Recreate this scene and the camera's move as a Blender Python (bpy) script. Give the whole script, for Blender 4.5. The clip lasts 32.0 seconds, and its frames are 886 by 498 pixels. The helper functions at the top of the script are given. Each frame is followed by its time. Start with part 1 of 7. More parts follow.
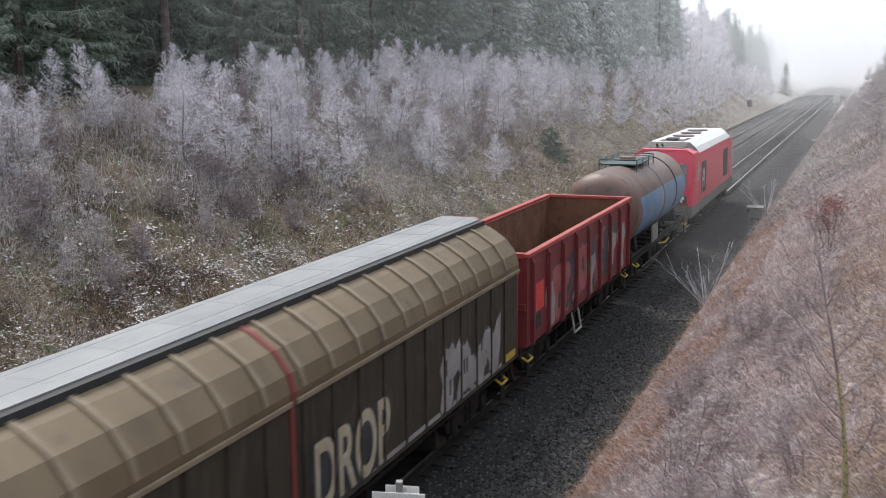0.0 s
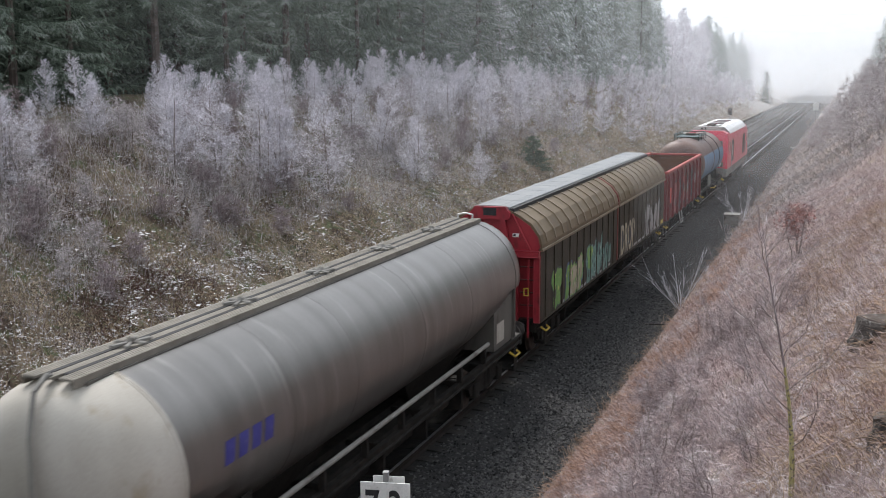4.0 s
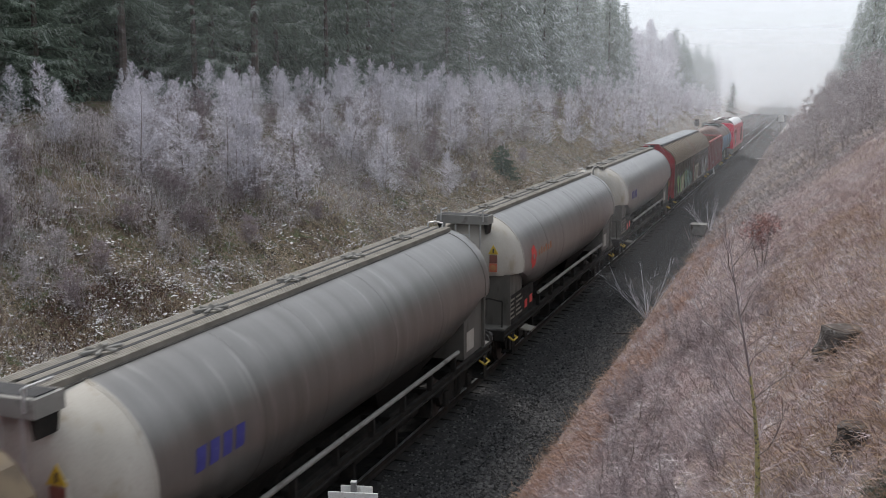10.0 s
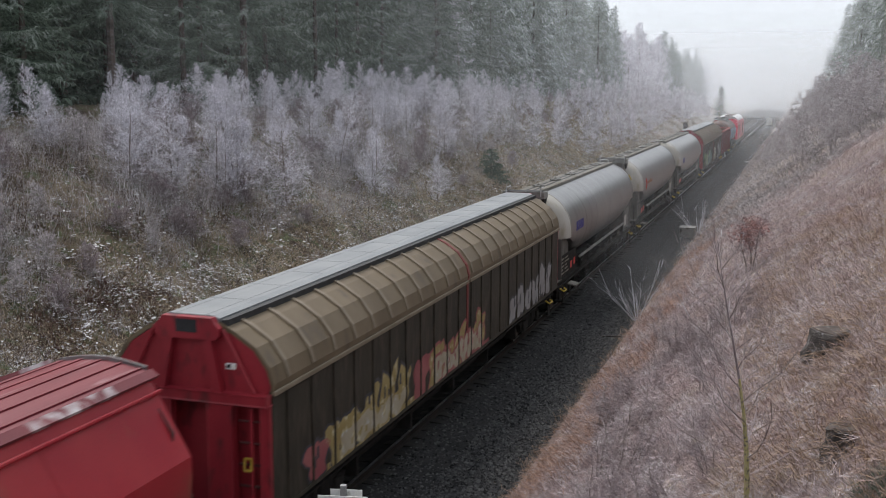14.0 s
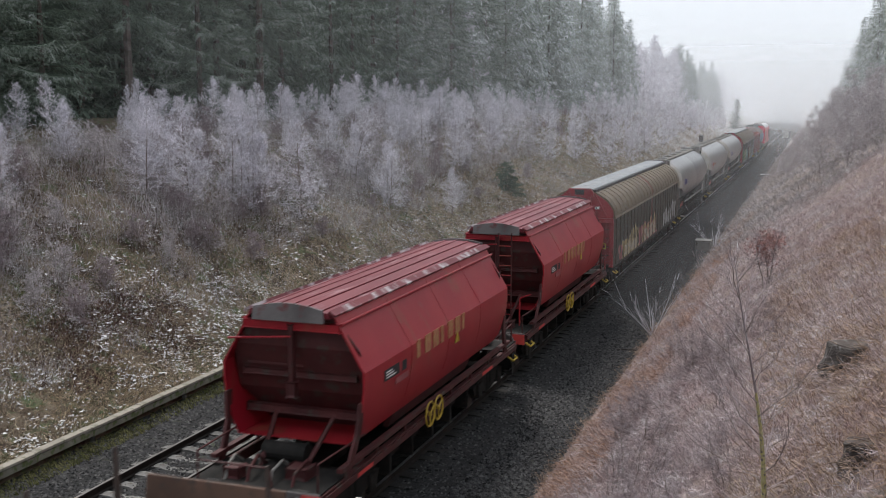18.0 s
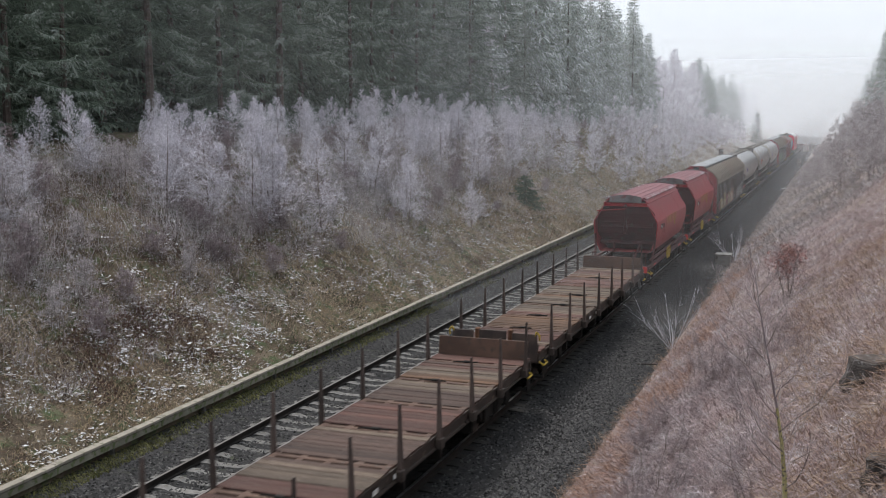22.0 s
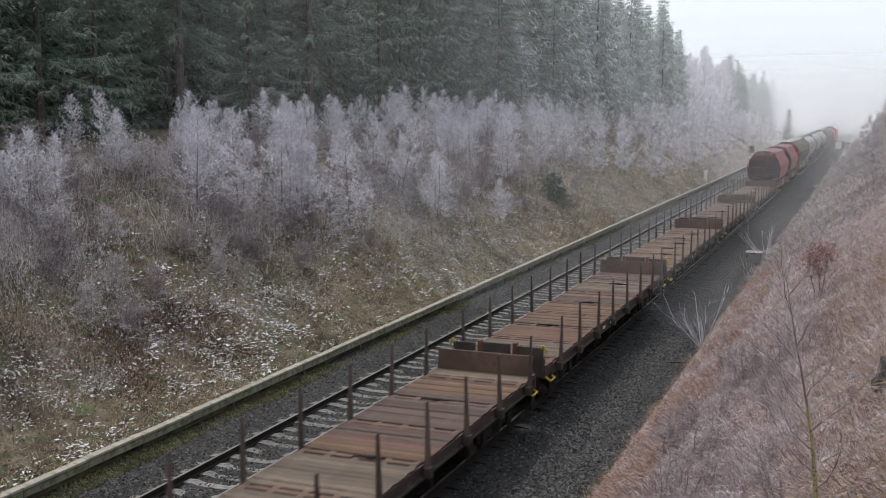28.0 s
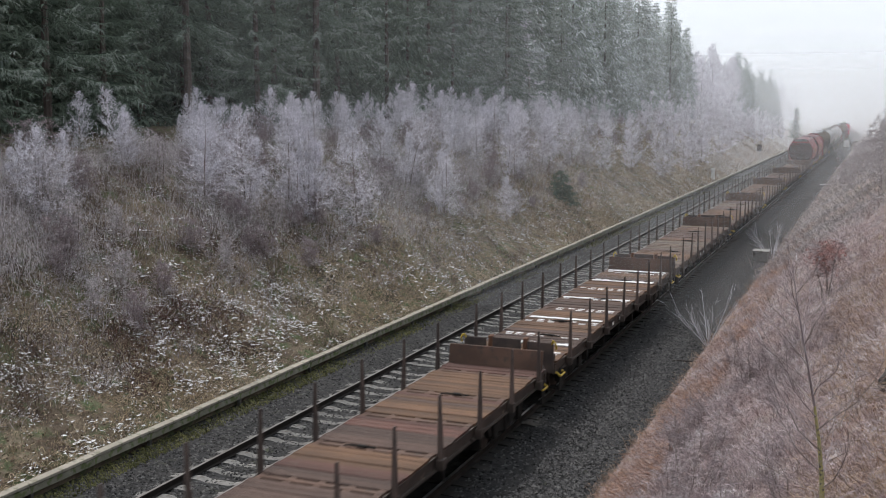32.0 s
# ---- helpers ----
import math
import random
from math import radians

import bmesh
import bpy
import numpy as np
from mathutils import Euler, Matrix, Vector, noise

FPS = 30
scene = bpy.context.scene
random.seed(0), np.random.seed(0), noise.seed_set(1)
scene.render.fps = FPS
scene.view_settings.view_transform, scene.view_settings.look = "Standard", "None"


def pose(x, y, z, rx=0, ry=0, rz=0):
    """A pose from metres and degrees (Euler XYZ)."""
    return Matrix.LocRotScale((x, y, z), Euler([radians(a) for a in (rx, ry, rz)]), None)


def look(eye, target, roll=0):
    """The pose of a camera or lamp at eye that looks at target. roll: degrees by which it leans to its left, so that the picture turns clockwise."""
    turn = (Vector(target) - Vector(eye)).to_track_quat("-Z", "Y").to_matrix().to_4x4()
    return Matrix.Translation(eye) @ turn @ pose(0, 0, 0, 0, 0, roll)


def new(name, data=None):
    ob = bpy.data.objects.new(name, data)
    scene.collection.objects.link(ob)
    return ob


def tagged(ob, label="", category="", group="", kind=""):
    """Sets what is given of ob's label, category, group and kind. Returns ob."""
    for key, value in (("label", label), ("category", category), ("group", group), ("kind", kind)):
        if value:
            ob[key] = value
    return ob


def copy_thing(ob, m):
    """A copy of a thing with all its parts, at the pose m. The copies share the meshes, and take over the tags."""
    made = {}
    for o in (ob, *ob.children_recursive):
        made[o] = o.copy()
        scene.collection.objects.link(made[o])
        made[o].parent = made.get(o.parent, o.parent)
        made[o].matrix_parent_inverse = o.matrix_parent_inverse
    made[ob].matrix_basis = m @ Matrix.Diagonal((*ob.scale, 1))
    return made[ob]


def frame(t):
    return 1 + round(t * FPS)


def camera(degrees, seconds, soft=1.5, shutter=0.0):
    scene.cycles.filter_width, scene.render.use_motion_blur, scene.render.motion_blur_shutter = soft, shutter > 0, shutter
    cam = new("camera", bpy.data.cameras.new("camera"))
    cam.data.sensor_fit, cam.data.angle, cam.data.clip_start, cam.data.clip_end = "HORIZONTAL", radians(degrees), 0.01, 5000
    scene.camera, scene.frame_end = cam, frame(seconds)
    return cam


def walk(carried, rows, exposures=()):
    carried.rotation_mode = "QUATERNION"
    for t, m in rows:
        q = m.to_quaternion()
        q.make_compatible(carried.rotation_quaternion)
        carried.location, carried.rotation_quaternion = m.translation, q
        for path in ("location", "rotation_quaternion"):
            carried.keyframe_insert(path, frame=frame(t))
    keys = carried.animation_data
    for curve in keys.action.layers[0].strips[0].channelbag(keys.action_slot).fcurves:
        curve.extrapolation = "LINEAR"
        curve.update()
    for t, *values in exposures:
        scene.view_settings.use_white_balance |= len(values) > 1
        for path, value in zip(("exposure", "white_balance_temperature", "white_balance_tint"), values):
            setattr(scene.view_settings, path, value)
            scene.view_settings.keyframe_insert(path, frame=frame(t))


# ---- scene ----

# ---------------------------------------------------------------- camera
EYE = (9.19, 0.0, 8.04)      # on the bridge, above and beside the line; rail top is z = 0


def shot(left, pitch, lean, push=0.0):
    """The camera's pose: degrees turned left of the line, pitch, lean, and metres pushed forward."""
    m = pose(*EYE, 90 + pitch, 0, left) @ pose(0, 0, 0, 0, 0, -lean)
    return m @ Matrix.Translation((0, 0, -push))


cam = camera(44.5, 32.0, soft=0.75, shutter=0.45)
walk(cam, [
    (0, shot(21.36, -9.55, 0.47, 1.2)),
    (0.5, shot(21.16, -9.72, 0.67)),
    (1, shot(20.91, -9.73, 0.61)),
    (1.5, shot(21.00, -9.87, 0.43)),
    (2, shot(21.00, -9.69, 0.52)),
    (2.5, shot(20.97, -9.54, 0.62)),
    (3, shot(20.78, -9.44, 0.44)),
    (3.5, shot(20.62, -9.34, 0.31)),
    (5.5, shot(20.13, -9.00, 0.32)),
    (6, shot(19.97, -8.93, 0.29)),
    (6.5, shot(19.82, -8.84, 0.32)),
    (7, shot(19.70, -8.76, 0.28)),
    (7.5, shot(19.60, -8.70, 0.26)),
    (8, shot(19.45, -8.62, 0.32)),
    (8.5, shot(19.33, -8.60, 0.24)),
    (9, shot(19.22, -8.62, 0.26)),
    (9.5, shot(19.11, -8.68, 0.07)),
    (10, shot(18.82, -8.76, -0.13)),
    (10.5, shot(18.60, -8.85, -0.03)),
    (11, shot(18.40, -8.97, 0.02)),
    (11.5, shot(18.28, -8.94, 0.18)),
    (12, shot(18.22, -8.87, 0.24)),
    (12.5, shot(18.20, -8.78, -0.04)),
    (13, shot(18.17, -8.71, -0.19)),
    (13.5, shot(18.21, -8.67, -0.25)),
    (14, shot(18.26, -8.59, -0.14)),
    (14.5, shot(18.33, -8.52, -0.20)),
    (16.5, shot(18.78, -8.19, -0.17)),
    (17, shot(18.87, -8.08, -0.19)),
    (17.5, shot(19.00, -7.99, -0.13)),
    (18, shot(19.07, -7.91, -0.06)),
    (18.5, shot(19.19, -7.81, -0.13)),
    (19, shot(19.26, -7.69, -0.46)),
    (19.5, shot(19.35, -7.58, -0.56)),
    (20, shot(19.45, -7.51, -0.46)),
    (20.5, shot(19.54, -7.44, -0.33)),
    (21, shot(19.66, -7.35, -0.08)),
    (21.5, shot(19.90, -7.28, 0.12)),
    (22, shot(20.08, -7.19, 0.01)),
    (22.5, shot(20.26, -7.08, -0.04)),
    (23, shot(20.43, -7.02, 0.06)),
    (23.5, shot(20.59, -6.92, 0.05)),
    (24, shot(20.74, -6.91, -0.16)),
    (24.5, shot(20.90, -6.92, -0.00)),
    (25, shot(21.02, -6.94, -0.08)),
    (25.5, shot(21.12, -7.01, -0.32)),
    (27.5, shot(21.46, -7.33, 0.09)),
    (28, shot(21.59, -7.34, 0.02)),
    (28.5, shot(21.69, -7.37, -0.14)),
    (29, shot(21.78, -7.39, -0.07)),
    (29.5, shot(21.85, -7.43, 0.05)),
    (30, shot(21.91, -7.42, 0.09)),
    (30.5, shot(21.98, -7.42, -0.12)),
    (31, shot(21.98, -7.37, -0.29)),
    (31.5, shot(21.97, -7.42, -0.22)),
    (32, shot(21.95, -7.47, -0.10)),
], exposures=((0, 0.40), (3.5, 0.39), (8, 0.12), (14, 0.04), (20, 0.06), (32, 0.11)))

# ---------------------------------------------------------------- world, sun
world = bpy.data.worlds.new("winter_sky")
scene.world = world
world.use_nodes = True
wn, wl = world.node_tree.nodes, world.node_tree.links
wn.clear()
sky = wn.new("ShaderNodeTexSky")
sky.sky_type, sky.sun_disc = "NISHITA", False
sky.sun_elevation, sky.sun_rotation = radians(57), radians(-51)
sky.air_density, sky.dust_density = 1.0, 4.0
veil = wn.new("ShaderNodeMix")            # high fog whitens the sky evenly
veil.data_type = "RGBA"
veil.inputs[0].default_value = 0.90
veil.inputs[7].default_value = (8.6, 9.2, 10.0, 1)
bg = wn.new("ShaderNodeBackground")
bg.inputs[1].default_value = 0.112
wo = wn.new("ShaderNodeOutputWorld")
wl.new(sky.outputs[0], veil.inputs[6])
wl.new(veil.outputs[2], bg.inputs[0])
wl.new(bg.outputs[0], wo.inputs[0])
sun = new("sun", bpy.data.lights.new("sun", "SUN"))
sun.data.energy, sun.data.angle, sun.data.color = 3.1, radians(20), (1.0, 0.96, 0.93)
sun.matrix_basis = look((0, 0, 60), (25, -20, 10))
scene.view_settings.exposure = 0.0

# ---------------------------------------------------------------- materials


def mat(name, c1, c2, rough=0.8, scale=3.0, fine=60.0, bump=0.25, metal=0.0, c3=None, cut=0.6, jitter=0.0, island=0.0,
        stretch=(1, 1, 1), spec=0.4):
    """A worn surface: two colours in broad patches, a third in stains, fine grain and relief; jitter varies it from piece to piece."""
    m = bpy.data.materials.new(name)
    m.use_nodes = True
    n, l = m.node_tree.nodes, m.node_tree.links
    b = n["Principled BSDF"]
    b.inputs["Roughness"].default_value, b.inputs["Metallic"].default_value = rough, metal
    b.inputs["Specular IOR Level"].default_value = spec
    co = n.new("ShaderNodeTexCoord")
    mp = n.new("ShaderNodeMapping")
    mp.inputs["Scale"].default_value = stretch
    l.new(co.outputs["Object"], mp.inputs[0])

    def noise_at(s, detail=4.0):
        t = n.new("ShaderNodeTexNoise")
        t.inputs["Scale"].default_value, t.inputs["Detail"].default_value = s, detail
        l.new(mp.outputs[0], t.inputs["Vector"])
        return t.outputs[0]

    def ramp(src, lo, hi):
        r = n.new("ShaderNodeMapRange")
        r.inputs[1].default_value, r.inputs[2].default_value = lo, hi
        l.new(src, r.inputs[0])
        return r.outputs[0]

    def mix(f, a, c, kind="MIX"):
        x = n.new("ShaderNodeMix")
        x.data_type, x.blend_type = "RGBA", kind
        for i, v in ((0, f), (6, a), (7, c)):
            if isinstance(v, (tuple, float, int)):
                x.inputs[i].default_value = (*v, 1) if isinstance(v, tuple) else v
            else:
                l.new(v, x.inputs[i])
        return x.outputs[2]

    grain = noise_at(fine, 3.0)
    col = mix(ramp(noise_at(scale), 0.35, 0.65), c1, c2)
    if c3:
        col = mix(ramp(noise_at(scale * 2.7, 6.0), cut, cut + 0.12), col, c3)
    g = n.new("ShaderNodeMapRange")
    g.inputs[3].default_value, g.inputs[4].default_value = 0.78, 1.22
    l.new(grain, g.inputs[0])
    cc = n.new("ShaderNodeCombineColor")
    for i in range(3):
        l.new(g.outputs[0], cc.inputs[i])
    col = mix(0.8, col, cc.outputs[0], "MULTIPLY")
    if jitter or island:
        src = n.new("ShaderNodeNewGeometry").outputs["Random Per Island"] if island else n.new("ShaderNodeObjectInfo").outputs["Random"]
        j = n.new("ShaderNodeMapRange")
        d = jitter or island
        j.inputs[3].default_value, j.inputs[4].default_value = 1 - d, 1 + d
        l.new(src, j.inputs[0])
        hv = n.new("ShaderNodeHueSaturation")
        l.new(j.outputs[0], hv.inputs["Value"])
        l.new(col, hv.inputs["Color"])
        col = hv.outputs[0]
    l.new(col, b.inputs["Base Color"])
    if bump:
        bp = n.new("ShaderNodeBump")
        bp.inputs["Strength"].default_value, bp.inputs["Distance"].default_value = bump, 0.6 / fine
        l.new(grain, bp.inputs["Height"])
        l.new(bp.outputs[0], b.inputs["Normal"])
    return m


M_EARTH = mat("bank_earth", (0.058, 0.043, 0.034), (0.18, 0.146, 0.105), 0.95, 0.8, 14, 0.9, c3=(0.085, 0.105, 0.055), cut=0.53, spec=0.1)
# far ground: frost, with the whitening of distant haze put into the colour
M_FIELD = mat("frosted_hazy_field", (0.38, 0.37, 0.37), (0.50, 0.49, 0.49), 0.95, 0.2, 6, 0.4, c3=(0.30, 0.28, 0.26), cut=0.6, spec=0.1)
M_PALETURF = mat("frosted_hazy_turf", (0.234, 0.2184, 0.2106), (0.3276, 0.312, 0.3042), 0.95, 0.3, 8, 0.6, c3=(0.22, 0.20, 0.18), cut=0.6, spec=0.1)
M_TURF = mat("pale_turf", (0.17, 0.128, 0.116), (0.24, 0.192, 0.176), 0.95, 0.7, 16, 0.9, c3=(0.22, 0.19, 0.12), cut=0.6, spec=0.1)
M_BALLAST = mat("ballast_bed", (0.019, 0.019, 0.0198), (0.033, 0.0323, 0.0315), 0.9, 0.8, 26, 1.0, c3=(0.05, 0.055, 0.035), cut=0.62, spec=0.2)
# ballast darkened in its colour for the shade round the train
M_SHADEBED = mat("shade_dark_ballast", (0.012, 0.012, 0.012), (0.022, 0.021, 0.021), 0.85, 1.2, 26, 1.0, c3=(0.030, 0.028, 0.026), cut=0.6, spec=0.2)
M_STONE = mat("ballast_stone", (0.029, 0.029, 0.0305), (0.060, 0.058, 0.0565), 0.85, 9, 60, 0.3, island=0.85, spec=0.12)
M_RAIL = mat("rail_rust", (0.015, 0.013, 0.012), (0.028, 0.022, 0.019), 0.75, 4, 80, 0.3, metal=0.2, spec=0.2)
M_RAILDULL = mat("dull_rail_head", (0.10, 0.09, 0.085), (0.16, 0.15, 0.145), 0.5, 2, 90, 0.05, metal=0.7, stretch=(6, 0.3, 6))
M_RAILTOP = mat("rail_head_steel", (0.42, 0.43, 0.45), (0.55, 0.55, 0.56), 0.28, 2, 90, 0.05, metal=0.9, stretch=(6, 0.3, 6))
M_SLEEPER = mat("sleeper_concrete", (0.1031, 0.09982, 0.09548), (0.1628, 0.1573, 0.1465), 0.9, 4, 70, 0.4, c3=(0.07, 0.06, 0.05), cut=0.56, jitter=0.2)
# darker copy of the sleeper concrete; shade under the train is in its colour
M_SLEEPERD = mat("shade_dark_sleeper", (0.02232, 0.02143, 0.02009), (0.03794, 0.03616, 0.03348), 0.85, 4, 70, 0.4, c3=(0.03, 0.026, 0.022), cut=0.55, jitter=0.25, spec=0.15)
M_TROUGH = mat("trough_concrete", (0.225, 0.20, 0.165), (0.30, 0.27, 0.225), 0.9, 2.2, 60, 0.4, c3=(0.15, 0.143, 0.10), cut=0.55, jitter=0.08)
# trough concrete with moss, darkened below the lid's tone for its shaded side
M_TROUGHSIDE = mat("mossy_shaded_trough_side", (0.165, 0.155, 0.12), (0.24, 0.228, 0.185), 0.95, 2.2, 60, 0.4, c3=(0.10, 0.12, 0.05), cut=0.52, jitter=0.12)
M_MOSS = mat("moss", (0.07, 0.072, 0.028), (0.13, 0.125, 0.055), 0.95, 2, 40, 0.8, island=0.4, spec=0.1)
M_STRAW = mat("frosted_grass", (0.3283, 0.2389, 0.2313), (0.4286, 0.3584, 0.3599), 0.9, 0.6, 20, 0.0, island=0.35, spec=0.15, c3=(0.60, 0.56, 0.575), cut=0.52)
M_DEADGRASS = mat("dead_grass", (0.215, 0.165, 0.115), (0.40, 0.325, 0.24), 0.95, 0.5, 20, 0.0, island=0.7, spec=0.1, c3=(0.36, 0.35, 0.34), cut=0.62)
M_SNOW = mat("old_snow", (0.54, 0.54, 0.545), (0.70, 0.70, 0.705), 0.8, 3, 50, 0.3, island=0.12)
M_FROST = mat("frosted_twig", (0.53, 0.51, 0.55), (0.79, 0.765, 0.815), 0.9, 1.2, 30, 0.0, island=0.45, spec=0.15)
M_BARK = mat("young_bark", (0.13, 0.10, 0.085), (0.26, 0.22, 0.20), 0.9, 6, 60, 0.4, c3=(0.42, 0.40, 0.39), cut=0.55)
M_NEEDLE = mat("spruce_needles", (0.080, 0.110, 0.082), (0.125, 0.152, 0.118), 0.8, 0.5, 18, 0.0, island=0.2, c3=(0.15, 0.18, 0.16), cut=0.58, spec=0.2)
# hoar frost, brightened so that the colour also carries distant haze
M_NEEDLE_F = mat("frosted_hazy_needles", (0.40, 0.43, 0.425), (0.60, 0.63, 0.63), 0.85, 0.5, 18, 0.0, island=0.35, c3=(0.10, 0.13, 0.11), cut=0.55, spec=0.2)
# frost on the needles, lightened further to paint boughs that catch the light
M_NEEDLE_T = mat("frosted_lit_needles", (0.20, 0.24, 0.197), (0.31, 0.35, 0.308), 0.85, 0.5, 18, 0.0, island=0.18, c3=(0.36, 0.39, 0.37), cut=0.58, spec=0.2)
M_TRUNK = mat("spruce_bark", (0.055, 0.042, 0.036), (0.12, 0.095, 0.085), 0.95, 3, 30, 0.6, c3=(0.17, 0.17, 0.155), cut=0.6)
M_REDLEAF = mat("rusty_leaves", (0.26, 0.115, 0.105), (0.36, 0.20, 0.18), 0.8, 3, 30, 0.0, island=0.4, c3=(0.42, 0.30, 0.28), cut=0.6)
M_BRAMBLE = mat("brown_bramble", (0.0595, 0.0385, 0.035), (0.105, 0.07, 0.0595), 0.9, 1.0, 30, 0.0, island=0.5, c3=(0.34, 0.32, 0.33), cut=0.62, spec=0.15)
M_TAWNY = mat("tawny_grass", (0.2797, 0.1853, 0.1265), (0.3846, 0.2926, 0.2226), 0.9, 0.8, 20, 0.0, island=0.4, spec=0.15, c3=(0.50, 0.42, 0.38), cut=0.62)
M_STRAWL = mat("straw_grass", (0.38, 0.30, 0.20), (0.55, 0.46, 0.345), 0.9, 0.6, 20, 0.0, island=0.4, spec=0.15, c3=(0.13, 0.14, 0.06), cut=0.6)
M_LITTER = mat("fallen_leaves", (0.075, 0.05, 0.035), (0.17, 0.12, 0.085), 0.9, 1.0, 30, 0.0, island=0.5, spec=0.15)
M_TWIGGREY = mat("mauve_grey_twig", (0.35, 0.315, 0.32), (0.55, 0.51, 0.515), 0.9, 0.7, 30, 0.0, island=0.45, c3=(0.54, 0.51, 0.53), cut=0.56, spec=0.15)
M_BRUSHTWIG = mat("frosted_mauve_stem", (0.2376, 0.1892, 0.1932), (0.352, 0.3036, 0.3174), 0.9, 0.7, 30, 0.0, island=0.4, c3=(0.56, 0.52, 0.53), cut=0.55, spec=0.15)
M_RUSSET = mat("russet_grass", (0.276, 0.1566, 0.1064), (0.3864, 0.2538, 0.1904), 0.9, 0.8, 20, 0.0, island=0.4, spec=0.15, c3=(0.46, 0.36, 0.33), cut=0.6)
M_GREENGR = mat("dull_green_grass", (0.075, 0.090, 0.042), (0.135, 0.150, 0.080), 0.9, 0.8, 20, 0.0, island=0.45, spec=0.15, c3=(0.22, 0.21, 0.15), cut=0.6)
M_GREYGRASS = mat("grey_frosted_grass", (0.255, 0.232, 0.232), (0.38, 0.355, 0.36), 0.9, 0.5, 20, 0.0, island=0.4, spec=0.15, c3=(0.27, 0.26, 0.19), cut=0.57)
M_MOSSBARK = mat("mossy_bark", (0.30, 0.26, 0.085), (0.35, 0.31, 0.18), 0.9, 9, 50, 0.4, c3=(0.10, 0.085, 0.075), cut=0.5)
M_REDBRAMBLE = mat("red_brown_bramble", (0.075, 0.034, 0.03), (0.12, 0.06, 0.05), 0.9, 1.0, 30, 0.0, island=0.5, c3=(0.20, 0.15, 0.14), cut=0.62, spec=0.15)
M_STUMP = mat("rotting_wood", (0.030, 0.025, 0.023), (0.07, 0.06, 0.055), 0.95, 5, 40, 1.0, c3=(0.22, 0.21, 0.21), cut=0.58)
M_TWIG = mat("brown_frosted_twig", (0.17, 0.135, 0.12), (0.30, 0.265, 0.25), 0.9, 1.2, 30, 0.0, island=0.4, c3=(0.58, 0.55, 0.56), cut=0.57, spec=0.15)

# materials of the train
M_UNDER = mat("grimy_underframe", (0.013, 0.0125, 0.012), (0.026, 0.024, 0.022), 0.8, 3, 50, 0.3, c3=(0.035, 0.027, 0.022), cut=0.6, spec=0.12)
M_WHEEL = mat("wheel_steel", (0.05, 0.043, 0.038), (0.09, 0.075, 0.065), 0.55, 5, 60, 0.2, metal=0.4)
M_BUFFER = mat("buffer_steel", (0.06, 0.058, 0.055), (0.13, 0.125, 0.12), 0.5, 5, 50, 0.2, metal=0.4)
M_YELLOW = mat("yellow_paint", (0.36, 0.2448, 0.0216), (0.432, 0.3024, 0.0432), 0.6, 5, 50, 0.2, c3=(0.22, 0.13, 0.05), cut=0.63)
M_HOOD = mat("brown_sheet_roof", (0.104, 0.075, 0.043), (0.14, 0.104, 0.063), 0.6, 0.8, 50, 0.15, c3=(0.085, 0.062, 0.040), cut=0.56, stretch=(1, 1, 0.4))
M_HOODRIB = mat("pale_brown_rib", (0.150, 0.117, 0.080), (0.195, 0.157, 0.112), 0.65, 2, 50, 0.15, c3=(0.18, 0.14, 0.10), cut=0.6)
M_WALLBR = mat("dark_brown_wall", (0.020, 0.0165, 0.0105), (0.032, 0.026, 0.0165), 0.7, 1.1, 50, 0.2, c3=(0.048, 0.037, 0.026), cut=0.52, stretch=(1, 2.4, 0.5))
M_ENDRED = mat("dark_red_end", (0.195, 0.011, 0.02), (0.26, 0.02, 0.03), 0.5, 1.3, 40, 0.15, c3=(0.105, 0.014, 0.017), cut=0.55, stretch=(1, 1, 0.5))
M_STRIPE = mat("red_stripe", (0.1368, 0.0216, 0.02016), (0.1728, 0.0324, 0.0288), 0.6, 3, 40, 0.1)
M_RIDGE = mat("pale_ridge_metal", (0.184, 0.1938, 0.2016), (0.24, 0.247, 0.252), 0.5, 1.5, 50, 0.1, metal=0.2, c3=(0.22, 0.24, 0.25), cut=0.6, stretch=(1, 0.5, 1))
M_SILO = mat("dusty_silo_steel", (0.180, 0.172, 0.164), (0.225, 0.216, 0.207), 0.32, 0.7, 45, 0.02, metal=0.8, c3=(0.285, 0.275, 0.26), cut=0.60, stretch=(0.3, 3.4, 0.3))
M_SILOEND = mat("cement_dusted_end", (0.30, 0.28, 0.245), (0.38, 0.36, 0.325), 0.65, 1.1, 45, 0.1, c3=(0.26, 0.23, 0.18), cut=0.58, stretch=(1, 1, 0.5))
M_SKIRT = mat("grey_skirt", (0.15, 0.145, 0.135), (0.21, 0.205, 0.19), 0.7, 1.4, 50, 0.1, c3=(0.09, 0.08, 0.07), cut=0.57)
# darker copy of grey_skirt: grime, with the shade below the tank put in
M_SKIRTDARK = mat("shaded_grimy_plate", (0.062, 0.058, 0.052), (0.105, 0.10, 0.09), 0.7, 1.1, 50, 0.1, c3=(0.04, 0.036, 0.03), cut=0.55, stretch=(1, 1, 0.4))
M_WALKWAY = mat("walkway_grating", (0.135, 0.124, 0.105), (0.19, 0.176, 0.15), 0.75, 2.5, 60, 0.3, c3=(0.22, 0.19, 0.15), cut=0.6)
M_SLOT = mat("dark_slot", (0.018, 0.018, 0.02), (0.03, 0.03, 0.033), 0.8, 5, 50, 0.2)
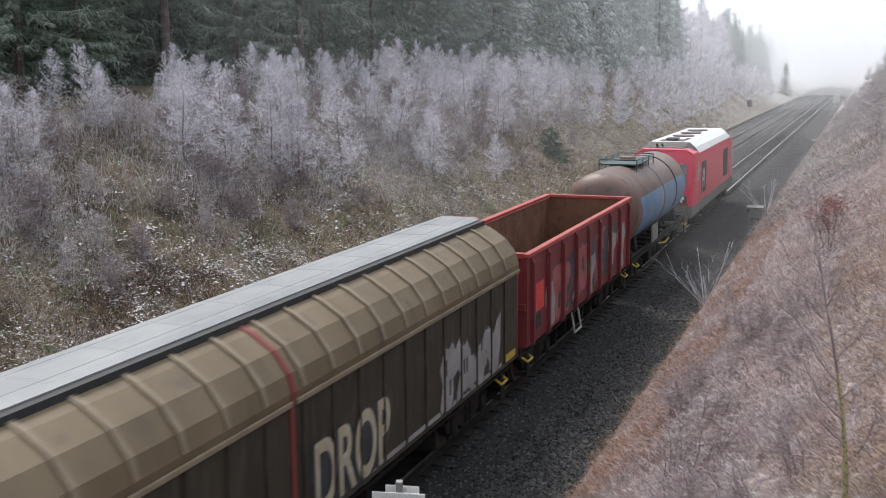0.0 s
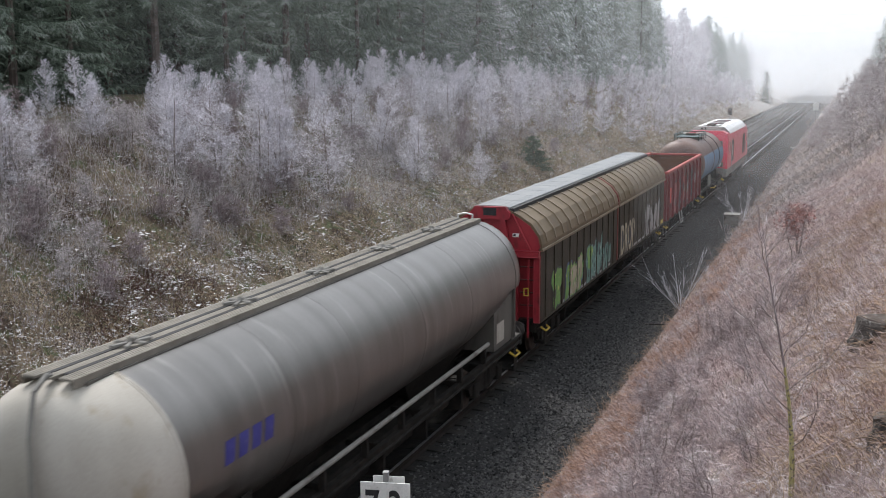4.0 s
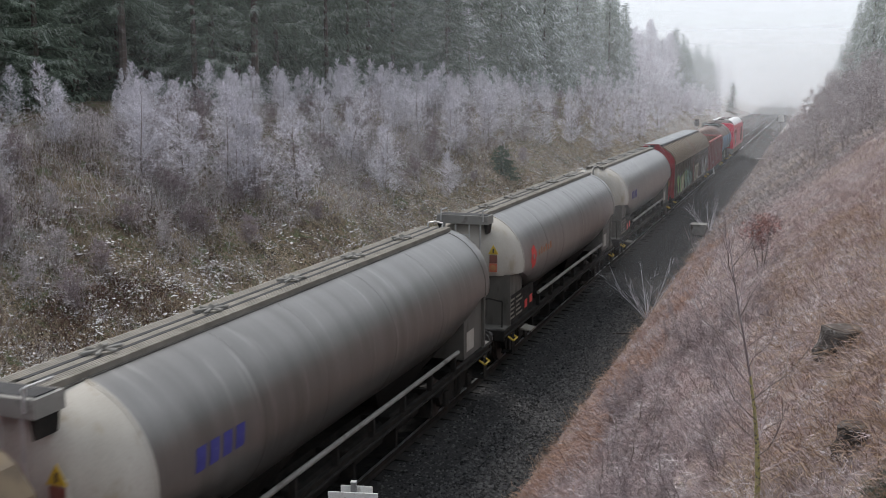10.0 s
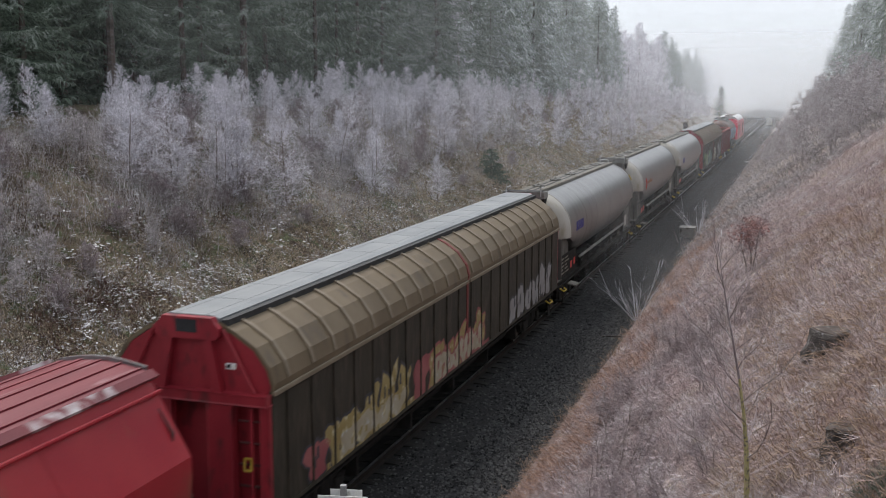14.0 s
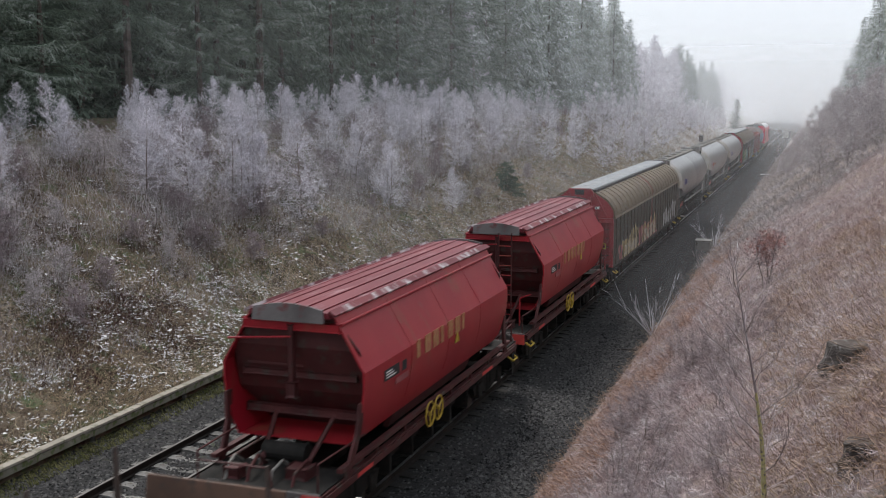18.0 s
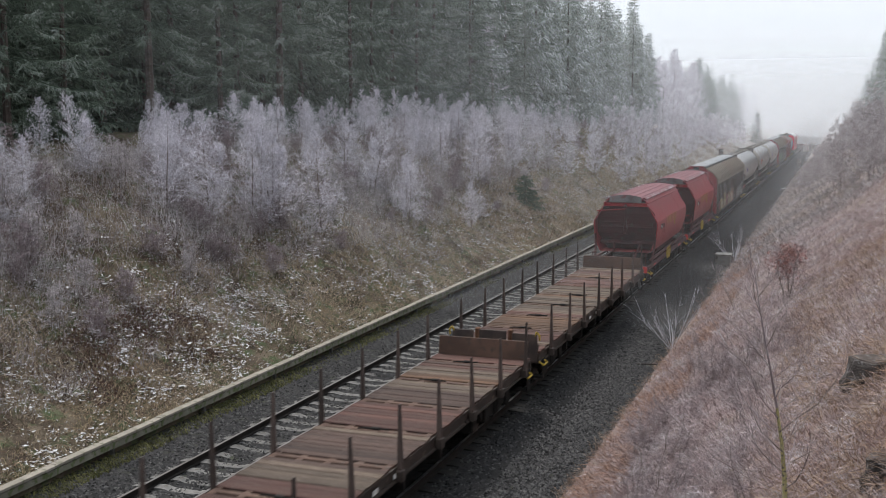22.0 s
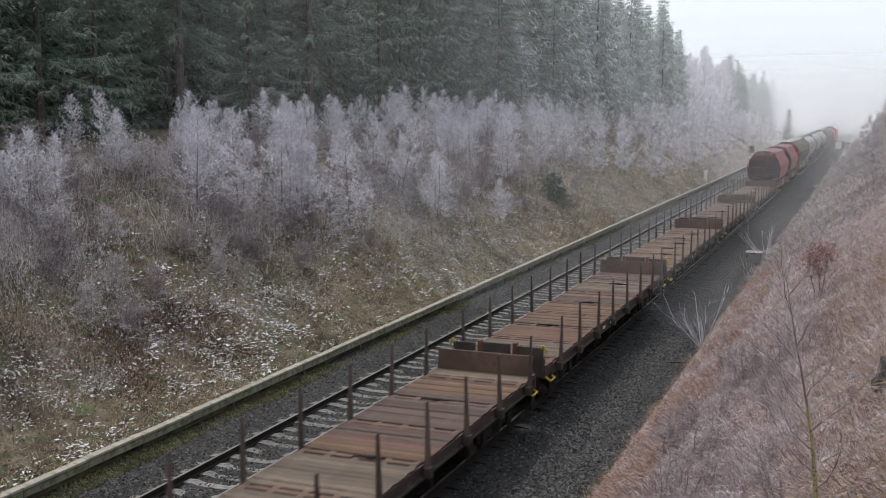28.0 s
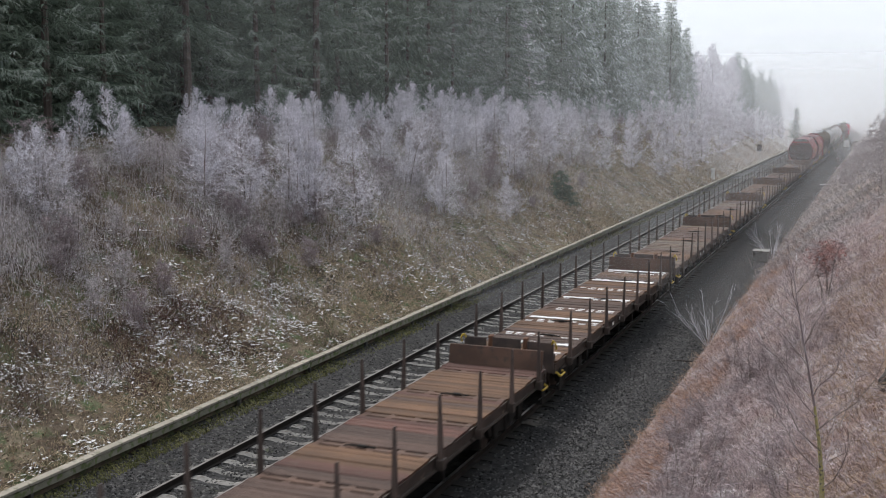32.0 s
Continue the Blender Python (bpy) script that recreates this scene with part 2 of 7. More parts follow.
M_GALV = mat("galvanised_steel", (0.33, 0.33, 0.33), (0.44, 0.44, 0.43), 0.5, 4, 60, 0.15, metal=0.5)
M_HOPPER = mat("faded_red_hopper", (0.25, 0.006, 0.017), (0.30, 0.020, 0.026), 0.42, 0.7, 45, 0.05, c3=(0.22, 0.045, 0.032), cut=0.58, stretch=(1, 1, 0.5), spec=0.3)
M_HOPDARK = mat("dirty_red_steel", (0.045, 0.009, 0.00975), (0.075, 0.0165, 0.0165), 0.65, 1.5, 45, 0.15, c3=(0.05, 0.035, 0.03), cut=0.55)
M_HOPROOF = mat("red_roof_sheet", (0.115, 0.010, 0.018), (0.165, 0.024, 0.032), 0.5, 1.0, 45, 0.1, c3=(0.24, 0.12, 0.13), cut=0.6, stretch=(2, 0.3, 1))
M_GREYTIN = mat("dull_grey_tin", (0.11, 0.10, 0.10), (0.20, 0.185, 0.185), 0.55, 1.0, 45, 0.1, metal=0.3, c3=(0.16, 0.05, 0.05), cut=0.55, stretch=(1, 1.6, 1))
M_HOPTRACK = mat("frosted_red_track", (0.10, 0.016, 0.022), (0.15, 0.026, 0.032), 0.6, 0.7, 45, 0.1, c3=(0.40, 0.37, 0.38), cut=0.50, stretch=(1, 1.3, 1))
M_GONDOLA = mat("scuffed_red_wall", (0.115, 0.013, 0.019), (0.165, 0.025, 0.03), 0.65, 1.4, 45, 0.15, c3=(0.11, 0.045, 0.035), cut=0.55, stretch=(1, 1, 0.45))
M_RIM = mat("orange_red_rim", (0.27, 0.045, 0.042), (0.33, 0.065, 0.058), 0.6, 2, 45, 0.1, c3=(0.28, 0.07, 0.05), cut=0.62)
M_RUST = mat("rusty_steel", (0.105, 0.048, 0.027), (0.165, 0.08, 0.044), 0.85, 1.2, 45, 0.3, c3=(0.085, 0.045, 0.032), cut=0.55)
M_TANKBR = mat("brown_tank_shell", (0.105, 0.065, 0.055), (0.145, 0.092, 0.078), 0.5, 1.2, 45, 0.08, c3=(0.075, 0.05, 0.045), cut=0.56, stretch=(1, 1.5, 0.5))
M_TANKBLUE = mat("faded_blue_panel", (0.08, 0.165, 0.27), (0.115, 0.21, 0.33), 0.5, 1.5, 45, 0.08, c3=(0.07, 0.11, 0.19), cut=0.62)
M_TEAL = mat("dark_green_railing", (0.022, 0.048, 0.05), (0.04, 0.075, 0.075), 0.6, 3, 45, 0.1)
M_LOCORED = mat("red_locomotive_paint", (0.50, 0.008, 0.045), (0.56, 0.015, 0.06), 0.32, 0.8, 40, 0.02, c3=(0.42, 0.01, 0.035), cut=0.66)
M_LOCOGREY = mat("grey_locomotive_skirt", (0.13, 0.126, 0.122), (0.175, 0.17, 0.166), 0.6, 1.5, 40, 0.1, c3=(0.08, 0.07, 0.063), cut=0.58)
M_LOCOROOF = mat("white_locomotive_roof", (0.62, 0.63, 0.64), (0.72, 0.73, 0.74), 0.5, 1.2, 40, 0.05, c3=(0.45, 0.45, 0.44), cut=0.62)
M_GRILLE = mat("dark_grille", (0.035, 0.027, 0.026), (0.06, 0.045, 0.042), 0.6, 4, 60, 0.3)
M_PANE = mat("dark_glass", (0.03, 0.035, 0.04), (0.05, 0.055, 0.06), 0.08, 1, 40, 0.0, spec=0.8)
M_LAMP = mat("lamp_glass", (0.7, 0.7, 0.7), (0.8, 0.8, 0.8), 0.15, 2, 40, 0.0, spec=0.8)
M_PLANK = [mat("weathered_plank", (0.060, 0.043, 0.031), (0.105, 0.077, 0.056), 0.85, 2.2, 70, 0.5, c3=(0.15, 0.115, 0.09), cut=0.56, jitter=0.35, stretch=(0.5, 4, 4)),
           mat("red_brown_plank", (0.040, 0.024, 0.019), (0.064, 0.038, 0.029), 0.85, 2.2, 70, 0.5, c3=(0.11, 0.075, 0.06), cut=0.58, jitter=0.35, stretch=(0.5, 4, 4)),
           mat("rust_stained_plank", (0.07, 0.037, 0.02), (0.115, 0.062, 0.034), 0.85, 2.2, 70, 0.5, c3=(0.06, 0.035, 0.025), cut=0.56, jitter=0.35, stretch=(0.5, 4, 4))]
M_HEADBOARD = mat("brown_headboard", (0.075, 0.045, 0.033), (0.12, 0.07, 0.05), 0.85, 1.6, 45, 0.3, c3=(0.06, 0.045, 0.038), cut=0.55)
M_PLANK.append(mat("brick_red_plank", (0.06, 0.026, 0.02), (0.088, 0.04, 0.03), 0.85, 2.2, 70, 0.5, c3=(0.10, 0.07, 0.058), cut=0.57, jitter=0.35, stretch=(0.5, 4, 4)))
M_STAKE = mat("dark_stake_steel", (0.048, 0.036, 0.032), (0.085, 0.06, 0.05), 0.75, 3, 60, 0.2, jitter=0.3)
M_FLATFRAME = mat("brown_flat_frame", (0.036, 0.027, 0.0228), (0.06, 0.0432, 0.0348), 0.8, 1.6, 50, 0.2, c3=(0.16, 0.12, 0.09), cut=0.63)
M_WHITEMARK = mat("white_marking", (0.62, 0.62, 0.60), (0.70, 0.70, 0.68), 0.7, 6, 60, 0.05, c3=(0.40, 0.39, 0.36), cut=0.6)
M_BLACKMARK = mat("black_marking", (0.016, 0.016, 0.018), (0.028, 0.028, 0.03), 0.7, 6, 60, 0.05)
M_BLUEMARK = mat("violet_blue_marking", (0.033, 0.033, 0.18), (0.045, 0.045, 0.216), 0.6, 5, 60, 0.05, c3=(0.13, 0.13, 0.26), cut=0.63)
M_REDMARK = mat("red_marking", (0.48, 0.035, 0.035), (0.54, 0.06, 0.05), 0.6, 5, 60, 0.05, c3=(0.30, 0.06, 0.05), cut=0.63)
M_TANMARK = mat("faded_tan_marking", (0.30, 0.135, 0.06), (0.36, 0.19, 0.085), 0.6, 4, 60, 0.05, c3=(0.34, 0.09, 0.06), cut=0.52)
M_SPRAYW = mat("chrome_spray", (0.192, 0.188, 0.192), (0.272, 0.264, 0.272), 0.5, 2, 60, 0.05, c3=(0.24, 0.23, 0.22), cut=0.58)
M_SPRAYB = mat("cream_spray", (0.288, 0.248, 0.176), (0.368, 0.328, 0.248), 0.6, 2, 60, 0.05, c3=(0.42, 0.42, 0.42), cut=0.58)
M_SPRAYT = mat("teal_spray", (0.0845, 0.1755, 0.1625), (0.1235, 0.221, 0.2015), 0.6, 2, 60, 0.05, c3=(0.36, 0.42, 0.38), cut=0.58)
M_SPRAYG = mat("green_spray", (0.10, 0.22, 0.06), (0.17, 0.31, 0.09), 0.6, 2, 60, 0.05, c3=(0.46, 0.46, 0.13), cut=0.58)
M_SPRAYY = mat("ochre_spray", (0.231, 0.168, 0.056), (0.294, 0.231, 0.098), 0.6, 2, 60, 0.05, c3=(0.52, 0.47, 0.33), cut=0.55)
M_SPRAYD = mat("dark_outline_spray", (0.022, 0.025, 0.03), (0.045, 0.045, 0.055), 0.6, 2, 60, 0.05)
M_SPRAYN = mat("navy_spray", (0.05, 0.08, 0.17), (0.08, 0.12, 0.22), 0.6, 2, 60, 0.05)
M_SPRAYR = mat("wine_spray", (0.22, 0.05, 0.06), (0.28, 0.09, 0.09), 0.6, 2, 60, 0.05)
M_NOTICE = mat("maroon_notice", (0.12, 0.045, 0.035), (0.16, 0.065, 0.05), 0.6, 5, 60, 0.05, c3=(0.20, 0.16, 0.22), cut=0.62)
M_NOTICER = mat("orange_red_notice", (0.34, 0.085, 0.05), (0.40, 0.12, 0.075), 0.6, 5, 60, 0.05, c3=(0.22, 0.08, 0.05), cut=0.62)

# ---------------------------------------------------------------- building helpers


def part(name, bm, material, parent=None, label="", smooth=False, crease=38):
    """Links a bmesh as one mesh object under a thing or a part."""
    me = bpy.data.meshes.new(name)
    bm.normal_update()
    bm.to_mesh(me)
    bm.free()
    me.materials.append(material)
    if smooth:
        me.shade_smooth()
        me.set_sharp_from_angle(angle=radians(crease))
    ob = new(name, me)
    if parent:
        ob.parent = parent
    if label:
        ob["label"] = label
    return ob


def raw(name, verts, faces, material, parent=None, label=""):
    """Links plain vertices and faces as one mesh object."""
    me = bpy.data.meshes.new(name)
    me.from_pydata(verts, [], faces)
    me.materials.append(material)
    ob = new(name, me)
    if parent:
        ob.parent = parent
    if label:
        ob["label"] = label
    return ob


def soup(name, pts, per, material, parent=None, label=""):
    """Links an array of shape (pieces, per, 3) as one mesh of separate triangles or quads."""
    pts = np.asarray(pts, dtype=np.float32)
    k = pts.shape[0]
    me = bpy.data.meshes.new(name)
    me.vertices.add(k * per)
    me.vertices.foreach_set("co", pts.reshape(-1))
    me.loops.add(k * per)
    me.loops.foreach_set("vertex_index", np.arange(k * per, dtype=np.int32))
    me.polygons.add(k)
    me.polygons.foreach_set("loop_start", np.arange(0, k * per, per, dtype=np.int32))
    me.update(calc_edges=True)
    me.validate()
    me.materials.append(material)
    ob = new(name, me)
    if parent:
        ob.parent = parent
    if label:
        ob["label"] = label
    return ob


def anchor(name, label="", category="", group="", kind=""):
    return tagged(new(name), label, category, group, kind)


def box(x0, x1, y0, y1, z0, z1, bevel=0.0, bm=None):
    """A box, with softened edges if bevel is given; added to bm if given."""
    b = bmesh.new()
    bmesh.ops.create_cube(b, size=1)
    for v in b.verts:
        v.co = ((x0 + x1) / 2 + v.co.x * (x1 - x0), (y0 + y1) / 2 + v.co.y * (y1 - y0), (z0 + z1) / 2 + v.co.z * (z1 - z0))
    if bevel:
        bmesh.ops.bevel(b, geom=b.edges[:], offset=bevel, segments=1, affect="EDGES")
    return join(bm, b) if bm else b


def join(bm, b):
    me = bpy.data.meshes.new("tmp")
    b.to_mesh(me)
    b.free()
    bm.from_mesh(me)
    bpy.data.meshes.remove(me)
    return bm


def rod(p0, p1, r, seg=8, bm=None, r1=None):
    """A round bar from p0 to p1."""
    bm = bm or bmesh.new()
    p0, p1 = Vector(p0), Vector(p1)
    m = Matrix.Translation((p0 + p1) / 2) @ (p1 - p0).to_track_quat("Z", "Y").to_matrix().to_4x4()
    bmesh.ops.create_cone(bm, cap_ends=True, segments=seg, radius1=r, radius2=r if r1 is None else r1, depth=(p1 - p0).length, matrix=m)
    return bm


def pipe(points, r, seg=6, bm=None):
    bm = bm or bmesh.new()
    for a, b in zip(points, points[1:]):
        rod(a, b, r, seg, bm)
    return bm


def prism(profile, y0, y1, bm=None):
    """A profile of (x, z), counter-clockwise seen from -y, drawn out along y."""
    bm = bm or bmesh.new()
    a = [bm.verts.new((x, y0, z)) for x, z in profile]
    b = [bm.verts.new((x, y1, z)) for x, z in profile]
    k = len(profile)
    bm.faces.new(a)
    bm.faces.new(b[::-1])
    for i in range(k):
        bm.faces.new((a[i], b[i], b[(i + 1) % k], a[(i + 1) % k]))
    bmesh.ops.recalc_face_normals(bm, faces=bm.faces)
    return bm


def sections(rings, bm=None, caps=True):
    """A skin through rings of equal count, each a list of points."""
    bm = bm or bmesh.new()
    vs = [[bm.verts.new(p) for p in r] for r in rings]
    k = len(rings[0])
    for a, b in zip(vs, vs[1:]):
        for i in range(k):
            bm.faces.new((a[i], a[(i + 1) % k], b[(i + 1) % k], b[i]))
    if caps:
        bm.faces.new(vs[0][::-1])
        bm.faces.new(vs[-1])
    bmesh.ops.recalc_face_normals(bm, faces=bm.faces)
    return bm


# ---------------------------------------------------------------- ground
rng = np.random.default_rng(7)
PROFILE_X = (-400, -70, -40, -24, -17.6, -16.4, -7.9, -7.25, -7.15, -7.12, 3.5, 4.1, 5.15, 13.2, 14.6, 30, 70, 400)
PROFILE_Z = (8.5, 7.8, 7.4, 6.9, 6.4, 5.9, 0.45, 0.12, 0.09, -0.62, -0.62, -0.42, 0.32, 6.2, 6.9, 7.4, 7.8, 8.5)


def ground_z(x, y):
    """Height of the ground: the cutting's section with uneven banks."""
    z = np.interp(x, PROFILE_X, PROFILE_Z)
    rough = np.clip((np.abs(np.asarray(x) + 1.7) - 5.6) / 2.5, 0, 1)
    bumps = 0.22 * np.sin(0.31 * y + 0.8 * x) * np.sin(0.23 * x - 0.17 * y + 1.3) + 0.10 * np.sin(1.1 * y + 0.4 * x) * np.sin(0.9 * x - 0.5 * y)
    far_off = np.clip((np.asarray(y) - 120) / 260, 0, 1)
    low = 1 - 0.62 * far_off * far_off * (3 - 2 * far_off)          # the cutting grows shallow far along the line
    return np.where(z > 0, z * low, z) + rough * bumps


gx = np.unique(np.concatenate([np.linspace(-400, -40, 12), np.linspace(-40, -18, 23), np.linspace(-18, -6.5, 47), np.linspace(-6.5, 3.3, 8),
                               np.linspace(3.3, 15, 60), np.linspace(15, 70, 22), np.linspace(70, 400, 10), PROFILE_X]))
gy = np.unique(np.concatenate([np.linspace(-60, 4, 17), np.linspace(4, 70, 200), np.linspace(70, 200, 160), np.linspace(200, 900, 50)]))
GX, GY = np.meshgrid(gx, gy)
GZ = ground_z(GX, GY) + rng.normal(0, 0.035, GX.shape) * ((GX < -7.6) | (GX > 3.9))
nx = len(gx)
verts = np.stack([GX, GY, GZ], -1).reshape(-1, 3)
faces = [(j * nx + i, j * nx + i + 1, (j + 1) * nx + i + 1, (j + 1) * nx + i) for j in range(len(gy) - 1) for i in range(nx - 1)]
ground = raw("ground", verts.tolist(), faces, M_EARTH)
ground.data.materials.append(M_TURF)
ground.data.materials.append(M_PALETURF)
ground.data.materials.append(M_FIELD)
cx = verts[np.array([f_[0] for f_ in faces]), 0]
cy = verts[np.array([f_[0] for f_ in faces]), 1] + rng.uniform(-30, 30, len(cx))
# paler ground with distance stands for haze over frosted grass
which = np.where((cy > 330) & (cx < -9), 3, np.where((cy > np.where(cx > 3.2, 210, 130)) | ((cx < -24) & (cy > 100)), 2, (cx > 3.2).astype(np.int32)))
ground.data.polygons.foreach_set("material_index", which.astype(np.int32))
ground.data.shade_smooth()
tagged(ground, "railway cutting with leaf-littered and pale grassy banks", "ground", kind="structure")

# ballast of the two tracks, centred on x = 0 and x = -4
bm = prism([(-7.13, -0.66), (3.75, -0.66), (3.25, -0.5), (2.45, -0.42), (1.75, -0.21), (1.2, -0.20), (1.0, -0.205), (-5.7, -0.21), (-6.3, -0.2), (-7.13, -0.2)], -60, 480)
ballast = part("ballast", bm, M_BALLAST)
tagged(ballast, "dark grey crushed-stone bed under two tracks", "ballast", kind="structure")


# dark strip laid where the train's shadow falls, out to its right side
shadow_bed = part("oily_bed", prism([(-1.55, -0.26), (1.65, -0.26), (2.25, -0.41), (2.25, -0.352), (1.77, -0.203), (1.6, -0.196), (-1.5, -0.196)], -60, 400), M_SHADEBED, ballast, "bed strip darkened as the shadow under the used track")


def scatter_stones(name, bands, label):
    """Loose stones as small squashed octahedra, joined."""
    out = []
    for x0, x1, y0, y1, count in bands:
        y = y0 * (y1 / y0) ** rng.random(count)
        x = rng.uniform(x0, x1, count)
        z = np.interp(x, (-7.1, -6.2, -5.7, -5.3, -2.8, -2.5, 1.75, 2.45, 3.25, 3.8), (-0.2, -0.2, -0.2, -0.205, -0.205, -0.2, -0.2, -0.41, -0.49, -0.6))
        r = rng.uniform(0.022, 0.05, count)
        base = np.array([(1, 0, 0), (0, 1, 0), (-1, 0, 0), (0, -1, 0), (0, 0, 1)], float)
        p = base[None] * rng.uniform(0.6, 1.35, (count, 5, 1)) + rng.normal(0, 0.18, (count, 5, 3))
        a = rng.uniform(0, 6.28, count)
        ca, sa = np.cos(a)[:, None], np.sin(a)[:, None]
        q = np.stack([p[..., 0] * ca - p[..., 1] * sa, p[..., 0] * sa + p[..., 1] * ca, p[..., 2] * 0.8], -1) * r[:, None, None]
        q += np.stack([x, y, z + 0.004], -1)[:, None]
        out.append(q)
    q = np.concatenate(out)
    k = len(q)
    idx = np.arange(k)[:, None, None] * 5 + np.array([(0, 1, 4), (1, 2, 4), (2, 3, 4), (3, 0, 4)])[None]
    me = bpy.data.meshes.new(name)
    me.vertices.add(k * 5)
    me.vertices.foreach_set("co", q.reshape(-1).astype(np.float32))
    me.loops.add(k * 12)
    me.loops.foreach_set("vertex_index", idx.reshape(-1).astype(np.int32))
    me.polygons.add(k * 4)
    me.polygons.foreach_set("loop_start", np.arange(0, k * 12, 3, dtype=np.int32))
    me.update(calc_edges=True)
    me.materials.append(M_STONE)
    return tagged(new(name, me), label, "gravel", kind="stuff")


scatter_stones("ballast_stones", [(2.1, 3.72, 15, 110, 46000), (1.0, 2.1, 15, 90, 7000), (-7.0, -4.7, 14, 110, 19000), (-3.3, -1.3, 14, 80, 5000), (-5.3, -2.8, 14, 90, 16000)],
               "loose dark grey ballast stones beside the rails")

# rails and sleepers
RAIL = [(-0.075, -0.172), (0.075, -0.172), (0.075, -0.16), (0.012, -0.14), (0.012, -0.05), (0.036, -0.035), (0.036, -0.004), (-0.036, -0.004),
        (-0.036, -0.035), (-0.012, -0.05), (-0.012, -0.14), (-0.075, -0.16)]
b = bmesh.new()
prism([(-1.3, -0.36), (1.3, -0.36), (1.27, -0.2), (0.98, -0.165), (0.45, -0.165), (0.3, -0.2), (-0.3, -0.2), (-0.45, -0.165), (-0.98, -0.165), (-1.27, -0.2)],
      -0.13, 0.13, b)
sleeper_mesh = bpy.data.meshes.new("sleeper")
b.to_mesh(sleeper_mesh)
b.free()
sleeper_mesh.materials.append(M_SLEEPER)


def track(x, label, material, head):
    t = anchor("track", label, "railway track", "tracks of the line", "structure")
    t.location = (x, 0, 0)
    for side in (-0.7535, 0.7535):
        part("rail", prism([(side + u, w) for u, w in RAIL], -60, 480), M_RAIL, t, "rusty steel rail")
        part("rail_head", prism([(side - 0.034, -0.0035), (side + 0.034, -0.0035), (side + 0.028, 0.0), (side - 0.028, 0.0)], -60, 480), head, t,
             "worn running surface")
    mesh = sleeper_mesh.copy()
    mesh.materials[0] = material
    for i in range(150):
        s = new("sleeper", mesh)
        s.parent = t
        s.location = (0, 9.0 + 0.62 * i, 0.012 * math.sin(i * 2.3))
        s.rotation_euler = (0, 0, 0.012 * math.sin(i * 5.1))
    far_b = bmesh.new()
    for i in range(150, 420):
        box(-1.3, 1.3, 9.0 + 0.62 * i - 0.13, 9.0 + 0.62 * i + 0.13, -0.36, -0.165, bm=far_b)
    tagged(part("far_sleepers", far_b, material, t), kind="stuff")
    return t


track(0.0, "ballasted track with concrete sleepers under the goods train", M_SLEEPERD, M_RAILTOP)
track(-4.0, "empty ballasted track with concrete sleepers and dark rails", M_SLEEPER, M_RAILDULL)

# concrete cable trough along the foot of the far bank
trough = anchor("cable_trough", "weathered concrete cable trough along the foot of the bank", "cable trough", kind="structure")
tb = bmesh.new()
prism([(-7.14, 0.0), (-6.945, 0.0), (-6.945, 0.14), (-6.975, 0.14), (-6.975, 0.171), (-7.14, 0.171)], -0.997, 0.997, tb)
trough_mesh = bpy.data.meshes.new("trough_length")
tb.to_mesh(trough_mesh)
tb.free()
trough_mesh.materials.append(M_TROUGHSIDE)
tb = prism([(-7.15, 0.172), (-6.93, 0.172), (-6.93, 0.225), (-6.96, 0.235), (-7.12, 0.235), (-7.15, 0.225)], -0.997, 0.997)
lid_mesh = bpy.data.meshes.new("trough_lid")
tb.to_mesh(lid_mesh)
tb.free()
lid_mesh.materials.append(M_TROUGH)
for i in range(110):
    o = new("trough_length", trough_mesh)
    o.parent = trough
    o.location = (0.006 * math.sin(i * 1.7), 6 + 2 * i, 0.004 * math.sin(i * 2.9))
    o.rotation_euler = (0, 0, 0.0015 * math.sin(i * 4.1))
    o = new("trough_lid", lid_mesh)
    o.parent = trough
    o.location = (0.006 * math.sin(i * 1.7) + 0.004 * math.sin(i * 3.3), 6 + 2 * i, 0.004 * math.sin(i * 2.9))
    o.rotation_euler = (0, 0, 0.0015 * math.sin(i * 4.1))
for i in range(60):
    part("trough_post", box(-7.05, -6.95, 9 + 4 * i, 9.09 + 4 * i, -0.62, -0.003, 0.01), M_BUFFER, trough, "dark steel post under the trough")

# ---------------------------------------------------------------- plants


def unit(v):
    return v / np.maximum(np.linalg.norm(v, axis=-1, keepdims=True), 1e-9)


def slivers(p0, p1, w, r):
    """Tapering three-cornered twigs from p0 to p1, each turned its own way."""
    d = unit(p1 - p0)
    side = unit(np.cross(d, unit(r.normal(size=d.shape))))
    w = np.asarray(w)[..., None]
    return np.stack([p0 - side * w, p0 + side * w, p1], 1)


def grow(r, starts, dirs, lens, kids, spread, shrink, lift):
    """One more order of branching: kids along each parent, bent off it by spread."""
    k = len(starts)
    f = r.uniform(0.15, 1.0, (k, kids, 1))
    s = starts[:, None] + dirs[:, None] * lens[:, None, None] * f
    d = unit(dirs[:, None] + spread * r.normal(size=(k, kids, 3)) + np.array([0, 0, lift]))
    n = lens[:, None] * shrink * r.uniform(0.5, 1.2, (k, kids)) * (1.25 - f[..., 0] * 0.7)
    return s.reshape(-1, 3), d.reshape(-1, 3), n.reshape(-1)


def limb(points, r0, r1, bm, seg=5):
    """A tapering limb through the points."""
    rings = []
    for i, p in enumerate(points):
        rr = r0 + (r1 - r0) * i / (len(points) - 1)
        rings.append([(p[0] + rr * math.cos(6.283 * j / seg), p[1] + rr * math.sin(6.283 * j / seg), p[2]) for j in range(seg)])
    sections(rings, bm)


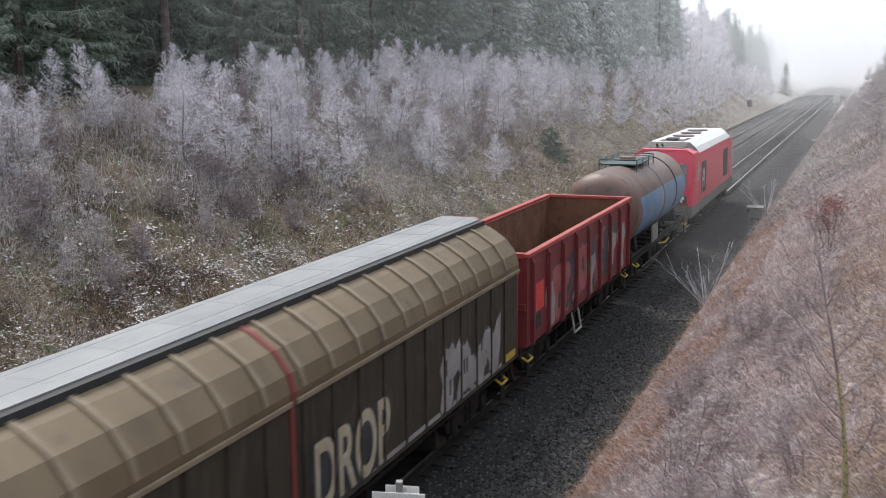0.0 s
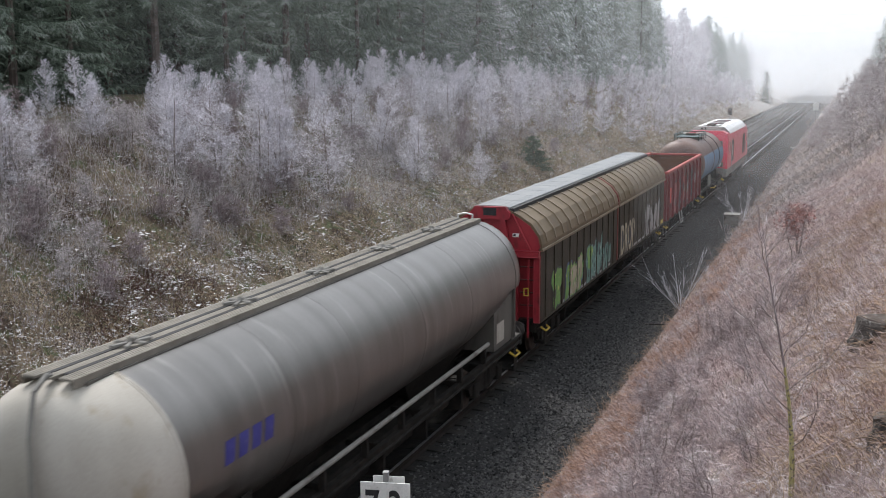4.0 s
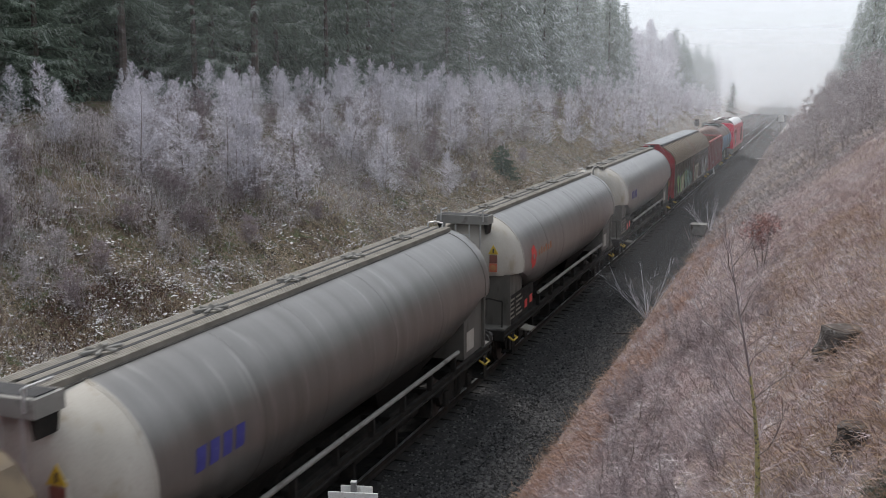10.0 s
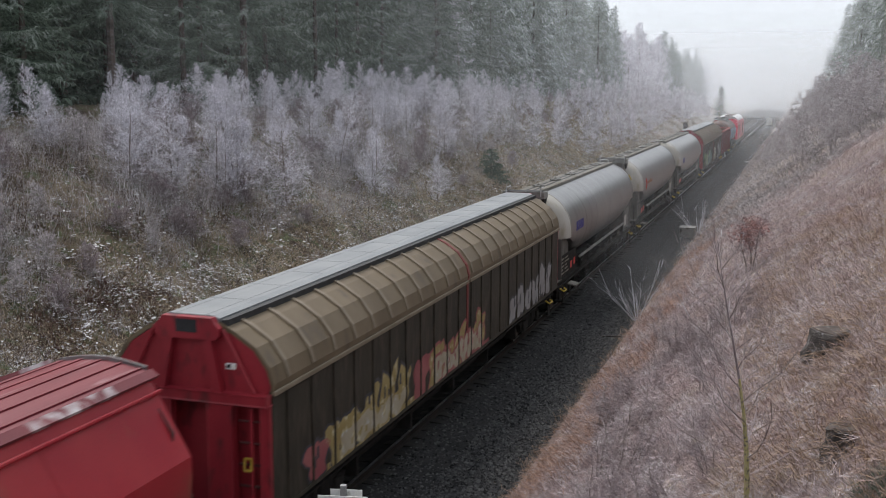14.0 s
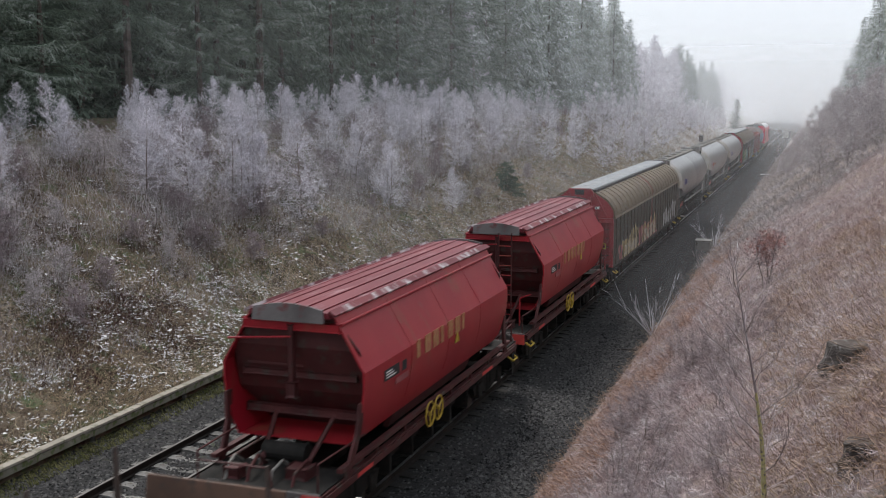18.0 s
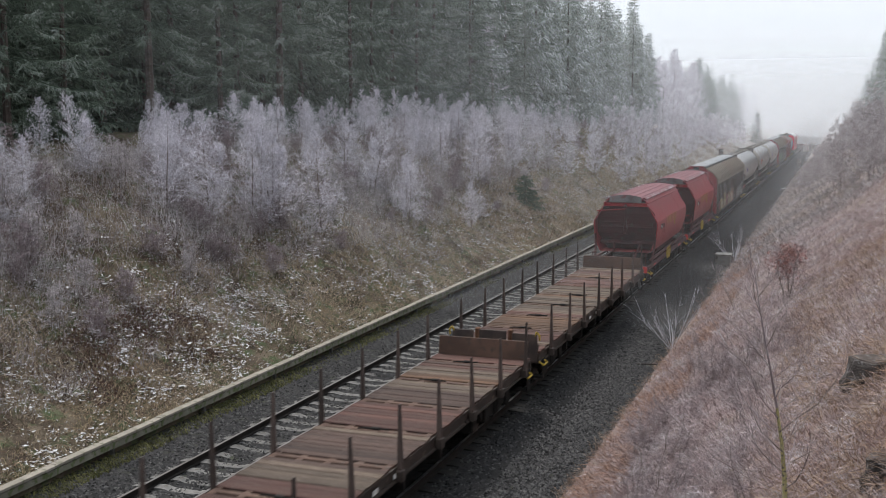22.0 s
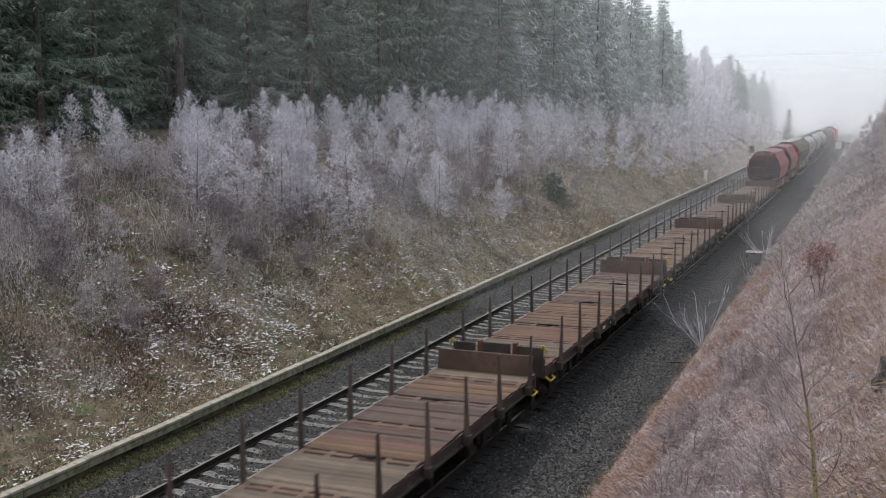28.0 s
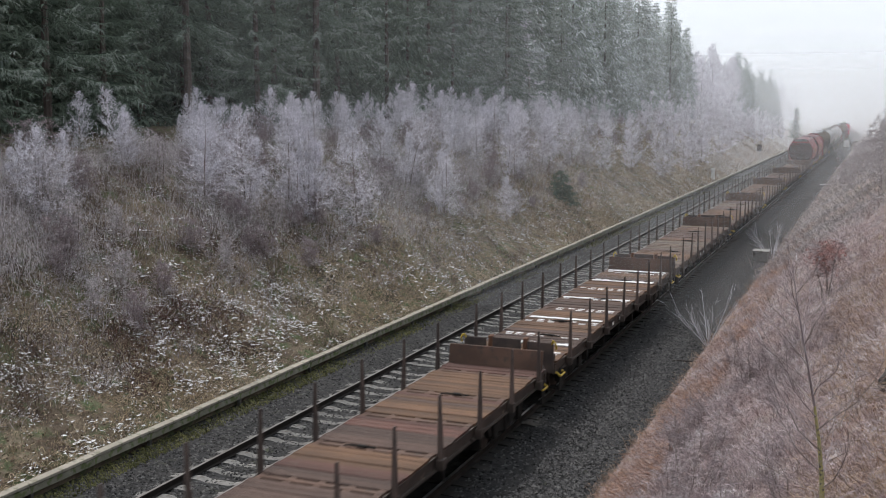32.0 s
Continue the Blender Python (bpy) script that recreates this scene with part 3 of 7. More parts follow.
def bare_tree(name, seed, height, stems, reach, twigs, label, category, group, crown_mat=None, width=1.0, fall=0.25, bark=None, limbs=64, stout=1.0):
    """A leafless, frosted young tree or shrub: stems, limbs and a crown of fine twigs."""
    r = np.random.default_rng(seed)
    root = anchor(name, label, category, group)
    tr = bmesh.new()
    S, D, L = [], [], []
    for s in range(stems):
        h = height * (1.0 if s == 0 else r.uniform(0.55, 0.95))
        lean = r.normal(0, 0.05 if stems == 1 else 0.22, 2)
        base = r.normal(0, 0.0 if stems == 1 else 0.16, 2)
        pts = [(base[0] + lean[0] * h * u + 0.05 * math.sin(7 * u + s), base[1] + lean[1] * h * u + 0.04 * math.sin(4 * u + 2 * s), h * u - 0.25 * (u == 0)) for u in np.linspace(0, 1, 7)]
        limb(pts, (0.012 + 0.011 * h / max(1, stems ** 0.5)) * stout, 0.004, tr)
        P = np.array(pts)
        k = max(12, int(limbs / stems ** 0.5))
        u = fall + (1 - fall) * r.random(k) ** 0.8
        at = np.stack([np.interp(u * h, P[:, 2], P[:, c]) for c in range(3)], -1)
        a = r.uniform(0, 6.283, k)
        out = np.stack([np.cos(a), np.sin(a), r.uniform(-0.05, 0.6, k)], -1)
        S.append(at)
        D.append(unit(out))
        L.append(h * reach * (1.05 - u) * r.uniform(0.7, 1.25, k) + 0.12)
        S.append(P[3:6])
        D.append(unit(P[4:7] - P[3:6]))
        L.append(np.full(3, h * 0.09))
    part("trunk", tr, bark or M_BARK, root, smooth=True)
    s1, d1, l1 = np.concatenate(S), np.concatenate(D), np.concatenate(L)
    s2, d2, l2 = grow(r, s1, d1, l1, 8, 0.60, 0.46, 0.05)
    k3 = max(2, round(twigs / len(s2)))
    s3, d3, l3 = grow(r, s2, d2, l2, k3, 0.85, 0.55, 0.02)
    tri = np.concatenate([slivers(s1, s1 + d1 * l1[:, None], 0.008 + 0.004 * l1, r), slivers(s2, s2 + d2 * l2[:, None], np.full(len(s2), 0.0050 * width), r),
                          slivers(s3, s3 + d3 * np.maximum(l3, 0.1)[:, None], np.full(len(s3), 0.0054 * width), r)])
    soup("crown", tri, 3, crown_mat or M_FROST, root, "bare twigs white with hoar frost")
    return root


def spruce(name, seed, height, bare, spread, needles, label, group, tips=None, fine=0.0, step=0.34, size=1.0, thick=1.0):
    """A spruce: straight trunk and whorls of drooping boughs, each a spine with hanging side branchlets; worked finely up to the height fine."""
    r = np.random.default_rng(seed)
    root = anchor(name, label, "conifer", group)
    tr = bmesh.new()
    limb([(0.08 * math.sin(3 * u), 0.08 * math.sin(2 * u + 1), height * u - 0.4 * (u == 0)) for u in np.linspace(0, 1, 8)], 0.007 * height * thick + 0.03, 0.012, tr, 7)
    part("trunk", tr, M_TRUNK, root, smooth=True)
    down = np.array([0, 0, -1.0])
    inner, outer = [], []
    z = height * bare
    while z < height - 0.2:
        u = (z - height * bare) / (height * (1 - bare))
        near = z < fine
        st, sz = (0.13, 0.8) if near else (step, size)
        for a in r.uniform(0, 6.283, int(r.integers(5, 8))):
            ln = spread * (1.0 - u) ** 0.8 * r.uniform(0.6, 1.12) + 0.2
            droop = r.uniform(0.15, 0.75) * (1 - 0.55 * u)
            out, side = np.array([np.cos(a), np.sin(a), 0.0]), np.array([-np.sin(a), np.cos(a), 0.0])
            k = max(3, int(ln / st))
            f = np.clip(np.linspace(0.12, 1.0, k) + r.normal(0, 0.03, k), 0.05, 1.02)
            rise = 0.10 * ln * f - droop * ln * f ** 1.6 + 0.16 * ln * f ** 4
            wob = np.cumsum(r.normal(0, 0.02, k))
            c = out * (ln * f)[:, None] + side * wob[:, None] + np.stack([0 * f, 0 * f, z + rise], -1)
            sp = np.stack([c[:-1] + down * 0.02, c[:-1] - down * 0.02, c[1:] - down * 0.015, c[1:] + down * 0.015], 1)
            inner.append(sp)
            c2, f2 = np.repeat(c, 2, 0), np.repeat(f, 2)
            sg = np.tile([-1.0, 1.0], k)[:, None]
            n = 2 * k
            bl = ((0.16 + 0.30 * np.clip(ln, 0, 2.6) * (1.02 - np.clip(f2, 0, 1)) ** 0.7) * r.uniform(0.55, 1.15, n) * (0.6 + 0.4 * sz))[:, None]
            d = unit(out * r.uniform(0.25, 0.9, (n, 1)) + side * sg * r.uniform(0.35, 1.0, (n, 1)) + down * r.uniform(0.05, 0.8, (n, 1)))
            m_ = c2 + d * bl * 0.55
            e_ = m_ + unit(d + down * r.uniform(0.4, 1.5, (n, 1))) * bl * 0.55
            w = unit(np.cross(d, unit(r.normal(size=(n, 3)) + np.array([0, 0, 0.5])))) * (r.uniform(0.006, 0.012, (n, 1)) if near else r.uniform(0.014, 0.026, (n, 1)) * sz)
            q = np.concatenate([np.stack([c2 - w * 0.7, c2 + w * 0.7, m_ + w, m_ - w], 1), np.stack([m_ - w, m_ + w, e_ + w * 0.25, e_ - w * 0.25], 1)])
            ff = np.tile(f2, 2)
            if near:                     # ragged twiglets hang off the branchlets
                h = np.repeat(np.arange(n), 6)
                g = r.random((6 * n, 1))
                b0 = c2[h] + (m_[h] - c2[h]) * g + (e_[h] - m_[h]) * np.clip(g * 1.6 - 0.6, 0, 1)
                b1 = b0 + unit(d[h] * 0.6 + r.normal(size=(6 * n, 3)) * 0.55 + down * 0.5) * r.uniform(0.05, 0.14, (6 * n, 1))
                t_ = unit(np.cross(b1 - b0, unit(r.normal(size=(6 * n, 3))))) * 0.0085
                q = np.concatenate([q, np.stack([b0 - t_, b0 + t_, b1 + t_ * 0.4, b1 - t_ * 0.4], 1)])
                ff = np.concatenate([ff, f2[h]])
            # most boughs get a pale fringe, painting lit boughs against dark ones
            lim = r.normal(0.50 if r.random() < 0.62 else 0.95, 0.10, len(q))
            outer.append(q[ff > lim])
            inner.append(q[ff <= lim])
        z += r.uniform(0.30, 0.55) * (0.75 + height / 60) * (1.0 if near or not fine else 1.7) * (0.4 if height < 4 else 0.6 if height < 9 else 1.0)
    soup("crown", np.concatenate(inner), 4, needles, root, "drooping boughs of needles")
    soup("bough_fringe", np.concatenate(outer), 4, tips or needles, root, "bough tips coloured paler as frosted and lit")
    k = 40
    zz = r.uniform(height * 0.03, height * (bare + 0.14), k)
    a = r.uniform(0, 6.283, k)
    p0 = np.stack([0 * zz, 0 * zz, zz], -1)
    p1 = p0 + np.stack([np.cos(a), np.sin(a), r.uniform(-0.7, 0.0, k)], -1) * r.uniform(0.5, 1.9, (k, 1))
    soup("dead_branch", slivers(p0, p1, np.full(k, 0.016), r), 3, M_TRUNK, root, "thin dead lower branches")["kind"] = "stuff"
    return root


def birch_tree(name, seed, height, stems, girth, limbs, kids, label, group, width=1.0, hang_down=0.0, category="tree"):
    """A leafless young birch: ascending limbs that fill an egg-shaped crown with fine frosted twigs."""
    r = np.random.default_rng(seed)
    root = anchor(name, label, category, group)
    tr = bmesh.new()
    S, D, L = [], [], []
    for s in range(stems):
        h = height * (1.0 if s == 0 else r.uniform(0.6, 0.92))
        lean = r.normal(0, 0.04 if stems == 1 else 0.12, 2)
        base = r.normal(0, 0.0 if stems == 1 else 0.18, 2)
        us = np.linspace(0, 1, 7)
        P = np.stack([base[0] + lean[0] * h * us + 0.04 * np.sin(6 * us + s), base[1] + lean[1] * h * us + 0.04 * np.sin(4 * us + 2 * s), h * us], -1)
        P[0, 2] = -0.25
        limb([tuple(p) for p in P], (0.012 + 0.008 * h) / stems ** 0.4, 0.004, tr)
        k = int(limbs / stems ** 0.6)
        u = 0.05 + 0.93 * r.random(k)
        at = np.stack([np.interp(u * h, P[:, 2], P[:, c]) for c in range(3)], -1)
        a = r.uniform(0, 6.283, k)
        th = np.radians(80 - 42 * u ** 1.3 + r.normal(0, 12, k))
        d = np.stack([np.cos(a) * np.sin(th), np.sin(a) * np.sin(th), np.cos(th)], -1)
        ln = h * girth * 1.25 * (1 - u) ** 0.95 * (0.6 + 0.4 * np.clip(u / 0.22, 0, 1)) / np.maximum(np.sin(th), 0.4) * r.uniform(0.65, 1.15, k) + 0.14 * h / 4
        mid = at + d * ln[:, None] * 0.5
        d2 = unit(d + np.array([0, 0, 0.30 - 1.3 * hang_down]) + 0.22 * r.normal(size=(k, 3)))
        S += [at, mid, P[4:6]]
        D += [d, d2, unit(P[5:7] - P[4:6])]
        L += [ln * 0.5, ln * 0.5, np.full(2, h * 0.13)]
    part("trunk", tr, M_BARK, root, smooth=True)
    s1, d1, l1 = np.concatenate(S), np.concatenate(D), np.concatenate(L)
    s2, d2, l2 = grow(r, s1, d1, l1 * 1.1, 5, 0.80, 0.62, 0.10 - hang_down)
    s3, d3, l3 = grow(r, s2, d2, l2, kids, 0.75, 0.78, 0.03 - hang_down)
    tri = np.concatenate([slivers(s1, s1 + d1 * l1[:, None], 0.006 + 0.004 * l1, r), slivers(s2, s2 + d2 * l2[:, None], 0.0065 * width * r.uniform(0.6, 1.3, len(s2)), r),
                          slivers(s3, s3 + d3 * np.maximum(l3, 0.11 * height / 4)[:, None], 0.0062 * width * r.uniform(0.5, 1.5, len(s3)), r)])
    soup("crown", tri, 3, M_FROST, root, "ascending bare twigs white with hoar frost")
    return root


def plant(proto, x, y, turn, size, label=""):
    z = float(ground_z(x, y)) - 0.05
    o = copy_thing(proto, pose(x, y, z, 0, 0, turn) @ Matrix.Scale(size, 4))
    o.scale = (size,) * 3
    if label:
        o["label"] = label
    return o


def put_first(proto, x, y, turn, size):
    """Stands the original itself in the scene."""
    proto.matrix_basis = pose(x, y, float(ground_z(x, y)) - 0.05, 0, 0, turn)
    proto.scale = (size,) * 3


r0 = random.Random(3)

# spruce forest on the plateau behind the far bank
FG = "spruces of the wood"
spruces = [spruce("spruce", 11, 25, 0.10, 3.9, M_NEEDLE, "tall dark green spruce with drooping boughs", FG, M_NEEDLE_T, 10.0, 0.5, 1.5),
           spruce("spruce", 12, 23, 0.07, 3.6, M_NEEDLE, "dark green spruce with hanging branchlets", FG, M_NEEDLE_T, 10.0, 0.5, 1.5),
           spruce("spruce", 13, 27, 0.17, 3.5, M_NEEDLE, "very tall spruce with a bare lower trunk", FG, M_NEEDLE_T, 10.0, 0.5, 1.5),
           spruce("spruce", 14, 21, 0.05, 3.7, M_NEEDLE, "full dark green spruce at the wood's edge", FG, M_NEEDLE_T, 10.0, 0.5, 1.5)]
mids = [spruce("spruce", 61, 22, 0.06, 3.9, M_NEEDLE, "grey-green spruce touched with frost", FG, M_NEEDLE_T, 0, 0.15, 1.1),
        spruce("spruce", 62, 20, 0.10, 3.6, M_NEEDLE, "spruce with frost on its drooping boughs", FG, M_NEEDLE_T, 0, 0.15, 1.1)]
pale = [spruce("spruce", 15, 21, 0.05, 4.2, M_NEEDLE_T, "spruce whitened by hoar frost", FG, M_NEEDLE_F, 0, 0.3, 2.7),
        spruce("spruce", 16, 19, 0.04, 4.0, M_NEEDLE_T, "frosted spruce with a pointed top", FG, M_NEEDLE_F, 0, 0.3, 2.7)]
backs = [spruce("spruce", 19, 25, 0.02, 4.4, M_NEEDLE, "dark spruce deep in the wood", FG, None, 0, 0.75, 2.6)]
tall_birches = [birch_tree("birch", 63, 13, 2, 0.24, 70, 4, "tall leafless birch pale with hoar frost", "tall birches at the wood's edge", 4.5),
                birch_tree("birch", 64, 13, 1, 0.26, 70, 4, "tall round-crowned birch white with frost", "tall birches at the wood's edge", 4.5)]
weeping = birch_tree("birch", 65, 10, 1, 0.16, 60, 5, "slender weeping birch hung with hoar frost", "", 2.6, 0.55)
first = set()


def stand(protos, x, y, size, turn=None):
    k = r0.choice(protos)
    turn = r0.uniform(0, 360) if turn is None else turn
    if k not in first:
        first.add(k)
        put_first(k, x, y, turn, size)
    else:
        plant(k, x, y, turn, size)


for row in range(3):
    y = 6.0 + row * 1.3
    while y < (440 if row < 1 else 340 if row < 2 else 150):
        x = -22.3 - 3.9 * row + r0.uniform(-1.3, 1.3) - (1.0 if y > 120 else 0)
        if row == 2:
            kinds = backs
        elif 200 < y < 262 or y > 365:
            kinds = tall_birches
        # pale trees take over with distance, painting haze along with the frost
        elif y > 150:
            kinds = pale
        elif y > 62:
            kinds = mids if r0.random() > (y - 70) / 90 else pale
        else:
            kinds = backs if row else spruces
        tall = 1.0 if y < 140 else 0.92 if y < 200 else 0.8
        stand(kinds, x, y, r0.uniform(0.82, 1.08) * (r0.uniform(0.95, 1.15) if kinds is tall_birches else tall))
        y += r0.uniform(3.4, 6.2) if y < 75 and not row else r0.uniform(2.6, 4.4) if y < 120 else r0.uniform(3.2, 5.0) if y < 365 else r0.uniform(6, 10)
put_first(weeping, -20.6, 95.0, 0, 1.0)
for row in range(2):
    y = 4.0
    while y < 110:
        stand(backs, -35.0 - 5.5 * row + r0.uniform(-1.5, 1.5), y, r0.uniform(0.9, 1.1))
        y += r0.uniform(2.0, 3.0)
# unseen row beside the near bank, added to block sky light from the right
y = 14.0
while y < 95:
    stand(backs, 19.5 + r0.uniform(-1, 1), y, r0.uniform(0.6, 0.8))
    y += r0.uniform(4.5, 6.5)
# the wood beside the near bank, farther along
y = 95.0
while y < 420:
    for x in (16.5, 20.5):
        stand(pale, x + r0.uniform(-1.2, 1.2), y + r0.uniform(-1.5, 1.5), r0.uniform(0.62, 0.82))
    y += r0.uniform(4, 7) if y < 220 else r0.uniform(8, 12)
lone = spruce("young_spruce", 17, 7.4, 0.0, 2.0, M_NEEDLE, "lone dark young spruce beside the line", "", None, 0, 0.3, 1.6)
put_first(lone, -9.2, 262, 20, 1.0)
bushy = spruce("young_spruce", 18, 2.3, 0.0, 1.15, M_NEEDLE, "small dark green spruce on the bank", "", None, 3.0)
put_first(bushy, -10.2, 69.0, 80, 1.0)

# frosted birches and shrubs on the far bank
BG = "frosted birches on the bank"
birches = [birch_tree("birch", 21, 4.0, 1, 0.31, 115, 5, "slender young birch white with hoar frost", BG),
           birch_tree("birch", 22, 4.0, 2, 0.28, 120, 5, "two-stemmed young birch covered in frost", BG),
           birch_tree("birch", 23, 4.0, 3, 0.26, 125, 5, "bushy frosted young birch", BG),
           birch_tree("birch", 27, 4.0, 1, 0.36, 120, 5, "broad young birch white with hoar frost", BG)]
far_birches = [birch_tree("birch", 28, 4.0, 2, 0.30, 60, 4, "frosted young birch farther along the bank", BG, 1.9)]
SG = "shrubs on the bank"
shrubs = [bare_tree("shrub", 24, 1.7, 6, 0.36, 2200, "leafless grey shrub with frosted twigs", "shrub", SG, crown_mat=M_TWIGGREY, fall=0.06, limbs=30, width=1.3),
          bare_tree("shrub", 25, 1.3, 8, 0.42, 2200, "low tangled shrub with frosted twigs", "shrub", SG, crown_mat=M_BRUSHTWIG, fall=0.03, limbs=30, width=1.3),
          ]
for x, y, h in ((-16.2, 32.4, 3.2), (-14.1, 34.0, 3.8), (-13.5, 36.1, 4.5), (-12.9, 39.0, 5.0), (-12.9, 40.3, 4.9), (-13.6, 51.3, 4.4), (-11.6, 41.7, 4.7), (-10.9, 50.7, 4.4),
                (-14.0, 63.4, 4.1), (-12.7, 65.8, 4.8), (-13.1, 74.6, 4.7), (-13.2, 82.5, 4.2), (-12.1, 87.5, 5.1), (-10.9, 93.8, 5.4), (-9.9, 101.0, 5.4), (-14.6, 25.9, 2.9),
                (-15.1, 27.7, 2.4), (-16.0, 26.5, 1.9), (-14.9, 51.7, 3.5), (-15.6, 63.2, 3.2), (-9.8, 56.6, 2.8), (-9.6, 114.9, 5.0)):
    stand(birches, x, y, h / 4.4)
y = 34.0
while y < 250:
    for _ in range(2):
        x = r0.uniform(-19.5, -14.8) if y < 120 else r0.uniform(-17, -10)
        stand(birches if y < 95 else far_birches, x, y + r0.uniform(-0.8, 0.8), r0.uniform(0.36, 0.66) if y < 60 else r0.uniform(0.42, 0.78) if y < 120 else r0.uniform(0.75, 1.1))
    y += 1.6 if y < 90 else 2.6
y = 15.0
while y < 150:
    for _ in range(2):
        stand(shrubs, r0.uniform(-17.5, -12.2), y + r0.uniform(-0.8, 0.8), r0.uniform(0.7, 1.25))
    for _ in range(3 if y < 40 else 2 if y < 60 else 1 if y < 80 else 0):
        if r0.random() < 0.7:
            stand(shrubs, r0.uniform(-13.4, -10.0), y + r0.uniform(-0.9, 0.9), r0.uniform(0.55, 1.0))
    y += 2.0 if y < 70 else 3.0

# brush, saplings and a rusty-leaved shrub on the near bank
brush = [bare_tree("brushwood", 34, 2.6, 5, 0.34, 2200, "tall frosted brushwood with purple-grey twigs", "shrub", "brush on the near bank", fall=0.06, limbs=34, width=1.6, bark=M_BRUSHTWIG, stout=0.5, crown_mat=M_TWIGGREY),
         bare_tree("brushwood", 35, 1.5, 9, 0.42, 2000, "frosted bramble thicket in pale grass", "shrub", "brush on the near bank", fall=0.02, limbs=26, width=1.6, bark=M_BRUSHTWIG, stout=0.5, crown_mat=M_TWIGGREY)]
thin = [bare_tree("shoot_bush", 36, 1.3, 5, 0.55, 800, "thin frosted shoots in pale grass", "shrub", "shoots on the near bank", fall=0.05, limbs=20, crown_mat=M_BRUSHTWIG, width=0.55),
        bare_tree("shoot_bush", 37, 1.0, 6, 0.60, 800, "low spreading frosted shoots", "shrub", "shoots on the near bank", fall=0.02, limbs=20, crown_mat=M_BRUSHTWIG, width=0.55)]
y = 62.0
while y < 230:
    stand(brush[:1], r0.uniform(9.4, 13.5), y, r0.uniform(0.9, 1.5))
    stand(brush[:1], r0.uniform(11.5, 16.0), y + 1.0, r0.uniform(1.1, 1.8))
    if y > 90:
        stand(brush, r0.uniform(5.6, 9.0), y + 0.5, r0.uniform(0.6, 1.0))
    y += r0.uniform(1.6, 2.6)
for k in range(44):
    y = 12.5 * (36 / 12.5) ** r0.random()
    stand(thin, r0.uniform(4.9, 8.4), y, r0.uniform(0.45, 0.85))


def bare_sapling(name, seed, height, label):
    """A bare young tree: crooked mossy stem, long bent boughs with fine twigs."""
    r = np.random.default_rng(seed)
    root = anchor(name, label, "tree")
    us = np.linspace(0, 1, 9)
    P = np.stack([0.05 * np.sin(5 * us) - 0.45 * us ** 1.3, 0.06 * np.sin(5 * us), height * us], -1)
    P[0, 2] = -0.25
    tr = bmesh.new()
    limb([tuple(p) for p in P[:5]], 0.040, 0.017, tr, 7)
    up = bmesh.new()
    limb([tuple(p) for p in P[4:]], 0.0165, 0.004, up, 6)
    part("leader", up, M_BRUSHTWIG, root)
    part("trunk", tr, M_MOSSBARK, root, "stem mottled with yellow-green moss", smooth=True)
    S, D, L = [], [], []
    for k in range(34):
        u = 0.14 + 0.8 * (k / 33) ** 0.9
        a = k * 2.4 + r.uniform(-0.4, 0.4)
        at = np.array([np.interp(u * height, P[:, 2], P[:, c]) for c in range(3)])
        ln = (1.95 - 1.35 * u) * r.uniform(0.6, 1.15)
        d = unit(np.array([np.cos(a), np.sin(a), r.uniform(0.25, 0.75) + 0.5 * u]))
        pts = [at]
        for q in range(4):
            S.append(pts[-1]); D.append(d); L.append(ln / 4)
            pts.append(pts[-1] + d * ln / 4)
            d = unit(d + r.normal(0, 0.14, 3) + np.array([0, 0, 0.10]))
        bb = bmesh.new()
        limb([tuple(p) for p in pts], 0.0125 - 0.0055 * u, 0.003, bb, 5)
        part("bough", bb, M_TWIG if k % 3 else M_BRUSHTWIG, root)
    s1, d1, l1 = np.array(S), np.array(D), np.array(L)
    s2, d2, l2 = grow(r, s1, d1, l1 * 1.4, 4, 0.5, 0.9, 0.18)
    s3, d3, l3 = grow(r, s2, d2, l2, 3, 0.6, 0.6, 0.12)
    soup("crown", np.concatenate([slivers(s2, s2 + d2 * l2[:, None], np.full(len(s2), 0.0034), r), slivers(s3, s3 + d3 * l3[:, None], np.full(len(s3), 0.0022), r)]), 3, M_BRUSHTWIG, root, "fine bare twigs with frost")
    return root


sapling = bare_sapling("sapling", 41, 3.5, "slender bare sapling with mossy yellow-green bark")
put_first(sapling, 8.75, 13.6, 0, 1.0)
sapling.rotation_euler = (0, 0, radians(12))
sap2 = bare_tree("sapling", 42, 1.9, 2, 0.30, 700, "thin bare sapling in frosted grass", "tree", "", fall=0.25, crown_mat=M_BRUSHTWIG, width=0.5)
put_first(sap2, 7.9, 33.6, 40, 1.0)


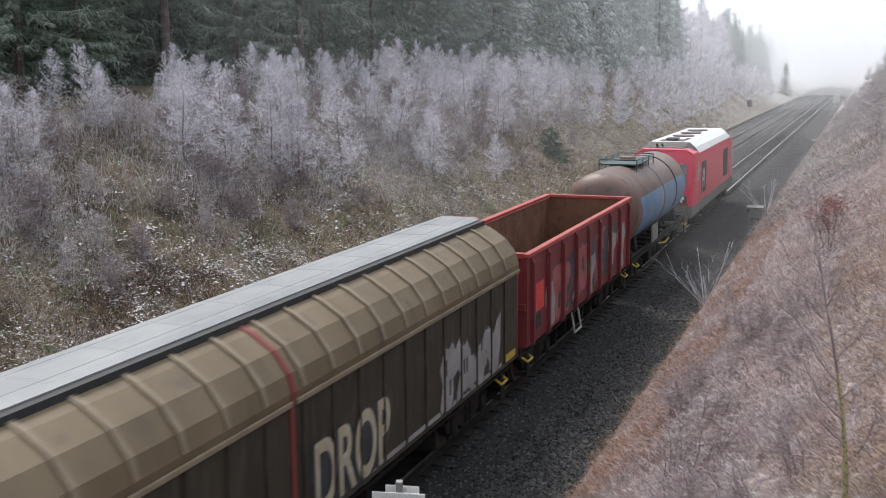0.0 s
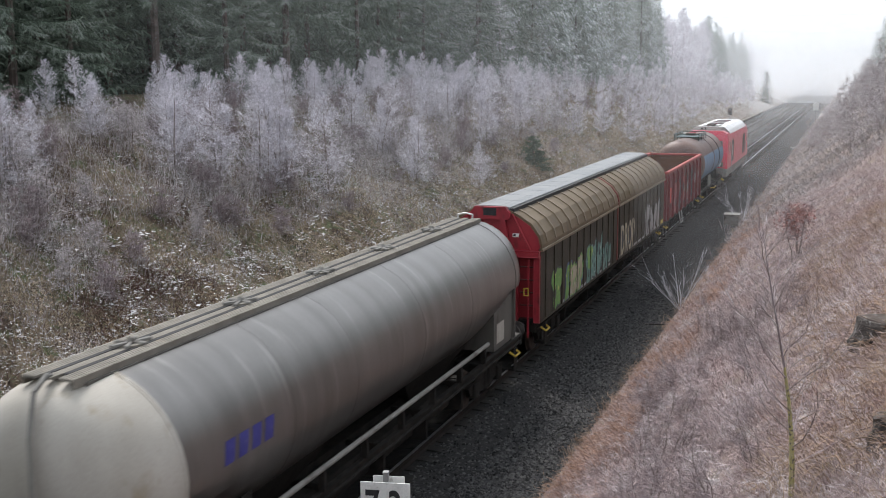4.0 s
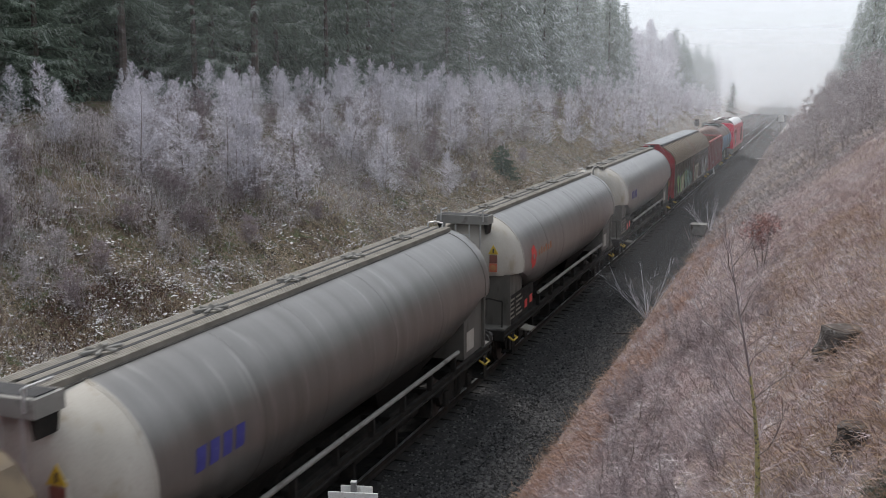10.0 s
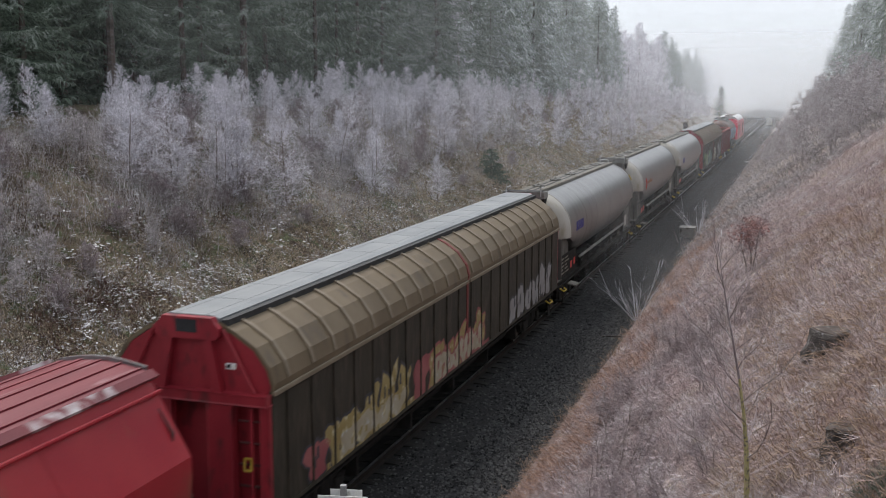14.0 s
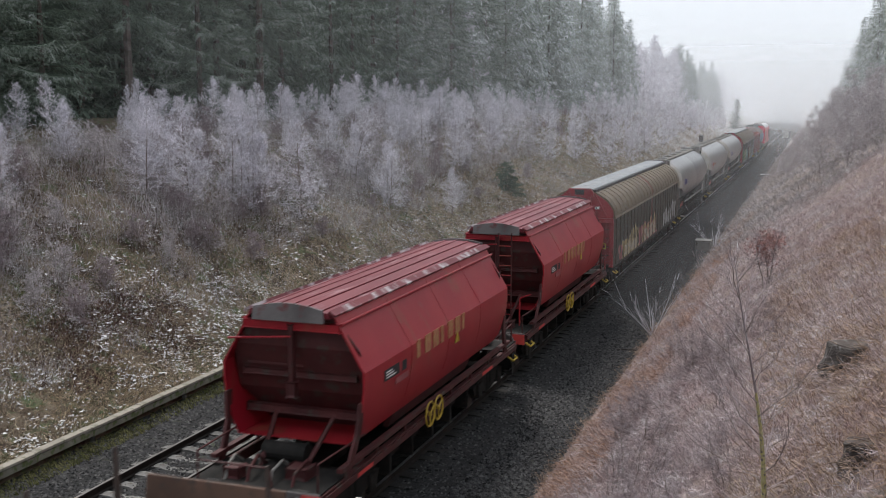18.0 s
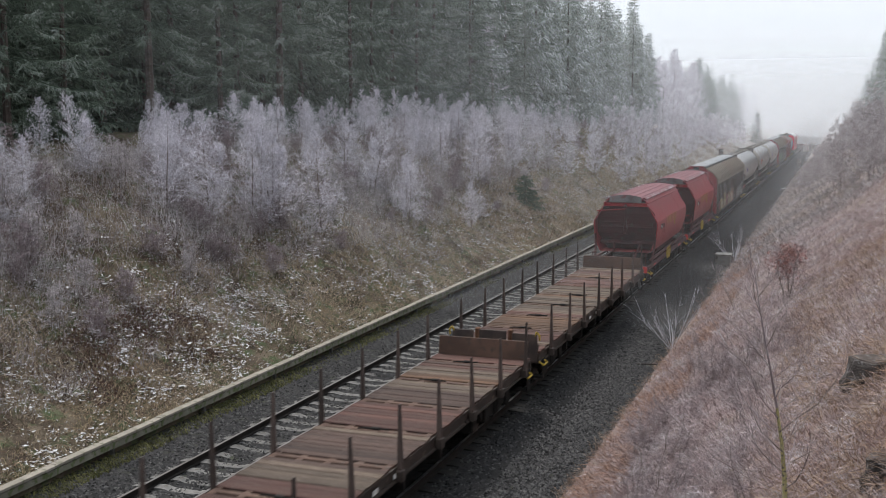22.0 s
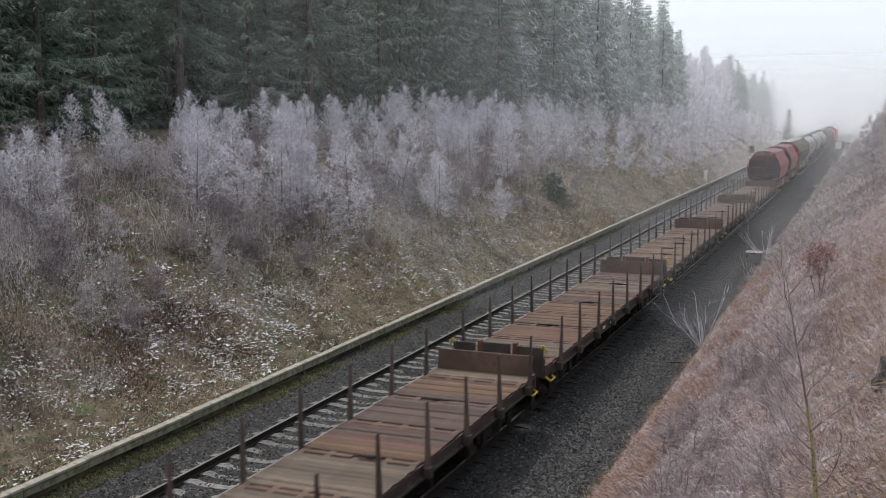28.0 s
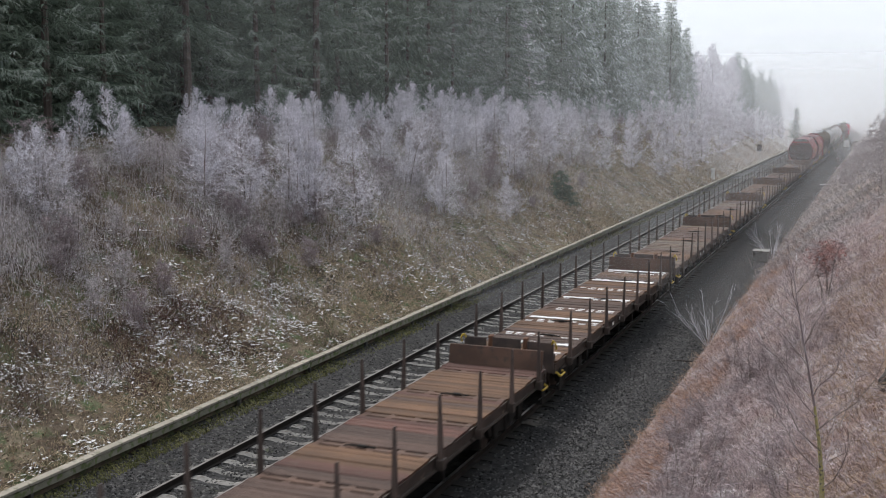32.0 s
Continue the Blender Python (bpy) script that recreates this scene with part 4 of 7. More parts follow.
def shoots(seed, x, y, h, count, label):
    """A spray of long bare shoots from one root, with a few side twigs."""
    r = np.random.default_rng(seed)
    root = anchor("shoot_clump", label, "shrub", "shoots beside the ballast")
    a = r.uniform(0, 6.283, count)
    d = unit(np.stack([np.cos(a) * 0.8 - 0.25, np.sin(a) * 0.65, r.uniform(0.55, 1.5, count)], -1))
    ln = h * r.uniform(0.5, 1.0, count)
    p0 = np.zeros((count, 3)) + r.normal(0, 0.04, (count, 3)) * np.array([1, 1, 0])
    for i in range(count):
        a_, b_ = p0[i] - d[i] * 0.12, p0[i] + d[i] * ln[i] * 0.55
        bend = unit(d[i] + r.normal(0, 0.26, 3) + np.array([0, 0, 0.12]))
        bb = bmesh.new()
        limb([a_, b_, b_ + bend * ln[i] * 0.5], 0.0085, 0.003, bb, 5)
        part("stem", bb, M_FROST, root)
    s2, d2, l2 = grow(r, p0, d, ln, 11, 0.38, 0.34, 0.15)
    soup("side_twigs", slivers(s2, s2 + d2 * l2[:, None], np.full(len(s2), 0.006), r), 3, M_FROST, root)["kind"] = "stuff"
    root.location = (x, y, float(ground_z(x, y)))


shoots(43, 3.7, 39.3, 2.4, 10, "spray of bare frosted shoots at the ballast edge")
shoots(44, 3.8, 62.9, 2.8, 12, "tall bare frosted shoots beside the drain box")


def leafy(name, seed, x, y, h, spread, count, label):
    """A small tree that keeps its withered leaves."""
    root = bare_tree(name, seed, h, 1, 0.24, 200, label, "tree", "", fall=0.4, crown_mat=M_TWIG, limbs=24, width=0.6)
    r = np.random.default_rng(seed + 1)
    nests = unit(r.normal(size=(14, 3))) * r.uniform(0.3, 1.0, (14, 1)) * np.array([spread, spread, spread * 1.15]) + np.array([0, 0, h * 0.68])
    c = nests[r.integers(0, 14, count)] + r.normal(size=(count, 3)) * np.array([0.16, 0.16, 0.10])
    a, b_ = unit(r.normal(size=(count, 3))), unit(r.normal(size=(count, 3)))
    sz = r.uniform(0.022, 0.045, (count, 1))
    soup("leaves", np.stack([c - a * sz, c + b_ * sz * 0.6, c + a * sz, c - b_ * sz * 0.6], 1), 4, M_REDLEAF, root, "withered rust-red leaves")
    put_first(root, x, y, 0, 1.0)


leafy("oak_sapling", 51, 7.85, 34.4, 1.75, 0.54, 2000, "small oak sapling holding rust-red withered leaves")

# tree stumps and small things on the near bank
for x, y, rad, h, label in ((9.78, 18.0, 0.36, 0.40, "grey rotting tree stump with snow on top"), (9.82, 13.6, 0.20, 0.30, "low cut stump in long grass"), (11.2, 23.5, 0.22, 0.25, "small mossy stump in grass")):
    r = random.Random(int(x * 10 + y))
    rings = []
    for q, f in ((-0.3, 1.25), (0.0, 1.15), (0.4, 1.0), (0.85, 0.95), (1.0, 0.9)):
        rings.append([(rad * f * math.cos(6.283 * i / 14) * r.uniform(0.86, 1.1), rad * f * math.sin(6.283 * i / 14) * r.uniform(0.86, 1.1), q * h + r.uniform(-0.03, 0.03)) for i in range(14)])
    st = anchor("tree_stump", label, "tree stump", "stumps on the near bank")
    part("wood", sections(rings), M_STUMP, st)
    part("cut_face", sections([[(p[0] * 0.88, p[1] * 0.88, p[2] + 0.005) for p in rings[-1]], [(p[0] * 0.84, p[1] * 0.84, p[2] + 0.016) for p in rings[-1]]]), M_TRUNK, st, "weathered grey cut face")
    st.location = (x, y, float(ground_z(x, y)) - 0.02)


# grass, litter and snow
def blades(name, count, xr, yr, length, width, material, label, lie=1.1, lean=(-0.8, -0.2), thin=1.0, clump=None, wild=0.55, level=None):
    """Bent blades of grass on the bank, joined."""
    y = yr[0] * (yr[1] / yr[0]) ** (rng.random(count) ** thin)
    x = rng.uniform(*xr, count)
    if clump:
        keep = np.sin(x * clump + 1.3 * np.sin(y * clump * 0.7)) * np.sin(y * clump * 0.9 + 1.1 * np.sin(x * clump)) + rng.normal(0, 0.5, count) > 0
        x, y = x[keep], y[keep]
        count = len(x)
    z = ground_z(x, y) - 0.02 if level is None else np.full(count, level)
    p = np.stack([x, y, z], -1)
    d = rng.normal(size=(count, 3)) * wild + np.array([lean[0], lean[1], 0])
    d[:, 2] = 0
    d = unit(d)
    ln = rng.uniform(*length, (count, 1))
    up = np.array([0, 0, 1.0])
    t = rng.uniform(0.25, 1.0, (count, 1)) * lie
    m = p + ln * 0.5 * (up * np.cos(t * 0.6) + d * np.sin(t * 0.6))
    e = m + ln * 0.5 * (up * np.cos(t * 1.5) + d * np.sin(t * 1.5))
    sd = unit(np.cross(d, unit(rng.normal(size=(count, 3)) + up))) * rng.uniform(0.6, 1.3, (count, 1)) * width
    q = np.concatenate([np.stack([p - sd, p + sd, m + sd * 0.8, m - sd * 0.8], 1)])
    tri = np.stack([m - sd * 0.8, m + sd * 0.8, e + sd * 0.15, e - sd * 0.15], 1)
    return tagged(soup(name, np.stack([q, tri], 1).reshape(-1, 4, 3), 4, material), label, "grass", kind="stuff")


def flakes(name, count, xr, yr, size, material, label, category, clump, bias=0.0, flat=0.5, follow=1.0, lift=0.09):
    """Small thin irregular patches lying on the bank, gathered in drifts."""
    y = yr[0] * (yr[1] / yr[0]) ** rng.random(count)
    x = rng.uniform(*xr, count)
    keep = np.sin(x * clump + 1.9 * np.sin(y * clump * 0.6)) * np.sin(y * clump * 0.8 + 1.4 * np.sin(x * clump * 1.3)) + rng.normal(0, 0.35, count) > bias
    x, y = x[keep], y[keep]
    k = len(x)
    n = 5
    a = np.linspace(0, 6.283, n, endpoint=False)[None] + rng.uniform(0, 6.283, (k, 1))
    rr = size[0] * (size[1] / size[0]) ** rng.random((k, 1)) * rng.uniform(0.4, 1.4, (k, n))
    b0 = rng.uniform(0, 3.14, (k, 1))
    lx, ly = rr * np.cos(a) * 1.5, rr * np.sin(a) * 0.55
    px, py = x[:, None] + (lx * np.cos(b0) - ly * np.sin(b0)) * flat, y[:, None] + lx * np.sin(b0) + ly * np.cos(b0)
    slope = (ground_z(x + 0.05, y) - ground_z(x - 0.05, y)) / 0.1
    pz = ground_z(x, y)[:, None] + (px - x[:, None]) * slope[:, None] * follow + rng.uniform(0.015, lift, (k, 1)) + rng.normal(0, 0.012, (k, n))
    return tagged(soup(name, np.stack([px, py, pz], -1), n, material), label, category, kind="stuff")


blades("pale_grass", 170000, (3.95, 14.5), (9.5, 60), (0.16, 0.42), 0.0055, M_STRAW, "long pale pinkish grass stiff with frost", 1.75, thin=0.95, lean=(-0.6, -0.5), wild=0.75)
blades("pale_grass", 36000, (3.7, 14.5), (55, 200), (0.3, 0.6), 0.014, M_GREYGRASS, "long pale grass farther along the bank", 1.6, wild=0.8)
blades("tussock_grass", 26000, (8.3, 13), (9.5, 34), (0.3, 0.6), 0.006, M_TAWNY, "tawny bent tussock grass", 1.7, clump=1.9, wild=0.7)
blades("frosted_shoots", 70000, (4.5, 8.6), (11, 34), (0.14, 0.40), 0.0032, M_BRUSHTWIG, "thin mauve-grey frosted stems in a thicket", 1.5, lean=(-0.1, -0.1), clump=0.75, wild=1.4)
blades("russet_grass", 42000, (3.85, 5.5), (10, 75), (0.18, 0.42), 0.006, M_RUSSET, "russet bent grass along the ballast edge", 1.35, clump=0.9, wild=0.7)
blades("edge_grass", 9000, (3.4, 4.1), (12, 90), (0.1, 0.35), 0.006, M_TAWNY, "tawny grass creeping over the ballast edge", 1.5, clump=2.1, wild=0.9)
blades("green_tuft", 1500, (9.9, 10.6), (10.9, 12.0), (0.15, 0.35), 0.006, M_NEEDLE, "dark green tuft of sedge", 0.7)
blades("dead_grass", 90000, (-17, -7.15), (13, 75), (0.12, 0.32), 0.007, M_DEADGRASS, "matted dead grass with frost", 2.3, lean=(0.4, -0.1), clump=2.3, wild=1.0)
blades("dead_grass", 50000, (-17, -7.15), (60, 220), (0.2, 0.5), 0.016, M_DEADGRASS, "matted dead grass farther along the bank", 1.1, lean=(0.7, -0.2))
blades("foot_grass", 140000, (-11.6, -7.2), (13, 130), (0.10, 0.28), 0.008, M_STRAWL, "straw-coloured grass along the foot of the bank", 2.0, lean=(0.3, -0.2), wild=1.0, clump=0.6)
blades("green_grass", 60000, (-13, -7.15), (13, 90), (0.10, 0.30), 0.008, M_GREENGR, "dull green grass patches on the bank", 2.0, lean=(0.4, -0.1), clump=0.8, wild=1.0)
blades("thicket", 60000, (-17.5, -12.3), (14, 90), (0.4, 1.25), 0.0055, M_TWIGGREY, "tall mauve-grey bare thicket under the birches", 1.0, lean=(0.2, -0.05), clump=0.4, wild=1.1)
blades("thicket", 80000, (-17.5, -10.4), (13, 80), (0.25, 0.75), 0.0050, M_TWIGGREY, "mauve-grey bare bramble thicket with frost", 1.25, lean=(0.2, -0.05), clump=0.55, wild=1.1)
blades("bramble", 26000, (-16, -8.6), (13, 70), (0.35, 0.9), 0.0055, M_BRAMBLE, "brown bramble stems on the bank", 1.7, lean=(0.2, -0.1), clump=1.3, wild=1.0)
blades("bramble", 8000, (-10.6, -8.1), (22, 29.5), (0.15, 0.5), 0.006, M_REDBRAMBLE, "low red-brown brambles near the foot of the bank", 1.9, lean=(0.2, -0.1), clump=0.8, wild=1.0)
blades("frosted_stems", 56000, (-17, -8.6), (13, 90), (0.25, 0.7), 0.0044, M_TWIGGREY, "frosted stems lying in the dead grass", 1.7, lean=(0.1, -0.1), clump=1.6, wild=1.0)
blades("moss", 20000, (-7.0, -6.3), (13, 120), (0.05, 0.16), 0.014, M_MOSS, "yellow-green moss beside the cable trough", 1.3, clump=0.55, level=-0.2)
flakes("snow_flecks", 30000, (-15.5, -7.3), (13, 110), (0.009, 0.055), M_SNOW, "thin scattered flecks of old snow", "snow", 1.9, 0.55, flat=1.0, follow=0.15)
flakes("snow_flecks", 20000, (-10.2, -7.25), (13, 110), (0.010, 0.07), M_SNOW, "thin drifts of snow at the foot of the bank", "snow", 1.9, 0.3, flat=1.0, follow=0.2)
flakes("snow_flecks", 16000, (-15.0, -8.0), (24, 110), (0.015, 0.08), M_SNOW, "patches of snow on the upper bank", "snow", 2.6, 0.35, flat=1.0, follow=0.15, lift=0.25)
flakes("snow_flecks", 26000, (-15.8, -8.6), (13, 100), (0.007, 0.035), M_SNOW, "frost and snow caught in the dead stems", "snow", 1.2, 0.25, flat=1.0, follow=0.15, lift=0.3)
flakes("snow_flecks", 9000, (-10.8, -7.3), (13, 34), (0.010, 0.055), M_SNOW, "thin snow among the straw at the foot of the bank", "snow", 2.3, 0.2, flat=1.0, follow=0.2)
flakes("leaf_litter", 42000, (-17, -7.3), (13, 80), (0.02, 0.06), M_LITTER, "brown fallen leaves", "leaves", 0.9, -0.6)
flakes("snow_flecks", 700, (5, 13), (12, 40), (0.02, 0.07), M_SNOW, "few flecks of snow in the grass", "snow", 1.3, 0.5)

# ---------------------------------------------------------------- the goods train; every vehicle is built round its own middle, +y ahead
TRAIN = []


def vehicle(name, label, category, group, middle):
    v = anchor(name, label, category, group)
    TRAIN.append((v, middle))
    return v


def shared(name, bm, material):
    me = bpy.data.meshes.new(name)
    bm.normal_update()
    bm.to_mesh(me)
    bm.free()
    me.materials.append(material)
    return me


def hang(name, me, parent, m=None, label=""):
    """One more piece on shared mesh data under a parent."""
    o = new(name, me)
    o.parent = parent
    if m:
        o.matrix_basis = m
    if label:
        o["label"] = label
    return o


b = bmesh.new()
bmesh.ops.create_cone(b, cap_ends=True, segments=20, radius1=0.46, radius2=0.46, depth=0.11, matrix=pose(0, 0, 0, 0, 90, 0))
bmesh.ops.create_cone(b, cap_ends=True, segments=20, radius1=0.49, radius2=0.49, depth=0.03, matrix=pose(-0.05, 0, 0, 0, 90, 0))
bmesh.ops.create_cone(b, cap_ends=True, segments=10, radius1=0.13, radius2=0.11, depth=0.30, matrix=pose(0.08, 0, 0, 0, 90, 0))
WHEEL = shared("wheel", b, M_WHEEL)
b = bmesh.new()
prism([(-1.35, 0.62), (-1.2, 0.40), (-0.55, 0.40), (-0.35, 0.30), (0.35, 0.30), (0.55, 0.40), (1.2, 0.40), (1.35, 0.62), (0.5, 0.80), (-0.5, 0.80)], -0.06, 0.06, b)
b.transform(pose(0, 0, 0, 0, 0, 90))
for yy in (-0.9, 0.9):
    box(-0.11, 0.13, yy - 0.16, yy + 0.16, 0.30, 0.66, 0.02, b)
for yy in (-0.12, 0.12):
    rod((0.02, yy, 0.30), (0.02, yy, 0.80), 0.08, 8, b)
SIDEFRAME = shared("bogie_side_frame", b, M_UNDER)
b = rod((0, 0, 0), (0, 0.42, 0), 0.10, 10)
box(-0.17, 0.17, -0.02, 0.03, -0.17, 0.17, 0.02, b)
rod((0, 0.40, 0), (0, 0.56, 0), 0.075, 10, b)
bmesh.ops.create_cone(b, cap_ends=True, segments=18, radius1=0.24, radius2=0.24, depth=0.04, matrix=pose(0, 0.57, 0, 90, 0, 0))
BUFFER = shared("buffer", b, M_BUFFER)


def running_gear(v, half, pivots, frame_mat, width=1.3, z0=0.98, z1=1.2, frame_half=None):
    """Bogies, wheels, solebars, end beams, buffers and couplings."""
    fh = frame_half or half - 0.6
    for p in pivots:
        for s in (-1, 1):
            hang("bogie_side_frame", SIDEFRAME, v, pose(s * 1.0, p, 0, 0, 0, 0 if s > 0 else 180))
            for w in (-0.9, 0.9):
                hang("wheel", WHEEL, v, pose(s * 0.76, p + w, 0.46, 0, 0, 0 if s > 0 else 180))
        part("bolster", box(-1.0, 1.0, p - 0.25, p + 0.25, 0.62, 0.95, 0.02), M_UNDER, v)
        for w in (-0.9, 0.9):
            part("axle", rod((-0.72, p + w, 0.46), (0.72, p + w, 0.46), 0.08, 8), M_WHEEL, v)
    for s in (-1, 1):
        part("solebar", prism([(s * (width - 0.10), z0), (s * width, z0), (s * width, z0 + 0.04), (s * (width - 0.05), z0 + 0.05), (s * (width - 0.05), z1 - 0.05),
                               (s * width, z1 - 0.04), (s * width, z1), (s * (width - 0.10), z1)], -fh, fh), frame_mat, v)
        part("end_beam", box(-width + 0.02, width - 0.02, s * fh - 0.06, s * fh + 0.06, 0.88, z1 - 0.004, 0.01), frame_mat, v)
        for x in (-0.875, 0.875):
            hang("buffer", BUFFER, v, pose(x, s * (half - 0.6), 1.05, 0, 0, 0 if s > 0 else 180))
        part("coupling", rod((0, s * fh, 1.02), (0, s * (half - 0.05), 0.93), 0.05, 8), M_UNDER, v)
        part("brake_hose", pipe([(0.3, s * fh, 0.95), (0.32, s * (half - 0.25), 0.75), (0.3, s * (half - 0.1), 0.62)], 0.025), M_UNDER, v)
    part("centre_sill", box(-0.28, 0.28, -fh + 0.07, fh - 0.07, 0.80, 0.99), M_UNDER, v)
    inner = min(abs(p) for p in pivots) - 1.5
    # dark box added between the bogies in place of brake gear, blocking light
    part("brake_rigging", box(-0.78, 0.78, -inner, inner, 0.36, 0.86, 0.05), M_UNDER, v, "dark filler box added under the frame")
    for k in range(5):
        yy = -inner + 0.4 + (2 * inner - 0.8) * k / 4
        part("rigging_hanger", box(-1.08, 1.08, yy - 0.05, yy + 0.05, 0.30, 0.97), M_UNDER, v)
    part("air_tank", rod((-0.7, 0.4, 0.72), (0.1, 0.4, 0.72), 0.17, 10), M_UNDER, v)
    for yy in (-2.2, 1.6):
        part("brake_rod", rod((0.5, yy - 1.2, 0.55), (0.5, yy + 1.2, 0.55), 0.03), M_UNDER, v)


def shunter_steps(v, y, s):
    """A yellow grab handle and a step at one corner."""
    part("corner_step", box(s * 1.05, s * 1.38, y - 0.16, y + 0.16, 0.40, 0.44), M_UNDER, v)
    part("step_hanger", box(s * 1.34, s * 1.37, y - 0.15, y + 0.15, 0.441, 0.97), M_UNDER, v)
    part("grab_handle", pipe([(s * 1.3, y - 0.35, 0.94), (s * 1.46, y - 0.35, 0.84), (s * 1.46, y + 0.05, 0.84), (s * 1.3, y + 0.05, 0.94)], 0.028), M_YELLOW, v, "yellow grab handle")


def wall_marks(v, material, spots, x=1.437, name="marking", label=""):
    """Flat bars painted on a wall: (y0, y1, z0, z1)."""
    for y0, y1, z0, z1 in spots:
        part(name, box(x - 0.004, x, y0, y1, z0, z1), material, v, label)


def spray(v, y, z, w, h, fill, edge, seed, x=1.4385, count=1):
    """One sprayed letter-like blob with a dark outline; lies on the wall."""
    r = random.Random(seed)
    for k in range(count):
        c = y + w * (k + 0.5) / count
        ring = []
        n = 22
        a0, h1 = r.uniform(-0.05, 0.42), h * r.uniform(0.72, 1.06)
        for i in range(n):
            a = 6.283 * i / n
            q = 0.5 * (1 + 0.20 * math.sin(3 * a + 2 * k) + 0.16 * math.sin(5 * a + k) + r.uniform(-0.12, 0.14))
            u, t = math.cos(a), math.sin(a)
            m = max(abs(u), abs(t)) ** 0.75
            ring.append((c + (u / m * q + a0 * t) * w / count * 0.98, z + h1 / 2 + t / m * q * h1))
        for name, material, grow_by, xx in (("sprayed_outline", edge, 0.055, x), ("sprayed_letter", fill, -0.02, x + 0.003)):
            bm = bmesh.new()
            cy, cz = sum(p[0] for p in ring) / n, sum(p[1] for p in ring) / n
            vs = []
            for p in ring:
                d = math.hypot(p[0] - cy, p[1] - cz)
                f = (d + grow_by) / d
                vs.append(bm.verts.new((xx, cy + (p[0] - cy) * f, max(1.235, cz + (p[1] - cz) * f))))
            bm.faces.new(vs)
            bmesh.ops.recalc_face_normals(bm, faces=bm.faces)
            bmesh.ops.solidify(bm, geom=bm.faces[:], thickness=0.002)
            part(name, bm, material, v)
        bm = bmesh.new()
        for i in range(2):
            yy = c + r.uniform(-0.18, 0.18) * w / count
            zz = z + h * r.uniform(0.25, 0.7)
            box(x + 0.004, x + 0.0065, yy - 0.05 * w / count, yy + 0.05 * w / count, zz - 0.12 * h, zz + 0.12 * h, bm=bm)
        part("sprayed_detail", bm, edge, v)


def lettering(v, text, y, z, size, wide, material, x, name="lettering", turn=90, back=0.0):
    """Letters of the built-in font as a thin mesh on the side wall, reading along -y to +y."""
    cu = bpy.data.curves.new(name, "FONT")
    cu.body, cu.size, cu.extrude, cu.offset = text, size, 0.003, back
    tmp = bpy.data.objects.new(name, cu)
    scene.collection.objects.link(tmp)
    bpy.context.view_layer.update()
    me = bpy.data.meshes.new_from_object(tmp.evaluated_get(bpy.context.evaluated_depsgraph_get()))
    bpy.data.objects.remove(tmp)
    me.materials.clear()
    me.materials.append(material)
    o = new(name, me)
    o.parent = v
    o.matrix_basis = pose(x, y, z, 90, 0, turn) @ Matrix.Diagonal((wide, 1, 1, 1))
    return o


def hoop_wheel(v, name, material, centre, radius, tube, axis, label):
    """A handwheel: a round rim, a hub and three spokes; axis is 'x' or 'y'."""
    def at(u, w):
        return (centre[0] + w, centre[1] + u[0], centre[2] + u[1]) if axis == "x" else (centre[0] + u[0], centre[1] + w, centre[2] + u[1])
    rings = []
    for i in range(25):
        a = 6.283185 * i / 24
        rings.append([at(((radius + tube * math.cos(b_)) * math.cos(a), (radius + tube * math.cos(b_)) * math.sin(a)), tube * math.sin(b_)) for b_ in (0, 1.257, 2.513, 3.770, 5.027)])
    bm = sections(rings, caps=False)
    bmesh.ops.remove_doubles(bm, verts=bm.verts, dist=1e-4)
    rim = part(name, bm, material, v, label, smooth=True)
    for i in range(3):
        a = 0.5 + 2.094 * i
        part("spoke", rod(centre, at((radius * math.cos(a), radius * math.sin(a)), 0), tube * 0.85, 6), material, rim)
    part("hub", rod(at((0, 0), -0.03), at((0, 0), 0.03), 0.05, 10), material, rim)


# --- sliding-wall wagon
HOOD = [(1.45, 3.20), (1.47, 3.36), (1.40, 3.62), (1.17, 3.93), (0.82, 4.16), (0.50, 4.30)]


